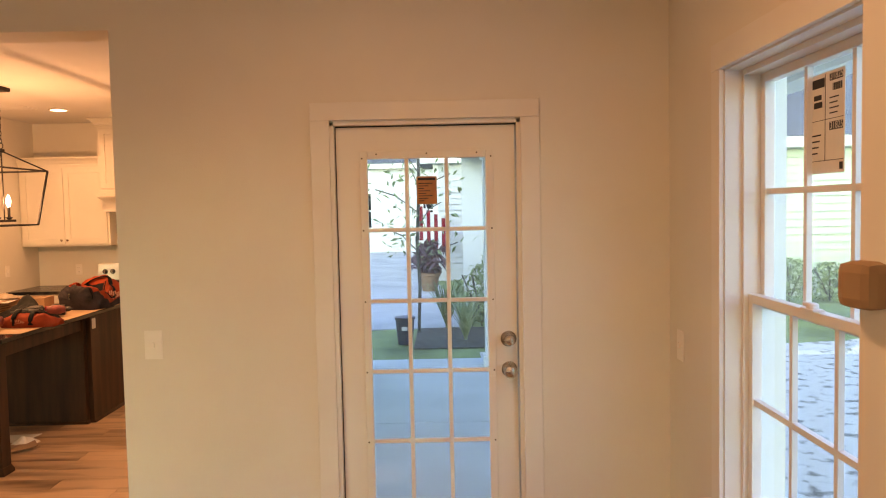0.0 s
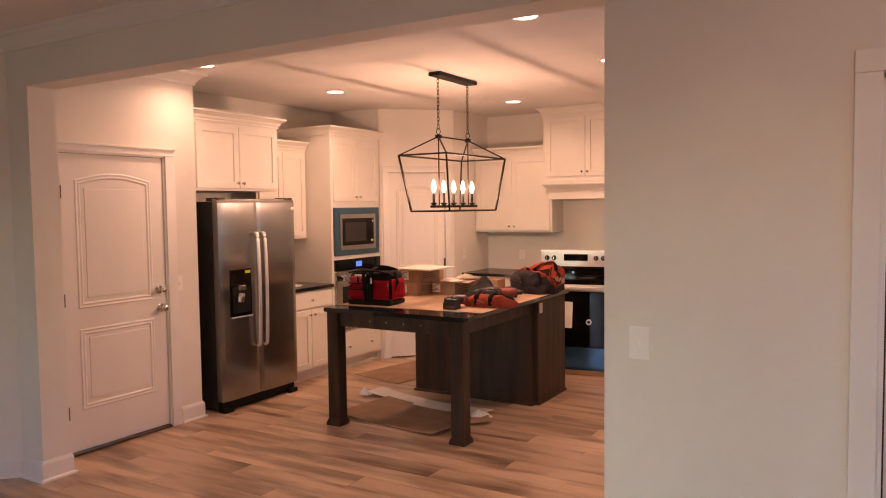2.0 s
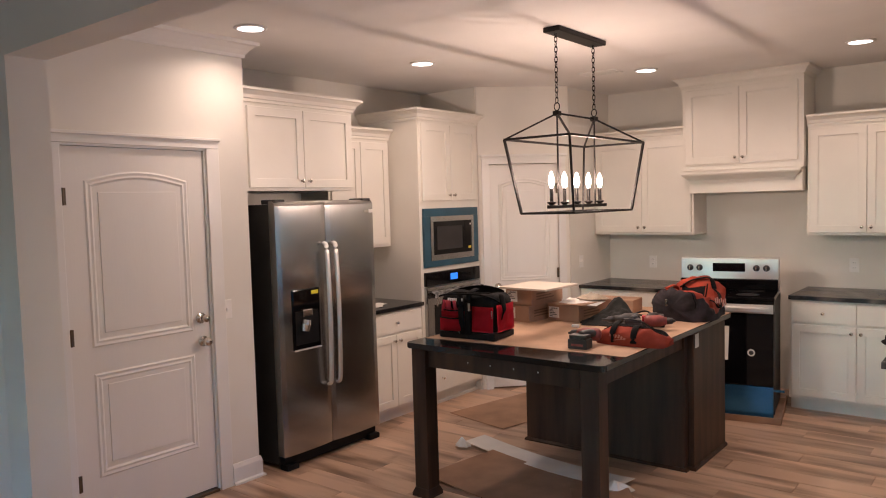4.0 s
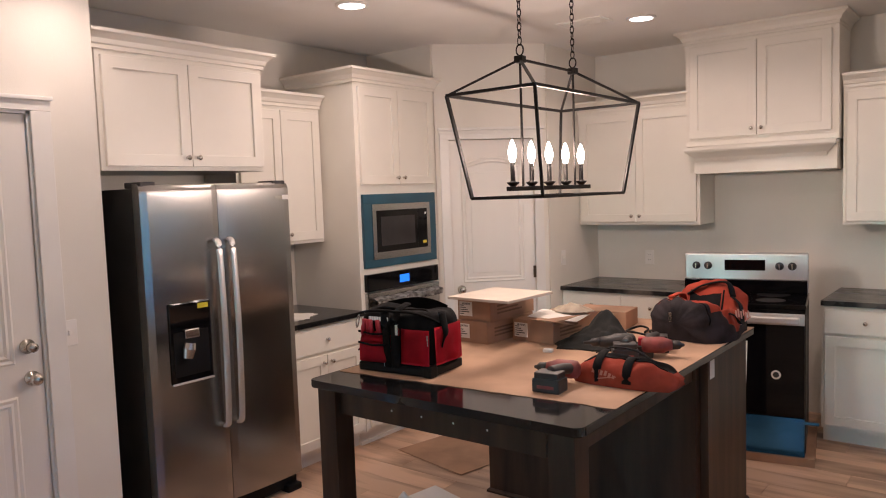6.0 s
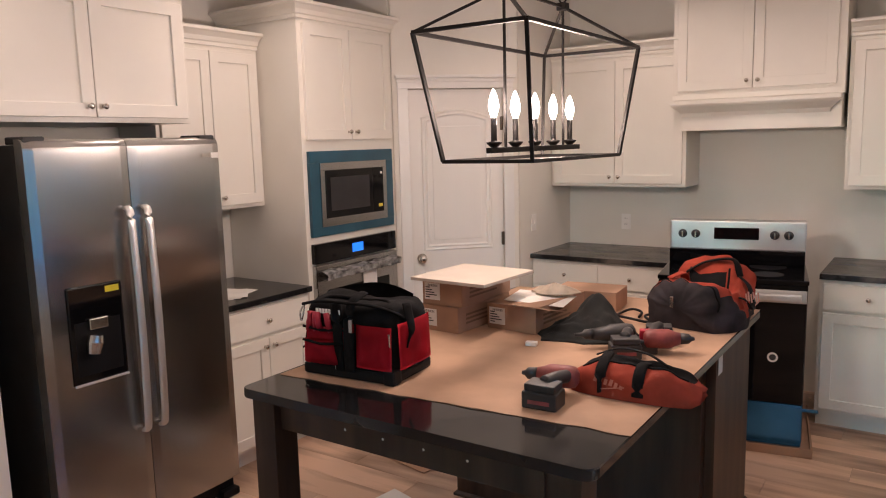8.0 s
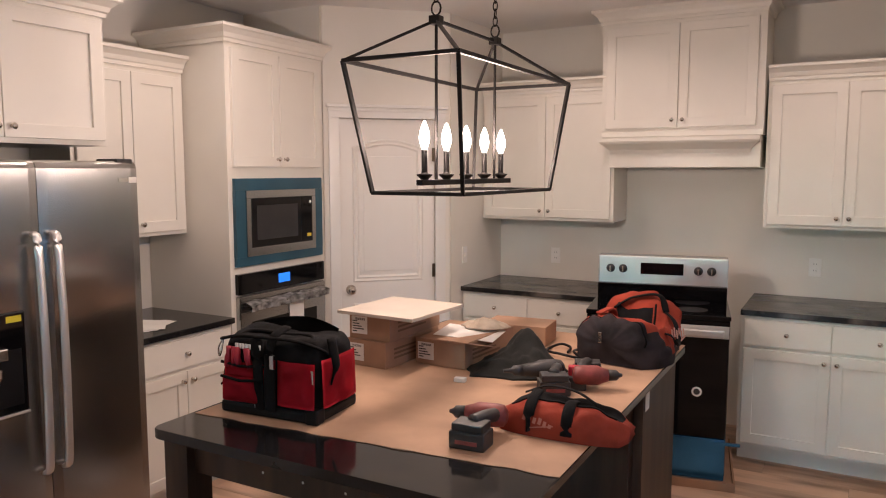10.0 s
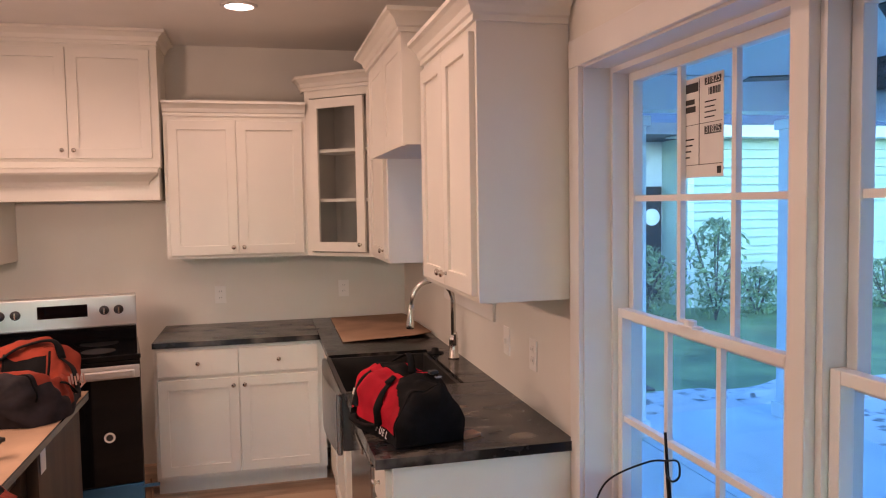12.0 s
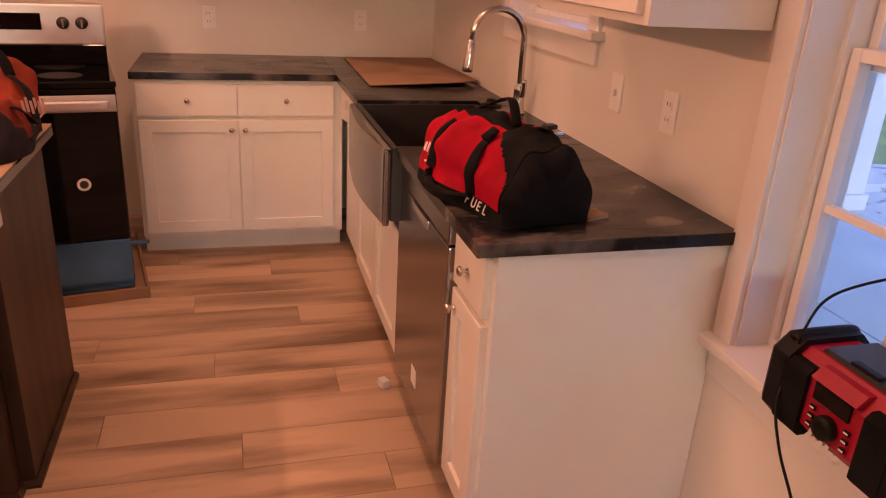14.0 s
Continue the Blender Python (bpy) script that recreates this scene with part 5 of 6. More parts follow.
wall_ = [[bm.verts.new((-0.165 + 0.32 * u / 16, 0.055 + 0.035 * math.sin(math.pi * u / 16) + 0.006 * v, (0.225 + (0.045 + 0.022 * math.sin(math.pi * u / 16)) * v / 3))) for v in range(4)] for u in range(17)]
for a_, b_ in zip(wall_, wall_[1:]):
    for v in range(3):
        bm.faces.new((a_[v], b_[v], b_[v + 1], a_[v + 1]))
bmesh.ops.solidify(bm, geom=bm.faces[:], thickness=0.007)
part("mouth_wall", bm, BLACKC, tb, "stiff black wall of the open mouth", True)
part("front_flap", tube(bmesh.new(), flow([(-0.18, -0.115, 0.245), (-0.10, -0.125, 0.262), (0.02, -0.125, 0.265), (0.11, -0.118, 0.262), (0.175, -0.08, 0.235), (0.195, -0.03, 0.20)]), 0.008, 10, 0.7), BLACKC, tb, "", True)
strap(tb, [(-0.19, -0.02, 0.24), (-0.215, -0.03, 0.16), (-0.22, -0.05, 0.09), (-0.235, -0.06, 0.07)], 0.012, name="side_strap")
part("carabiner", tube(bmesh.new(), flow([(-0.195, -0.09, 0.24), (-0.208, -0.1, 0.21), (-0.206, -0.1, 0.18), (-0.196, -0.1, 0.2), (-0.195, -0.09, 0.24)]), 0.003, 6), CHROME, tb, "", True)
part("zip_pull", bx(0.035, -0.150, 0.17, 0.05, -0.137, 0.215, bev=0.002), CHROME, tb)
part("zip_pull", bx(0.17, -0.127, 0.13, 0.182, -0.123, 0.175, bev=0.002), CHROME, tb)
bm = bmesh.new()
for k in range(8):
    box(bm, -0.115 + 0.013 * k, -0.129, 0.222, -0.106 + 0.013 * k, -0.126, 0.238)
part("print_mark", bm, WHITEC, tb, "pale block lettering bars")
part("tag", bx(-0.035, -0.131, 0.035, 0.015, -0.128, 0.05, m=pose(0, 0, 0, 0, -8, 0)), WHITEC, tb)


def carton(m, w, d, h, label="brown cardboard carton with white shipping label"):
    e = thing("carton", label, "box", m, group="cartons on the island")
    part("box", bx(0, 0, 0, w, d, h, bev=0.003), CARDB, e)
    part("flap", bx(0.001, 0.0, h, w - 0.001, d / 2 - 0.001, h + 0.003), CARDB, e)
    part("flap", bx(0.001, d / 2 + 0.001, h, w - 0.001, d, h + 0.003), CARDB, e)
    lb = part("shipping_label", bx(0.012, -0.0015, h * 0.2, 0.09, 0, h * 0.88), WHITEP, e, "white shipping label")
    bm = bmesh.new()
    for k in range(5):
        box(bm, 0.017, -0.002, h * (0.28 + 0.1 * k), 0.04 + 0.045 * ((k * 3) % 4) / 4, -0.0015, h * (0.32 + 0.1 * k))
    for k in range(10):
        box(bm, 0.03 + 0.005 * k, -0.002, h * 0.74, 0.032 + 0.005 * k + 0.001 * (k % 2), -0.0015, h * 0.83)
    part("print", bm, INK, lb)
    bm = bmesh.new()
    for k in range(3):
        box(bm, w, 0.06, h * (0.3 + 0.17 * k), w + 0.001, 0.06 + d * (0.55 - 0.08 * k), h * (0.38 + 0.17 * k))
    part("side_print", bm, mat("carton_print", (0.2, 0.12, 0.07), 0.85), e)
    return e


carton(pose(-2.875, 7.69, Z, 0, 0, -3), 0.20, 0.40, 0.105)
carton(pose(-2.865, 7.70, Z + 0.109, 0, 0, -1), 0.20, 0.40, 0.105)
carton(pose(-2.63, 7.84, Z, 0, 0, -4), 0.24, 0.42, 0.105, "open brown cardboard carton with white label")
bm = bx(-0.01, -0.06, 0, 0.36, 0.33, 0.014, bev=0.002)
solid("shelf_board", bm, mat("board_white", (0.50, 0.45, 0.39), 0.6, var=0.04), "thin cream board lying on the cartons", "board", m=pose(-2.87, 7.70, Z + 0.218, 0, 0, -3))
solid("paper_sheet", bx(0, 0, 0, 0.26, 0.2, 0.002), WHITEP, "white paper sheet on the open carton", "paper", m=pose(-2.58, 7.90, Z + 0.112, 2, 3, 8))
solid("carton_flap", bx(0, 0, 0, 0.22, 0.11, 0.003), CARDB, "loose brown cardboard flap", "cardboard", m=pose(-2.52, 7.80, Z + 0.118, -14, 0, -4))


def cloth(L, W, Hh, seed, n=26, peaks=((0, 0, 1.0),), wr=0.012):
    """A crumpled cloth lying on a surface: a closed drape with folds."""
    bm = bmesh.new()
    top, bot = {}, {}
    for i in range(n + 1):
        for j in range(n + 1):
            u, v = 2 * i / n - 1, 2 * j / n - 1
            r = max(abs(u), abs(v))
            a = math.atan2(v, u)
            k = (1 - 0.25 * abs(math.sin(2 * a)) * r) * (1 + 0.14 * noise.noise(Vector((2 * math.cos(a), 2 * math.sin(a), seed))))
            x, y = u * L / 2 * k, v * W / 2 * k
            h = sum(p * math.exp(-(((u - px) / 0.42) ** 2 + ((v - py) / 0.5) ** 2)) for px, py, p in peaks) * Hh
            h += wr * (1 - r ** 4) * (1 + noise.noise(Vector((x * 22, y * 22, seed)))) + 0.5 * wr * noise.noise(Vector((x * 55, y * 40, seed))) * (1 - r)
            h = h * (1 - r ** 6) + 0.006
            top[i, j] = bm.verts.new((x, y, max(0.004, h)))
    for i in range(n):
        for j in range(n):
            bm.faces.new((top[i, j], top[i + 1, j], top[i + 1, j + 1], top[i, j + 1]))
    rim = [(i, 0) for i in range(n)] + [(n, j) for j in range(n)] + [(i, n) for i in range(n, 0, -1)] + [(0, j) for j in range(n, 0, -1)]
    low = {k: bm.verts.new((top[k].co.x, top[k].co.y, 0)) for k in rim}
    for a, b in zip(rim, rim[1:] + rim[:1]):
        bm.faces.new((top[a], low[a], low[b], top[b]))
    bm.faces.new([low[k] for k in rim])
    return bm


DKCLOTH = mat("dark_cloth", (0.006, 0.0068, 0.006), 0.92, var=0.3, scale=12, bump=0.4, fine=300)
solid("black_jacket", cloth(0.44, 0.34, 0.08, 3.3, 40, peaks=((0.30, 0.35, 1.0), (-0.25, -0.05, 0.4), (0.5, -0.25, 0.45), (0.1, 0.6, 0.7)), wr=0.022), DKCLOTH, "crumpled dark jacket heaped beside the cartons", "clothing", m=pose(-2.22, 7.93, Z, 0, 0, 20), soft=True)
solid("work_rag", cloth(0.22, 0.15, 0.012, 6.1, wr=0.02), mat("rag_cloth", (0.5, 0.42, 0.33), 0.9, var=0.12, scale=14, bump=0.3, fine=250), "crumpled beige rag on the open carton", "cloth", m=pose(-2.44, 8.12, Z + 0.118, 0, 0, 15), soft=True)
ca = thing("power_cable", "black power cable looped on the island", "cable")
part("cord", tube(bmesh.new(), flow([(-2.2 + 0.25 * t / 14 + 0.08 * math.cos(t * 0.9), 8.28 + 0.09 * math.sin(t * 0.9), Z + 0.008 + 0.006 * (t % 3)) for t in range(15)]), 0.006, 7), BLACKPL, ca, "", True)
solid("carton", bx(0, 0, 0, 0.3, 0.2, 0.09, bev=0.003), CARDB, "small brown cardboard carton behind the jacket", "box", m=pose(-2.55, 8.32, Z, 0, 0, 6))
solid("white_plug", bx(-0.022, -0.014, 0, 0.022, 0.014, 0.016, bev=0.003), WHITEC, "small white plastic connector on the paper", "connector", m=pose(-2.335, 7.675, Z, 0, 0, 12))


FADERED = mat("worn_red_plastic", (0.24, 0.05, 0.045), 0.55, var=0.2, scale=20, bump=0.05)


def battery_tool(name, label, m, body_len=0.15, red=True, long=False):
    """A cordless tool lying on its side, with its battery block standing at the foot."""
    e = thing(name, label, "power tool", m)
    bm = bmesh.new()
    box(bm, -0.055, -0.04, 0.0, 0.055, 0.04, 0.052, bev=0.006), box(bm, -0.048, -0.036, 0.052, 0.048, 0.036, 0.075, bev=0.005)
    part("battery", bm, GREYPL, e, "dark grey battery pack")
    part("battery_label", bx(-0.034, -0.0415, 0.016, 0.034, -0.0395, 0.028), FADERED, e, "red battery label")
    part("grip", tube(bmesh.new(), flow([(0.0, 0.01, 0.07), (0.02, 0.06, 0.072), (0.03, 0.12, 0.062)]), 0.021, 12), GREYPL, e, "", True)
    b = bmesh.new()
    lathe(b, [(0.02, 0), (0.033, 0.01), (0.036, 0.03), (0.036, 0.09), (0.028, 0.11), (0.022, body_len)], 16, pose(0.06, 0.14, 0.055, 0, -90, 8))
    part("motor_housing", b, FADERED if red else GREYPL, e, "", True)
    b = bmesh.new()
    lathe(b, [(0.021, 0), (0.019, 0.03), (0.009, 0.04), (0.006, 0.07 if long else 0.05)], 14, pose(0.06 - body_len, 0.14 - body_len * 0.14, 0.055, 0, -90, 8))
    part("chuck", b, GREYPL, e, "", True)
    return e


battery_tool("impact_driver", "red and grey cordless driver with battery pack", pose(-2.0, 7.10, Z, 0, 0, 4), 0.13)
battery_tool("cordless_drill", "grey and red cordless drill lying beside the jacket", pose(-1.97, 7.70, Z, 0, 0, 30), 0.16, False, True)
battery_tool("cordless_drill", "red cordless drill lying behind another drill", pose(-1.92, 7.93, Z, 0, 0, -160), 0.13)
pz = thing("battery_pack", "spare red-capped battery pack on the paper", "battery", pose(-1.93, 7.80, Z, 0, 0, 20))
part("case", bx(-0.045, -0.035, 0, 0.045, 0.035, 0.05, bev=0.005), GREYPL, pz)
part("red_cap", bx(-0.02, -0.018, 0.05, 0.02, 0.018, 0.085, bev=0.005), REDPL, pz, "red release cap")

# small orange pouch lying on its side
po = thing("tool_pouch", "slumped orange-red canvas tool pouch with black lining", "bag", pose(-1.99, 7.345, Z, 0, 0, -88))
g = loft_bag(po, 0.37, lambda t: (0.19 - 0.05 * abs(2 * t - 1) ** 3, 0.085 + 0.025 * math.sin(3.1 * t) - 0.03 * abs(2 * t - 1) ** 4, 0.0),
             [("lining", BLACKC, "black lining", lambda t, a: 0.30 < a < 0.60 and 0.06 < t < 0.97), ("body", ORANGEC, "orange-red canvas", None)], wob=0.012, freq=13, seed=4.0,
             dip=lambda t, a: 0.05 * max(0, 1 - ((a - 0.45) / 0.13) ** 2) * max(0, 1 - ((t - 0.6) / 0.42) ** 2))
seam(po, g, [(i, 24) for i in range(3, 43)], 0.004)
for k in (12, 26):
    strap(po, [g[k, 39] + Vector((0.004, 0, 0.004)), g[k, 32] + Vector((0.006, 0, 0.004)), g[k, 25] + Vector((0, 0, 0.01)), g[k, 20] + Vector((0, 0, 0.03))], 0.018)
strap(po, [(-0.02, 0.05, 0.10), (-0.035, 0.12, 0.125), (-0.03, 0.21, 0.12), (-0.02, 0.28, 0.09)], 0.008)
zag(po, pose(0.0905, 0.13, 0.05, 0, 0, 90) @ pose(0, 0, 0, -16), 0.10, 0.022, mat("faded_print", (0.45, 0.17, 0.12), 0.8))

# orange duffel at the island's far corner
od = thing("orange_duffel_bag", "slumped orange-red canvas tool duffel with charcoal end panel", "bag", pose(-1.915, 8.19, Z, 0, 0, -9))
g = loft_bag(od, 0.43, lambda t: (0.335 + 0.03 * math.sin(3 * t) - 0.05 * max(0, 0.12 - t) / 0.12, 0.172 + 0.030 * math.cos(6.28 * t) + 0.035 * t, 0.03 * math.sin(5 * t)),
             [("end_panel", GREYC, "charcoal canvas end panel", lambda t, a: t < 0.012 or (t < 0.07 and 0.55 < a < 0.84)),
              ("side_panel", GREYC, "charcoal canvas lower side", lambda t, a: a > 0.80 and t < 0.42 - 1.0 * (1 - a)),
              ("lining", BLACKC, "dark open mouth lining", lambda t, a: 0.40 < a < 0.58 and 0.30 < t < 0.80),
              ("base", GREYC, "charcoal base band", lambda t, a: a > 0.96), ("body", ORANGEC, "orange-red canvas body", None)],
             nt=60, na=56, wob=0.036, freq=9, seed=7.0, n=3.2, dip=lambda t, a: 0.085 * max(0, 1 - ((a - 0.50) / 0.22) ** 2) * max(0, 1 - ((t - 0.52) / 0.34) ** 2) + 0.02 * max(0, 1 - ((a - 0.8) / 0.1) ** 2) * max(0, 1 - ((t - 0.35) / 0.2) ** 2))
seam(od, g, [(2, j) for j in range(4, 52)], 0.004)
seam(od, g, [(i, 22) for i in range(16, 50)], 0.005)
seam(od, g, [(i, 33) for i in range(16, 50)], 0.005)
O_ = Vector((0.014, 0, 0.002))
strap(od, [g[22, 36] + O_, g[20, 43] + O_ * 1.6, g[24, 49] + O_ * 1.8, g[34, 50] + O_ * 1.8, g[44, 44] + O_ * 1.6, g[47, 37] + O_], 0.010, name="side_handle")
strap(od, [g[6, 22] + Vector((0, 0, 0.006)), g[14, 25] + Vector((0, 0, 0.022)), g[24, 22] + Vector((0, 0, 0.028)), g[34, 20] + Vector((0, 0, 0.012))], 0.020, ORANGEC, "mouth_flap")
strap(od, [g[46, 20] + Vector((0, 0, 0.004)), g[50, 27] + Vector((0, 0, 0.03)), g[52, 34] + Vector((0, 0, 0.022)), g[50, 40] + Vector((0.006, 0, 0.004))], 0.018, BLACKC, "mouth_strap")
part("zip_pull", bx(-0.03, -0.038, 0.095, -0.014, -0.030, 0.14, bev=0.002), CHROME, od)
zag(od, pose(0.192, 0.27, 0.11, 0, 0, 90) @ pose(0, 0, 0, -12), 0.15, 0.045, mat("worn_print", (0.55, 0.30, 0.24), 0.8))

# red duffel on the sink counter
rd = thing("red_duffel_bag", "red and black canvas duffel bag on the counter", "bag", pose(-0.462, 7.605, 0.9145, 0, 0, 10))


def red_end(t, a):
    """The black end panel, which runs back over the crest as a rounded tongue."""
    if a < 0.10:
        return t < 0.05
    if a < 0.46:
        k = (a - 0.10) / 0.36
        return t < 0.05 + 0.30 * k * k * (3 - 2 * k)
    return t < (0.36 if a < 0.70 else 0.36 - 1.4 * (a - 0.70))


g = loft_bag(rd, 0.445, lambda t: (0.235 + 0.035 * math.sin(3 * t), 0.165 + 0.05 * math.sin(2.5 * t + 0.15) - 0.06 * max(0, t - 0.75), -0.018 * t + 0.012 * math.sin(7 * t)),
             [("end_panel", BLACKC, "black canvas end panel", red_end), ("base", BLACKC, "black canvas base", lambda t, a: a < 0.045 or a > 0.955),
              ("top_panel", BLACKC, "black canvas top strip", lambda t, a: 0.46 < a < 0.60 + 0.05 * math.sin(9 * t)), ("body", REDC, "bright red canvas body", None)], nt=72, na=64, wob=0.024, freq=8.5, seed=11.0, n=2.4,
             dip=lambda t, a: 0.014 * max(0, 1 - ((t - 0.42) / 0.10) ** 2) * max(0, math.sin(math.pi * a)) + 0.010 * max(0, 1 - ((t - 0.70) / 0.07) ** 2) * max(0, math.sin(math.pi * a)))
L_ = Vector((-0.006, 0, 0.004))
strap(rd, [g[22, 3] + L_, g[24, 9] + L_, g[25, 15] + L_, g[25, 21] + L_], 0.017)
strap(rd, [g[48, 2] + L_, g[49, 8] + L_, g[50, 16] + L_, g[49, 23] + L_], 0.015)
strap(rd, [g[22, 3] + L_, g[30, 2] + Vector((-0.026, 0, 0.008)), g[40, 2] + Vector((-0.028, 0, 0.012)), g[48, 3] + L_], 0.013, name="carry_loop")
part("handle_wrap", tube(bmesh.new(), [g[25, 19] + Vector((-0.008, 0, 0.008)), g[25, 24] + Vector((-0.006, 0, 0.012))], 0.016, 10, 0.5), BLACKC, rd, "", True)
strap(rd, [g[30, 34] + Vector((0, 0, 0.006)), g[38, 35] + Vector((0.012, 0, 0.03)), g[50, 37] + Vector((0.012, 0, 0.026)), g[58, 35] + Vector((0, 0, 0.006))], 0.013)
strap(rd, [g[20, 36] + Vector((0, 0, 0.006)), g[27, 44] + Vector((0.008, 0, 0.008)), g[38, 50] + Vector((0.01, 0, 0.006))], 0.012)
seam(rd, g, [(3, j) for j in range(3, 62)], 0.0035)
seam(rd, g, [(i, 29) for i in range(24, 70)], 0.003)
seam(rd, g, [(i, 39) for i in range(28, 70)], 0.003)
part("zip_pull", bx(0.05, 0.07, 0.192, 0.075, 0.082, 0.2, bev=0.003), CHROME, rd)
part("buckle", bx(0.045, 0.10, 0.20, 0.075, 0.125, 0.212, bev=0.004), GREYPL, rd)
zag(rd, pose(-0.142, 0.33, 0.10, 0, 0, -90) @ pose(0, 0, 0, -14), 0.10, 0.03, WHITEC)
for k, ch in enumerate("FUEL"):
    cu = bpy.data.curves.new("print_letter", "FONT")
    cu.body, cu.size, cu.extrude, cu.shear = ch, 0.034, 0.0006, 0.2
    lt = new("print_letter", cu)
    lt.data.materials.append(WHITEC)
    lt.parent = rd
    lt.matrix_basis = pose(-0.1335 + 0.0012 * k, 0.155 - 0.027 * k, 0.022 - 0.001 * k, 0, 0, -90) @ pose(0, 0, 0, 78)
st = thing("slatted_shims", "small bundle of wooden shims beside the duffel", "shims", pose(-0.322, 7.655, 0.9145, 0, 0, 20))
for k in range(5):
    part("shim", bx(-0.03, -0.024 + 0.010 * k, 0, 0.035, -0.017 + 0.010 * k, 0.011), CARDB, st)
bm = bmesh.new()
vs = [(-0.53, 10.40), (-0.02, 10.44), (-0.02, 9.52), (-0.12, 9.46), (-0.545, 9.47)]
a = [bm.verts.new((x, y, 0.9165 + (0.02 if i in (2, 3) else 0.0))) for i, (x, y) in enumerate(vs)]
b = [bm.verts.new((v.co.x, v.co.y, v.co.z + 0.004)) for v in a]
for i in range(5):
    bm.faces.new((a[i], a[(i + 1) % 5], b[(i + 1) % 5], b[i]))
bm.faces.new(a[::-1]), bm.faces.new(b)
solid("cardboard_sheet", bm, CARDB, "flat brown cardboard sheet on the corner counter", "cardboard")

# jobsite radio on the window sill
def prism(bm, prof, x0, x1, grow=(1.0, 1.0), mid=(0.0, 0.095)):
    """A block along x with a many-sided (y, z) section, scaled at its two ends."""
    ends = [[bm.verts.new((x, mid[0] + (y - mid[0]) * g, mid[1] + (z - mid[1]) * g)) for y, z in prof] for x, g in ((x0, grow[0]), (x1, grow[1]))]
    n = len(prof)
    for k in range(n):
        bm.faces.new((ends[0][k], ends[0][(k + 1) % n], ends[1][(k + 1) % n], ends[1][k]))
    bm.faces.new(ends[0][::-1]), bm.faces.new(ends[1])
    return bm


def octagon(y0, y1, z0, z1, c):
    return [(y0 + c, z0), (y1 - c, z0), (y1, z0 + c), (y1, z1 - c), (y1 - c, z1), (y0 + c, z1), (y0, z1 - c), (y0, z0 + c)]


ra = thing("jobsite_radio", "red and black rugged jobsite radio with aerial", "radio", pose(-0.035, 7.015, 0.646, 0, 0, -90))
RL, RD, RH = 0.362, 0.20, 0.19
FRONT = -RD / 2
part("body", prism(bmesh.new(), octagon(FRONT + 0.008, RD / 2 - 0.008, 0.010, RH - 0.012, 0.036), -RL / 2 + 0.04, RL / 2 - 0.04), REDPL, ra, "glossy red plastic body")
for s_ in (-1, 1):
    x0, x1, x2 = s_ * (RL / 2 - 0.056), s_ * (RL / 2 - 0.014), s_ * RL / 2
    bm = bmesh.new()
    prism(bm, octagon(FRONT, RD / 2, 0, RH, 0.034), x0, x1), prism(bm, octagon(FRONT, RD / 2, 0, RH, 0.034), x1, x2, (0.9999, 0.90))
    ec = part("end_cap", bm, BLACKPL, ra, "black rubber end cap")
    part("end_face", prism(bmesh.new(), octagon(FRONT + 0.03, RD / 2 - 0.03, 0.03, RH - 0.03, 0.02), x2 - s_ * 0.002, x2 + s_ * 0.003), BLACKC, ec)
    part("red_slot", bx(min(x2, x2 + s_ * 0.005), -0.045, 0.118, max(x2, x2 + s_ * 0.005), 0.05, 0.146, bev=0.002), REDPL, ec, "red slot in the end cap")
    g0, g1 = sorted((s_ * (RL / 2 - 0.05), s_ * (RL / 2 - 0.112)))
    part("speaker_grille", prism(bmesh.new(), octagon(FRONT - 0.002, FRONT + 0.04, 0.014, RH - 0.03, 0.012), g0, g1), BLACKC, ec, "black woven speaker grille")
    for yy, zz in ((FRONT + 0.035, RH - 0.03), (RD / 2 - 0.035, RH - 0.03), (FRONT + 0.035, 0.03), (RD / 2 - 0.035, 0.03)):
        part("corner_screw", lathe(bmesh.new(), [(0.005, 0), (0.005, 0.004)], 8, pose(x2 - s_ * 0.004, yy, zz, 0, 90 * s_)), CHROME, ec)
    part("carry_handle", tube(bmesh.new(), flow([(s_ * (RL / 2 - 0.03), FRONT + 0.03, RH - 0.012), (s_ * (RL / 2 - 0.03), FRONT + 0.045, RH - 0.003), (s_ * (RL / 2 - 0.03), RD / 2 - 0.045, RH - 0.003), (s_ * (RL / 2 - 0.03), RD / 2 - 0.03, RH - 0.012)]), 0.012, 10), BLACKPL, ec, "black rubber grip bar", True)
part("display", bx(-0.052, FRONT + 0.003, 0.112, 0.036, FRONT + 0.012, 0.148, bev=0.002), BLACKGL, ra, "dark display window")
part("display_hood", prism(bmesh.new(), [(FRONT + 0.012, 0.15), (FRONT - 0.002, 0.152), (FRONT + 0.02, 0.172), (FRONT + 0.04, 0.172)], -0.062, 0.048, mid=(FRONT, 0.16)), REDPL, ra)
part("dial", lathe(bmesh.new(), [(0.024, 0), (0.024, 0.012), (0.021, 0.018), (0.012, 0.020)], 22, pose(-0.002, FRONT + 0.004, 0.078, 90)), BLACKPL, ra, "", True)
for k in range(6):
    bxx, bzz = -0.05 + 0.084 * (k % 2), 0.056 + 0.018 * (k // 2)
    bt = part("button", bx(bxx, FRONT + 0.0, bzz, bxx + 0.014, FRONT + 0.005, bzz + 0.009, bev=0.002), BLACKPL, ra)
    part("button_mark", bx(bxx + 0.002, FRONT - 0.001, bzz + 0.003, bxx + 0.012, FRONT + 0.0, bzz + 0.006), WHITEC, bt)
zag(ra, pose(0.0, FRONT + 0.007, 0.036), 0.085, 0.02, WHITEC)
bm = bmesh.new()
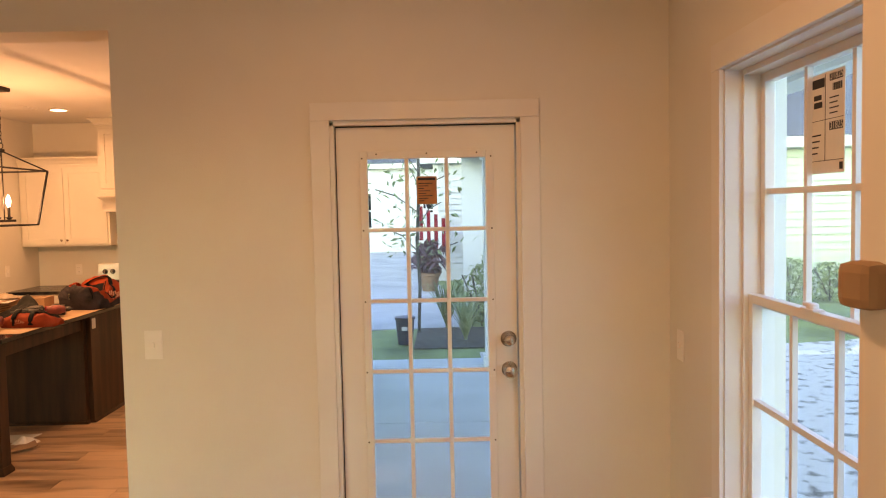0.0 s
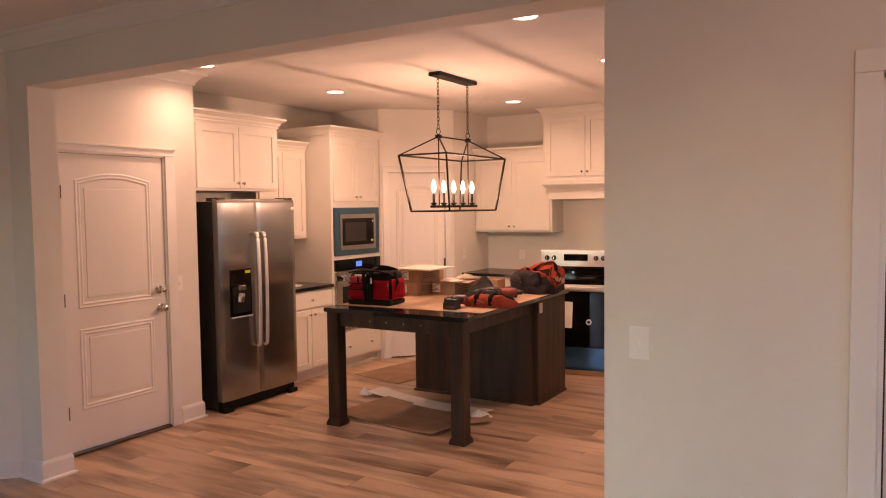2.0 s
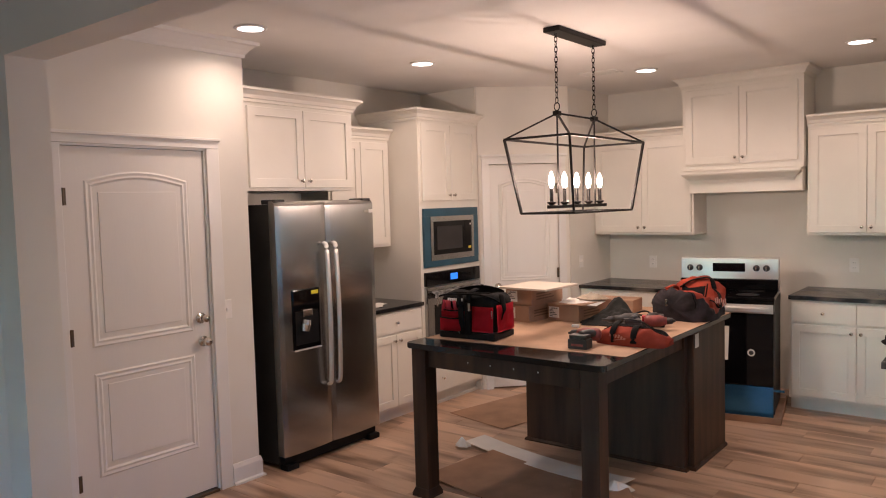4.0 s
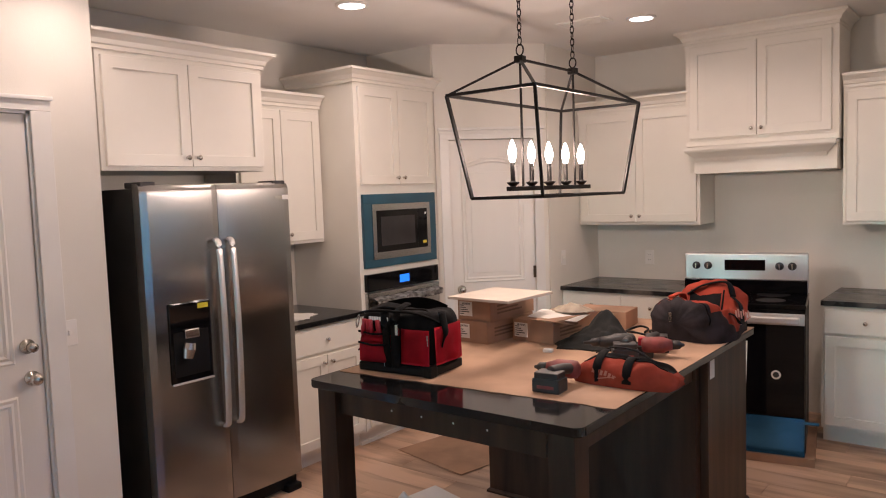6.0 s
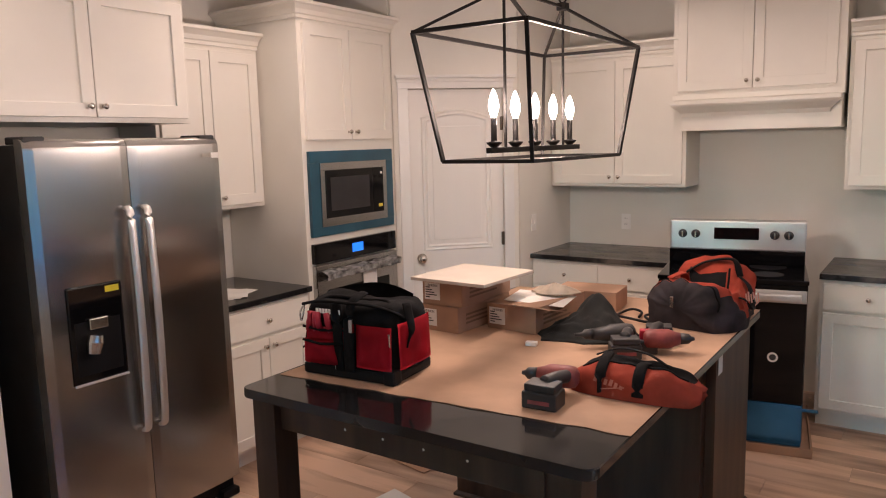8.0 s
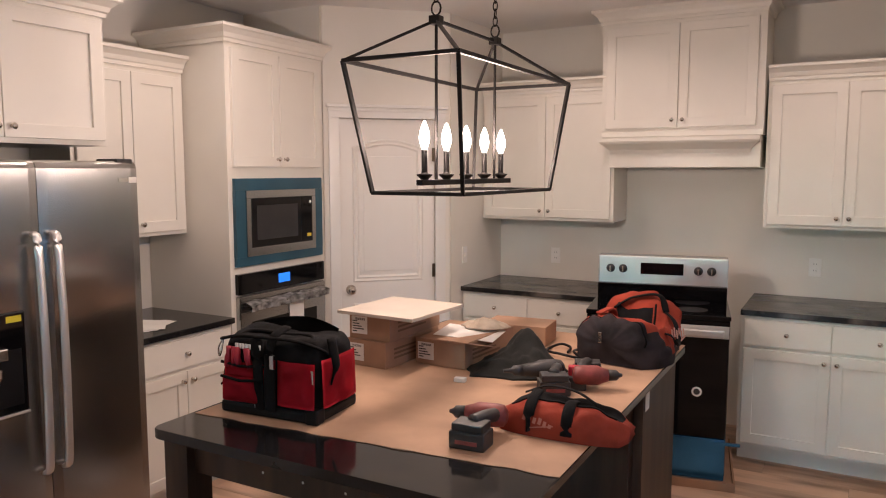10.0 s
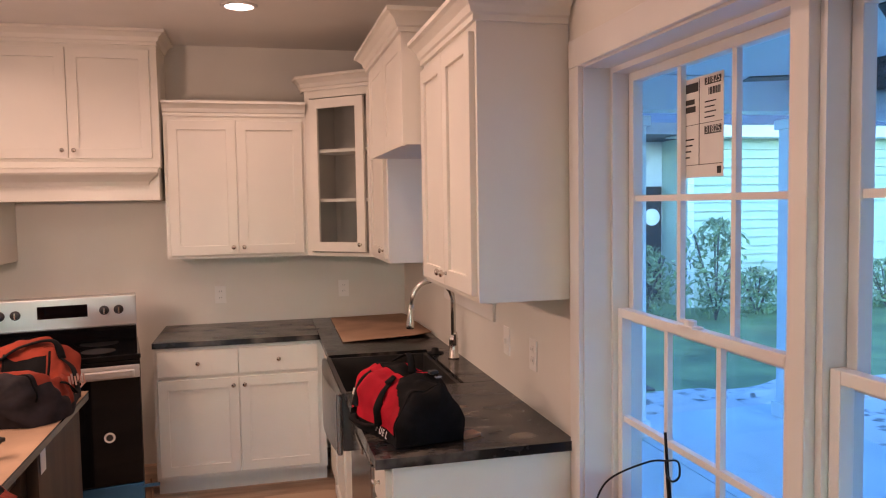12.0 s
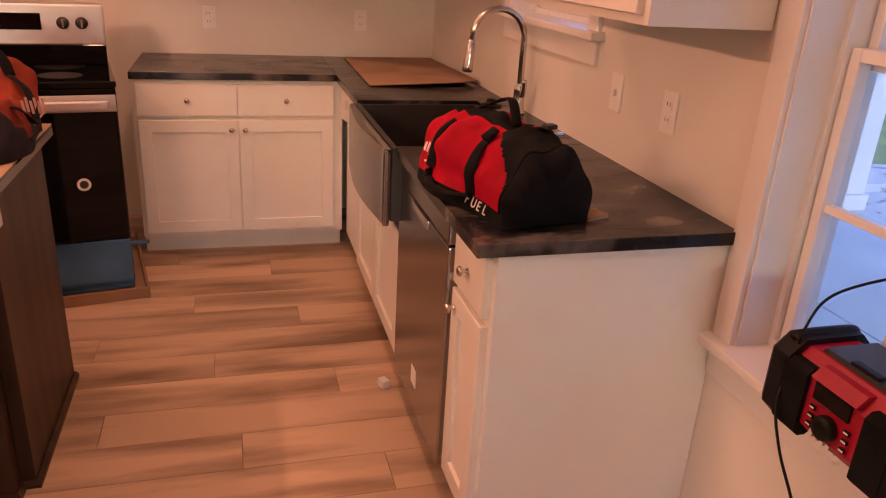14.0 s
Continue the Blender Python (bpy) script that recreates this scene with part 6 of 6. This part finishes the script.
vs = [bm.verts.new((x, y, z)) for z, k in ((RH - 0.013, 1.0), (RH - 0.002, 0.95)) for x, y in ((-0.10 * k, -0.05 * k), (0.10 * k, -0.05 * k), (0.10 * k, 0.075 * k), (-0.10 * k, 0.075 * k))]
for k in range(4):
    bm.faces.new((vs[k], vs[(k + 1) % 4], vs[4 + (k + 1) % 4], vs[4 + k]))
bm.faces.new(vs[:4][::-1]), bm.faces.new(vs[4:])
ld = part("lid", bm, GREYPL, ra, "dark grey storage lid")
part("lid_latch", bx(-0.035, -0.05, RH - 0.002, 0.03, -0.03, RH + 0.005, bev=0.003), BLACKPL, ld)
part("aerial", tube(bmesh.new(), [(-0.012, 0.085, RH - 0.03), (-0.015, 0.088, RH + 0.03), (-0.03, 0.09, RH + 0.12)], 0.0065, 8), BLACKPL, ra, "", True)
part("aerial_tip", tube(bmesh.new(), [(-0.03, 0.09, RH + 0.12), (-0.045, 0.09, RH + 0.235)], 0.0042, 8), BLACKPL, ra, "", True)
cd = [(-0.13, -0.085, 0.12), (-0.135, -0.07, RH + 0.02), (-0.13, -0.03, RH + 0.09), (-0.07, 0.05, RH + 0.15), (-0.02, 0.08, RH + 0.168), (0.05, 0.07, RH + 0.19), (0.09, 0.05, RH + 0.17), (0.06, 0.05, RH + 0.145), (0.0, 0.07, RH + 0.135), (-0.035, 0.085, RH + 0.16)]
part("aux_cord", tube(bmesh.new(), flow(cd), 0.0028, 6), BLACKPL, ra, "thin black cord looped round the aerial", True)
part("power_cord", tube(bmesh.new(), flow([(-0.13, -0.085, 0.12), (-0.115, -0.112, 0.06), (-0.06, -0.13, -0.01), (0.01, -0.13, -0.1), (0.03, -0.13, -0.2), (0.035, -0.12, -0.4), (0.05, -0.1, -0.64)]), 0.0032, 6), BLACKPL, ra, "", True)

# floor clutter under the island
random.seed(4)


def bent_sheet(L, W, bend, t=0.005, n=10):
    bm = bmesh.new()
    lo, hi = [], []
    for i in range(n + 1):
        x = -L / 2 + L * i / n
        z = bend * (2 * i / n - 1) ** 2
        lo.append([bm.verts.new((x, y, z + 0.002)) for y in (-W / 2, W / 2)])
        hi.append([bm.verts.new((x, y, z + 0.002 + t)) for y in (-W / 2, W / 2)])
    for i in range(n):
        bm.faces.new((lo[i][0], lo[i][1], lo[i + 1][1], lo[i + 1][0])), bm.faces.new((hi[i][0], hi[i + 1][0], hi[i + 1][1], hi[i][1]))
        bm.faces.new((lo[i][0], lo[i + 1][0], hi[i + 1][0], hi[i][0])), bm.faces.new((lo[i][1], hi[i][1], hi[i + 1][1], lo[i + 1][1]))
    bm.faces.new((lo[0][0], hi[0][0], hi[0][1], lo[0][1])), bm.faces.new((lo[n][0], lo[n][1], hi[n][1], hi[n][0]))
    return bm


solid("cardboard_sheet", bent_sheet(1.0, 0.62, 0.018), CARDB, "flattened cardboard sheet on the floor beneath the island", "cardboard", m=pose(-2.52, 7.28, 0, 0, 0, -8))
solid("packing_paper", bent_sheet(1.25, 0.20, 0.03, 0.003), WHITEP, "creased white packing paper on the floor", "paper", m=pose(-2.58, 7.66, 0.004, 0, 0, -9))
solid("foam_scrap", cloth(0.2, 0.12, 0.03, 2.2, 14, wr=0.02), WHITEP, "crumpled packing scrap on the floor", "packaging", m=pose(-1.99, 7.50, 0.008, 0, 0, 30), soft=False)
solid("foam_scrap", cloth(0.12, 0.08, 0.03, 8.2, 10, wr=0.02), WHITEP, "crumpled packing scrap on the floor", "packaging", m=pose(-3.2, 7.62, 0.02, 0, 0, 10), soft=False)
solid("cardboard_scrap", bent_sheet(0.34, 0.16, 0.012), CARDB, "torn cardboard strip on the floor", "cardboard", m=pose(-2.02, 7.36, 0.012, 0, 0, 35))
solid("floor_paper", bent_sheet(0.62, 1.0, 0.002, 0.003), CARDB, "brown protective paper on the floor by the oven tower", "paper", m=pose(-3.40, 8.68, 0, 0, 0, -12))
solid("plastic_scrap", cloth(0.07, 0.06, 0.015, 4.4, 8), FILM, "crumpled clear plastic scrap on the floor", "packaging", m=pose(-0.95, 7.63, 0.001))
for x, y in ((-0.62, 7.56), (-0.66, 8.42)):
    solid("white_shim", bx(-0.015, -0.02, 0, 0.015, 0.02, 0.03, bev=0.004), WHITEC, "small white plastic shim at the toe kick", "shim", m=pose(x, y, 0.001, 0, 0, 20))

# open door standing beside the walk with a paper-wrapped fitting
od2 = thing("door_leaf", "open tan-white interior door leaf standing ajar", "door", pose(1.73, 3.07, 0.01, 0, 0, -78))
part("leaf", panel_door(bmesh.new(), 0.76, 2.02, 0.035), DOORP, od2)
bm = bmesh.new()
box(bm, -0.012, -0.03, 1.545, 0.05, 0.05, 1.61, bev=0.015)
part("wrapped_fitting", bm, KRAFT, od2, "brown paper wrapped fitting")

# ---- outside ----
GRASS = mat("lawn", (0.20, 0.30, 0.10), 0.9, var=0.3, scale=1.5, bump=0.6, fine=80, tint=(0.11, 0.18, 0.06))
SAND = mat("sandy_soil", (0.56, 0.54, 0.50), 0.95, var=0.15, scale=7.0, bump=0.9, fine=40, tint=(0.15, 0.13, 0.11), pos=(0.34, 0.46))
PATHC = mat("path_concrete", (0.55, 0.54, 0.52), 0.85, var=0.1, scale=1.2, bump=0.2, fine=70)
CONC = mat("concrete", (0.53, 0.65, 0.64), 0.8, var=0.08, scale=1.2, bump=0.2, fine=70)
MULCH = mat("mulch", (0.15, 0.11, 0.08), 0.95, var=0.4, scale=14, bump=0.8, fine=60)
SIDING = mat("pale_siding", (0.52, 0.62, 0.46), 0.6, var=0.03, scale=2)
SIDEW = mat("white_siding", (0.58, 0.59, 0.58), 0.6, var=0.03, scale=2)
ROOF = mat("shingle_roof", (0.13, 0.13, 0.14), 0.85, var=0.2, scale=8, bump=0.4)
LEAF = mat("shrub_leaf", (0.20, 0.31, 0.14), 0.6, var=0.35, scale=7, tint=(0.09, 0.15, 0.06))
LEAF2 = mat("variegated_blade", (0.36, 0.46, 0.28), 0.55, var=0.3, scale=9, tint=(0.18, 0.28, 0.11))
LEAF3 = mat("purple_leaf", (0.20, 0.08, 0.10), 0.55, var=0.3, scale=9)
BARK = mat("bark", (0.13, 0.10, 0.08), 0.9, var=0.2, scale=12, bump=0.5)
GZ = -0.16
structure("ground", bx(-300, -300, GZ - 0.5, 300, 600, GZ), GRASS, "green lawn reaching the distance")
# raised patches follow each other with small steps
bm = bmesh.new()
nx, ny = 60, 30
grid = {}
for i in range(nx + 1):
    for j in range(ny + 1):
        x, y = 1.6 + 10 * i / nx, 10.86 + 0.75 * j / ny
        e_ = min(i, nx - i, j, ny - j) / 3
        grid[i, j] = bm.verts.new((x, y + 0.35 * noise.noise(Vector((x * 0.8, 0, 0))) * j / ny, GZ + 0.012 + min(1, e_) * (0.035 + 0.04 * noise.noise(Vector((x * 3, y * 3, 0))) + 0.03 * noise.noise(Vector((x * 9, y * 9, 3))))))
for i in range(nx):
    for j in range(ny):
        bm.faces.new((grid[i, j], grid[i + 1, j], grid[i + 1, j + 1], grid[i, j + 1]))
tagged(structure("sand_strip", bm, SAND, "lumpy pale sandy soil along the porch"), kind="structure")
structure("sand_yard", bx(3.33, -6, GZ - 0.1, 9.5, 10.86, GZ + 0.012), SAND, "pale sandy yard beside the house")
structure("garden_path", bx(-1.2, 13.5, GZ - 0.1, 0.6, 34, GZ + 0.014, m=pose(2.2, 0, 0, 0, 0, 5)), PATHC, "pale concrete path across the lawn")
structure("mulch_bed", bx(0.75, 11.75, GZ - 0.1, 2.7, 13.4, GZ + 0.02), MULCH, "dark mulch planting bed")
sl = thing("patio_slab", "pale concrete patio slab with joints", "patio", kind="structure")
for x0, x1 in ((0.17, 1.75), (1.76, 3.32)):
    for y0, y1 in ((5.19, 8.2), (8.21, 10.85)):
        part("slab", bx(x0, y0, GZ - 0.2, x1, y1, -0.10, bev=0.004), CONC, sl)
# porch
structure("porch_ceiling", bx(0.21, 5.19, 2.62, 3.42, 11.0, 2.75), TRIM, "white porch ceiling")
structure("porch_beam", bx(0.21, 10.33, 2.36, 3.34, 10.55, 2.615), TRIM, "white porch beam")
structure("porch_side_beam", bx(3.1, 5.19, 2.36, 3.32, 10.32, 2.615), TRIM, "white porch beam")
for x, y in ((3.21, 10.44), (1.72, 10.44), (3.21, 5.36)):
    e = thing("porch_column", "square white porch column with base and cap", "column", pose(x, y, -0.10), group="porch columns")
    part("shaft", bx(-0.1, -0.1, 0.12, 0.1, 0.1, 2.34, bev=0.006), TRIM, e)
    part("base", bx(-0.125, -0.125, 0, 0.125, 0.125, 0.12, bev=0.006), TRIM, e)
    part("cap", bx(-0.125, -0.125, 2.34, 0.125, 0.125, 2.415, bev=0.006), TRIM, e)
fa = thing("porch_fan", "black porch ceiling fan with lamp and pull chains", "ceiling fan", pose(1.9, 8.2, -0.08))
bm = bmesh.new()
lathe(bm, [(0.07, 2.70), (0.07, 2.65), (0.015, 2.55), (0.015, 2.44), (0.04, 2.42), (0.13, 2.40), (0.15, 2.34), (0.13, 2.28), (0.08, 2.26)], 24)
part("motor", bm, IRON, fa, "", True)
for k in range(5):
    part("blade", bx(0.14, -0.06, 2.33, 0.66, 0.06, 2.338, bev=0.003, m=pose(0, 0, 0, 0, 0, 72 * k + 15)), IRON, fa)
part("lamp_glass", lathe(bmesh.new(), [(0.08, 2.26), (0.13, 2.22), (0.13, 2.18), (0.09, 2.13), (0.01, 2.11)], 20), VINYL, fa, "", True)
for x in (-0.03, 0.07):
    ch = part("pull_chain", tube(bmesh.new(), [(x, -0.09, 2.27), (x, -0.09, 1.95)], 0.002, 5), IRON, fa)
    part("pull_knob", lathe(bmesh.new(), [(0.004, 1.96), (0.008, 1.94), (0.006, 1.90)], 8, pose(x, -0.09, 0)), IRON, ch)


def house(label, m, w, d, h, siding, shutters=(), wins=(), roof=1.6, board=0.15):
    """A lapped-siding house: front at y = 0, x across, with eaves, windows and a gable-less roof."""
    e = thing("neighbor_house", label, "house", m)
    part("wall", bx(0, 0.02, -0.3, w, d, h), siding, e)
    k, z = 0, 0.0
    while z < h - 0.01:
        bm = bmesh.new()
        a = [bm.verts.new(c) for c in ((0, -0.035, z), (w, -0.035, z), (w, 0.016, min(h, z + board)), (0, 0.016, min(h, z + board)), (0, 0.02, z), (w, 0.02, z))]
        bm.faces.new((a[0], a[1], a[2], a[3])), bm.faces.new((a[0], a[4], a[5], a[1]))
        part("siding_board", bm, siding, e)
        z += board
    part("fascia", bx(-0.4, -0.42, h - 0.02, w + 0.4, -0.38, h + 0.18), TRIM, e)
    part("soffit", bx(-0.4, -0.38, h - 0.02, w + 0.4, 0.0, h + 0.0), TRIM, e)
    bm = bmesh.new()
    q = [bm.verts.new(c) for c in ((-0.45, -0.45, h + 0.18), (w + 0.45, -0.45, h + 0.18), (w + 0.45, d + 0.4, h + 0.18), (-0.45, d + 0.4, h + 0.18), (d / 2, d / 2, h + roof), (w - d / 2, d / 2, h + roof))]
    bm.faces.new((q[0], q[1], q[5], q[4])), bm.faces.new((q[1], q[2], q[5])), bm.faces.new((q[2], q[3], q[4], q[5])), bm.faces.new((q[3], q[0], q[4])), bm.faces.new((q[0], q[3], q[2], q[1]))
    part("roof", bm, ROOF, e)
    for x in (0.0, w - 0.12):
        part("corner_board", bx(x, -0.03, 0, x + 0.12, 0.0, h - 0.02), TRIM, e)
    for x, z0, ww, hh in wins:
        wd = part("window", bx(x, -0.04, z0, x + ww, -0.005, z0 + hh), TRIM, e)
        for i in range(2):
            for j in range(2):
                part("pane", bx(x + 0.07 + i * (ww - 0.1) / 2, -0.046, z0 + 0.07 + j * (hh - 0.1) / 2, x + i * (ww - 0.1) / 2 + (ww - 0.1) / 2 + 0.02, -0.041, z0 + j * (hh - 0.1) / 2 + (hh - 0.1) / 2 + 0.02), BLACKGL, wd)
    for x, z0, ww, hh in shutters:
        part("shutter", bx(x, -0.05, z0, x + ww, -0.005, z0 + hh), BLACKPL, e, "black louvred shutter")
    return e


h1 = house("pale yellow-green lap-sided house with white trim", pose(6.05, 16.6, GZ, 0, 0, -2), 14, 8, 2.9, SIDING, wins=((7.0, 0.9, 1.0, 1.5),), roof=2.2)
part("entry_wall", bx(-4.5, 0.85, -0.3, -0.002, 1.0, 2.9), SIDEW, h1, "shaded grey entry wall")
part("entry_roof", bx(-4.6, -0.6, 2.9, -0.45, 1.0, 3.08), ROOF, h1)
part("entry_door", bx(-0.42, 0.80, 0.0, -0.04, 0.849, 2.1), BLACKPL, h1, "dark entry door")
part("door_trim", bx(-0.52, 0.79, 0.0, -0.42, 0.849, 2.2), TRIM, h1)
part("wreath", lathe(bmesh.new(), [(0.15, 0), (0.15, 0.03), (0.05, 0.05)], 16, pose(-0.24, 0.79, 1.55, 90)), WHITEC, h1, "pale round door ornament")
h2 = house("white lap-sided house wing with dark shutters", pose(0.95, 21.0, GZ, 0, 0, 0), 4.6, 6, 3.0, SIDEW, shutters=((3.45, 0.7, 0.42, 1.7), (1.8, 0.7, 0.42, 1.7)), wins=((2.3, 0.7, 1.05, 1.7),), roof=2.0)
house("white two-window house beyond the lawn", pose(-9, 34, GZ), 14, 9, 3.6, SIDEW, wins=((6.2, 1.0, 1.0, 1.6), (9.3, 1.0, 1.0, 1.6), (11.6, 0.3, 1.0, 2.1)), roof=3.0, board=0.25)
house("pale sided house across the side yard", pose(13, 16, GZ, 0, 0, -90), 16, 9, 3.0, SIDING, wins=((4, 0.9, 1.0, 1.5), (9, 0.9, 1.0, 1.5)), roof=2.2, board=0.2)


def leafy(bm, n, cx, cy, z0, z1, r, size, seed):
    rnd = random.Random(seed)
    for _ in range(n):
        a, u, t = rnd.uniform(0, 2 * math.pi), math.sqrt(rnd.random()), rnd.random()
        rr = r * u * math.sqrt(max(0.02, 1 - ((t - 0.42) / 0.6) ** 2)) * (0.8 + 0.75 * noise.noise(Vector((3 * math.cos(a), 3 * math.sin(a), t * 4 + seed))))
        p = Vector((cx + rr * math.cos(a), cy + rr * math.sin(a), z0 + (z1 - z0) * t))
        q = Euler((rnd.uniform(-1.2, 1.2), rnd.uniform(-1.2, 1.2), rnd.uniform(0, 6.3))).to_matrix()
        s = size * rnd.uniform(0.6, 1.3)
        vs = [bm.verts.new(p + q @ Vector(c)) for c in ((-s, 0, 0), (0, -s * 0.35, 0.1 * s), (s, 0, 0), (0, s * 0.35, 0.1 * s))]
        bm.faces.new(vs)
    return bm


def shrub(x, y, h, r, seed, leaf=None, n=1300, size=0.055):
    e = thing("shrub", "leafy green garden shrub", "shrub", pose(x, y, GZ), group="garden shrubs")
    bm = bmesh.new()
    for k in range(6):
        a = k * 1.05
        tube(bm, [(0, 0, 0), (0.25 * r * math.cos(a), 0.25 * r * math.sin(a), 0.4 * h), (0.6 * r * math.cos(a), 0.6 * r * math.sin(a), 0.85 * h)], 0.012, 5)
    part("stems", bm, BARK, e)
    part("leaves", leafy(bmesh.new(), n, 0, 0, 0.05 * h, h, r, size, seed), leaf or LEAF, e)
    return e



for k, (x, y, h, r) in enumerate(((5.75, 15.3, 1.55, 0.62), (6.7, 15.6, 0.75, 0.5), (4.75, 15.7, 1.15, 0.6), (7.5, 15.6, 0.8, 0.5), (8.3, 15.7, 0.7, 0.5), (9.2, 15.6, 0.8, 0.55), (10.3, 15.6, 0.75, 0.5), (1.75, 13.6, 0.95, 0.5), (2.45, 13.2, 0.8, 0.5), (2.3, 14.8, 1.3, 0.6), (3.1, 16.4, 1.5, 0.7), (11.8, 15.8, 0.85, 0.6))):
    shrub(x, y, h, r, k + 1, None, 700 if h > 1 else 520, 0.075 if h > 1 else 0.06)


def blades(x, y, h, n, seed, mt, label, name="ornamental_grass"):
    e = thing(name, label, "plant", pose(x, y, GZ + 0.02))
    rnd = random.Random(seed)
    bm = bmesh.new()
    for _ in range(n):
        a, l, w = rnd.uniform(0, 6.28), h * rnd.uniform(0.6, 1.15), 0.018 * rnd.uniform(0.7, 1.4)
        d, s = Vector((math.cos(a), math.sin(a), 0)), Vector((-math.sin(a), math.cos(a), 0))
        k = rnd.uniform(0.25, 0.8)
        pts = [(0, 0.0), (0.45, 0.25 * k), (0.8, 0.6 * k), (0.85 - 0.25 * k, 1.0 * k)]
        prev = None
        for i, (z, o) in enumerate(pts):
            ww = w * (1 - i / 3.2)
            c = d * o * l + Vector((0, 0, z * l))
            cur = (bm.verts.new(c - s * ww), bm.verts.new(c + s * ww))
            if prev:
                bm.faces.new((prev[0], prev[1], cur[1], cur[0]))
            prev = cur
    part("leaves", bm, mt, e)
    return e


blades(1.45, 12.3, 0.75, 90, 1, LEAF2, "clump of pale strap-leaved grass")
blades(2.05, 12.0, 0.6, 80, 2, LEAF2, "clump of pale strap-leaved grass")
blades(1.2, 13.4, 0.8, 80, 3, LEAF, "clump of dark green grass")
pt = thing("potted_plant", "terracotta pot with purple-leaved plant", "plant", pose(0.85, 18.6, GZ))
part("pot", lathe(bmesh.new(), [(0.16, 0), (0.22, 0.35), (0.25, 0.36), (0.25, 0.42), (0.2, 0.42)], 18), mat("terracotta", (0.42, 0.16, 0.09), 0.8), pt)
bm = bmesh.new()
leafy(bm, 220, 0, 0, 0.4, 1.1, 0.45, 0.14, 9)
part("leaves", bm, LEAF3, pt)
pl = thing("garden_bucket", "dark blue plastic bucket with white label", "bucket", pose(0.62, 12.1, GZ + 0.02))
part("pail", lathe(bmesh.new(), [(0.10, 0), (0.13, 0.34), (0.14, 0.34), (0.14, 0.37), (0.12, 0.37)], 18), mat("navy_plastic", (0.02, 0.03, 0.06), 0.5), pl)
part("label", bx(-0.04, -0.13, 0.2, 0.04, -0.122, 0.25), WHITEP, pl)
tr = thing("young_tree", "slender young tree with sparse leaves", "tree", pose(0.78, 13.0, GZ))
bm = bmesh.new()
tube(bm, [(0, 0, 0), (0.03, 0, 0.7), (0.0, 0.02, 1.4), (0.05, 0, 2.2), (0.04, 0, 2.9)], 0.025, 7)
for k in range(9):
    a, z = k * 2.4, 1.0 + 0.2 * k
    tube(bm, [(0.03, 0, z), (0.3 * math.cos(a), 0.3 * math.sin(a), z + 0.25), (0.6 * math.cos(a), 0.6 * math.sin(a), z + 0.35)], 0.009, 5)
part("trunk", bm, BARK, tr)
part("crown", leafy(bmesh.new(), 260, 0.03, 0, 1.1, 3.2, 0.95, 0.06, 21), LEAF, tr)
fg = thing("house_flag", "red and white striped flag on a short pole", "flag", pose(0.9, 20.6, 1.15))
part("pole", tube(bmesh.new(), [(0, 0.3, 0), (-0.15, -0.5, 0.7)], 0.015, 6), TRIM, fg)
for k in range(7):
    part("stripe", bx(-0.30 + 0.09 * k, -0.46, 0.62 - 0.85 - 0.05 * k, -0.21 + 0.09 * k, -0.45, 0.60 - 0.05 * k), REDC if k % 2 == 0 else WHITEC, fg)

# ---- floor: planks last ----
bm = bx(-6.66, -1.66, -0.1, 2.2, 5.12, -0.004)
box(bm, -6.66, 5.12, -0.1, 0.1, 10.6, -0.004)
fl = structure("floor", bm, SUBFLOOR, "vinyl plank floor in warm light brown")
random.seed(3)
PW, PL = 0.182, 1.22
pk = {}


def plank_mesh(length):
    k = round(length, 2)
    if k not in pk:
        pk[k] = mesh_from(bx(0.0008, 0.0008, -0.006, length - 0.0008, PW - 0.0008, 0.0, bev=0.0012), "plank", PLANK)
    return pk[k]


y, row = 2.4, 0
while y < 10.44:
    x = -4.7 - (row * 0.437 % PL)
    end = 2.06 if y < 4.9 else (0.0 if y > 5.1 else 0.6)
    while x < end - 0.05:
        length = min(PL, end - x)
        if not (y < 5.0 and x + PL < -4.6):
            p = new("plank", plank_mesh(length))
            p.parent, p.location = fl, (x, y, 0.0)
        x += PL
    y += PW
    row += 1
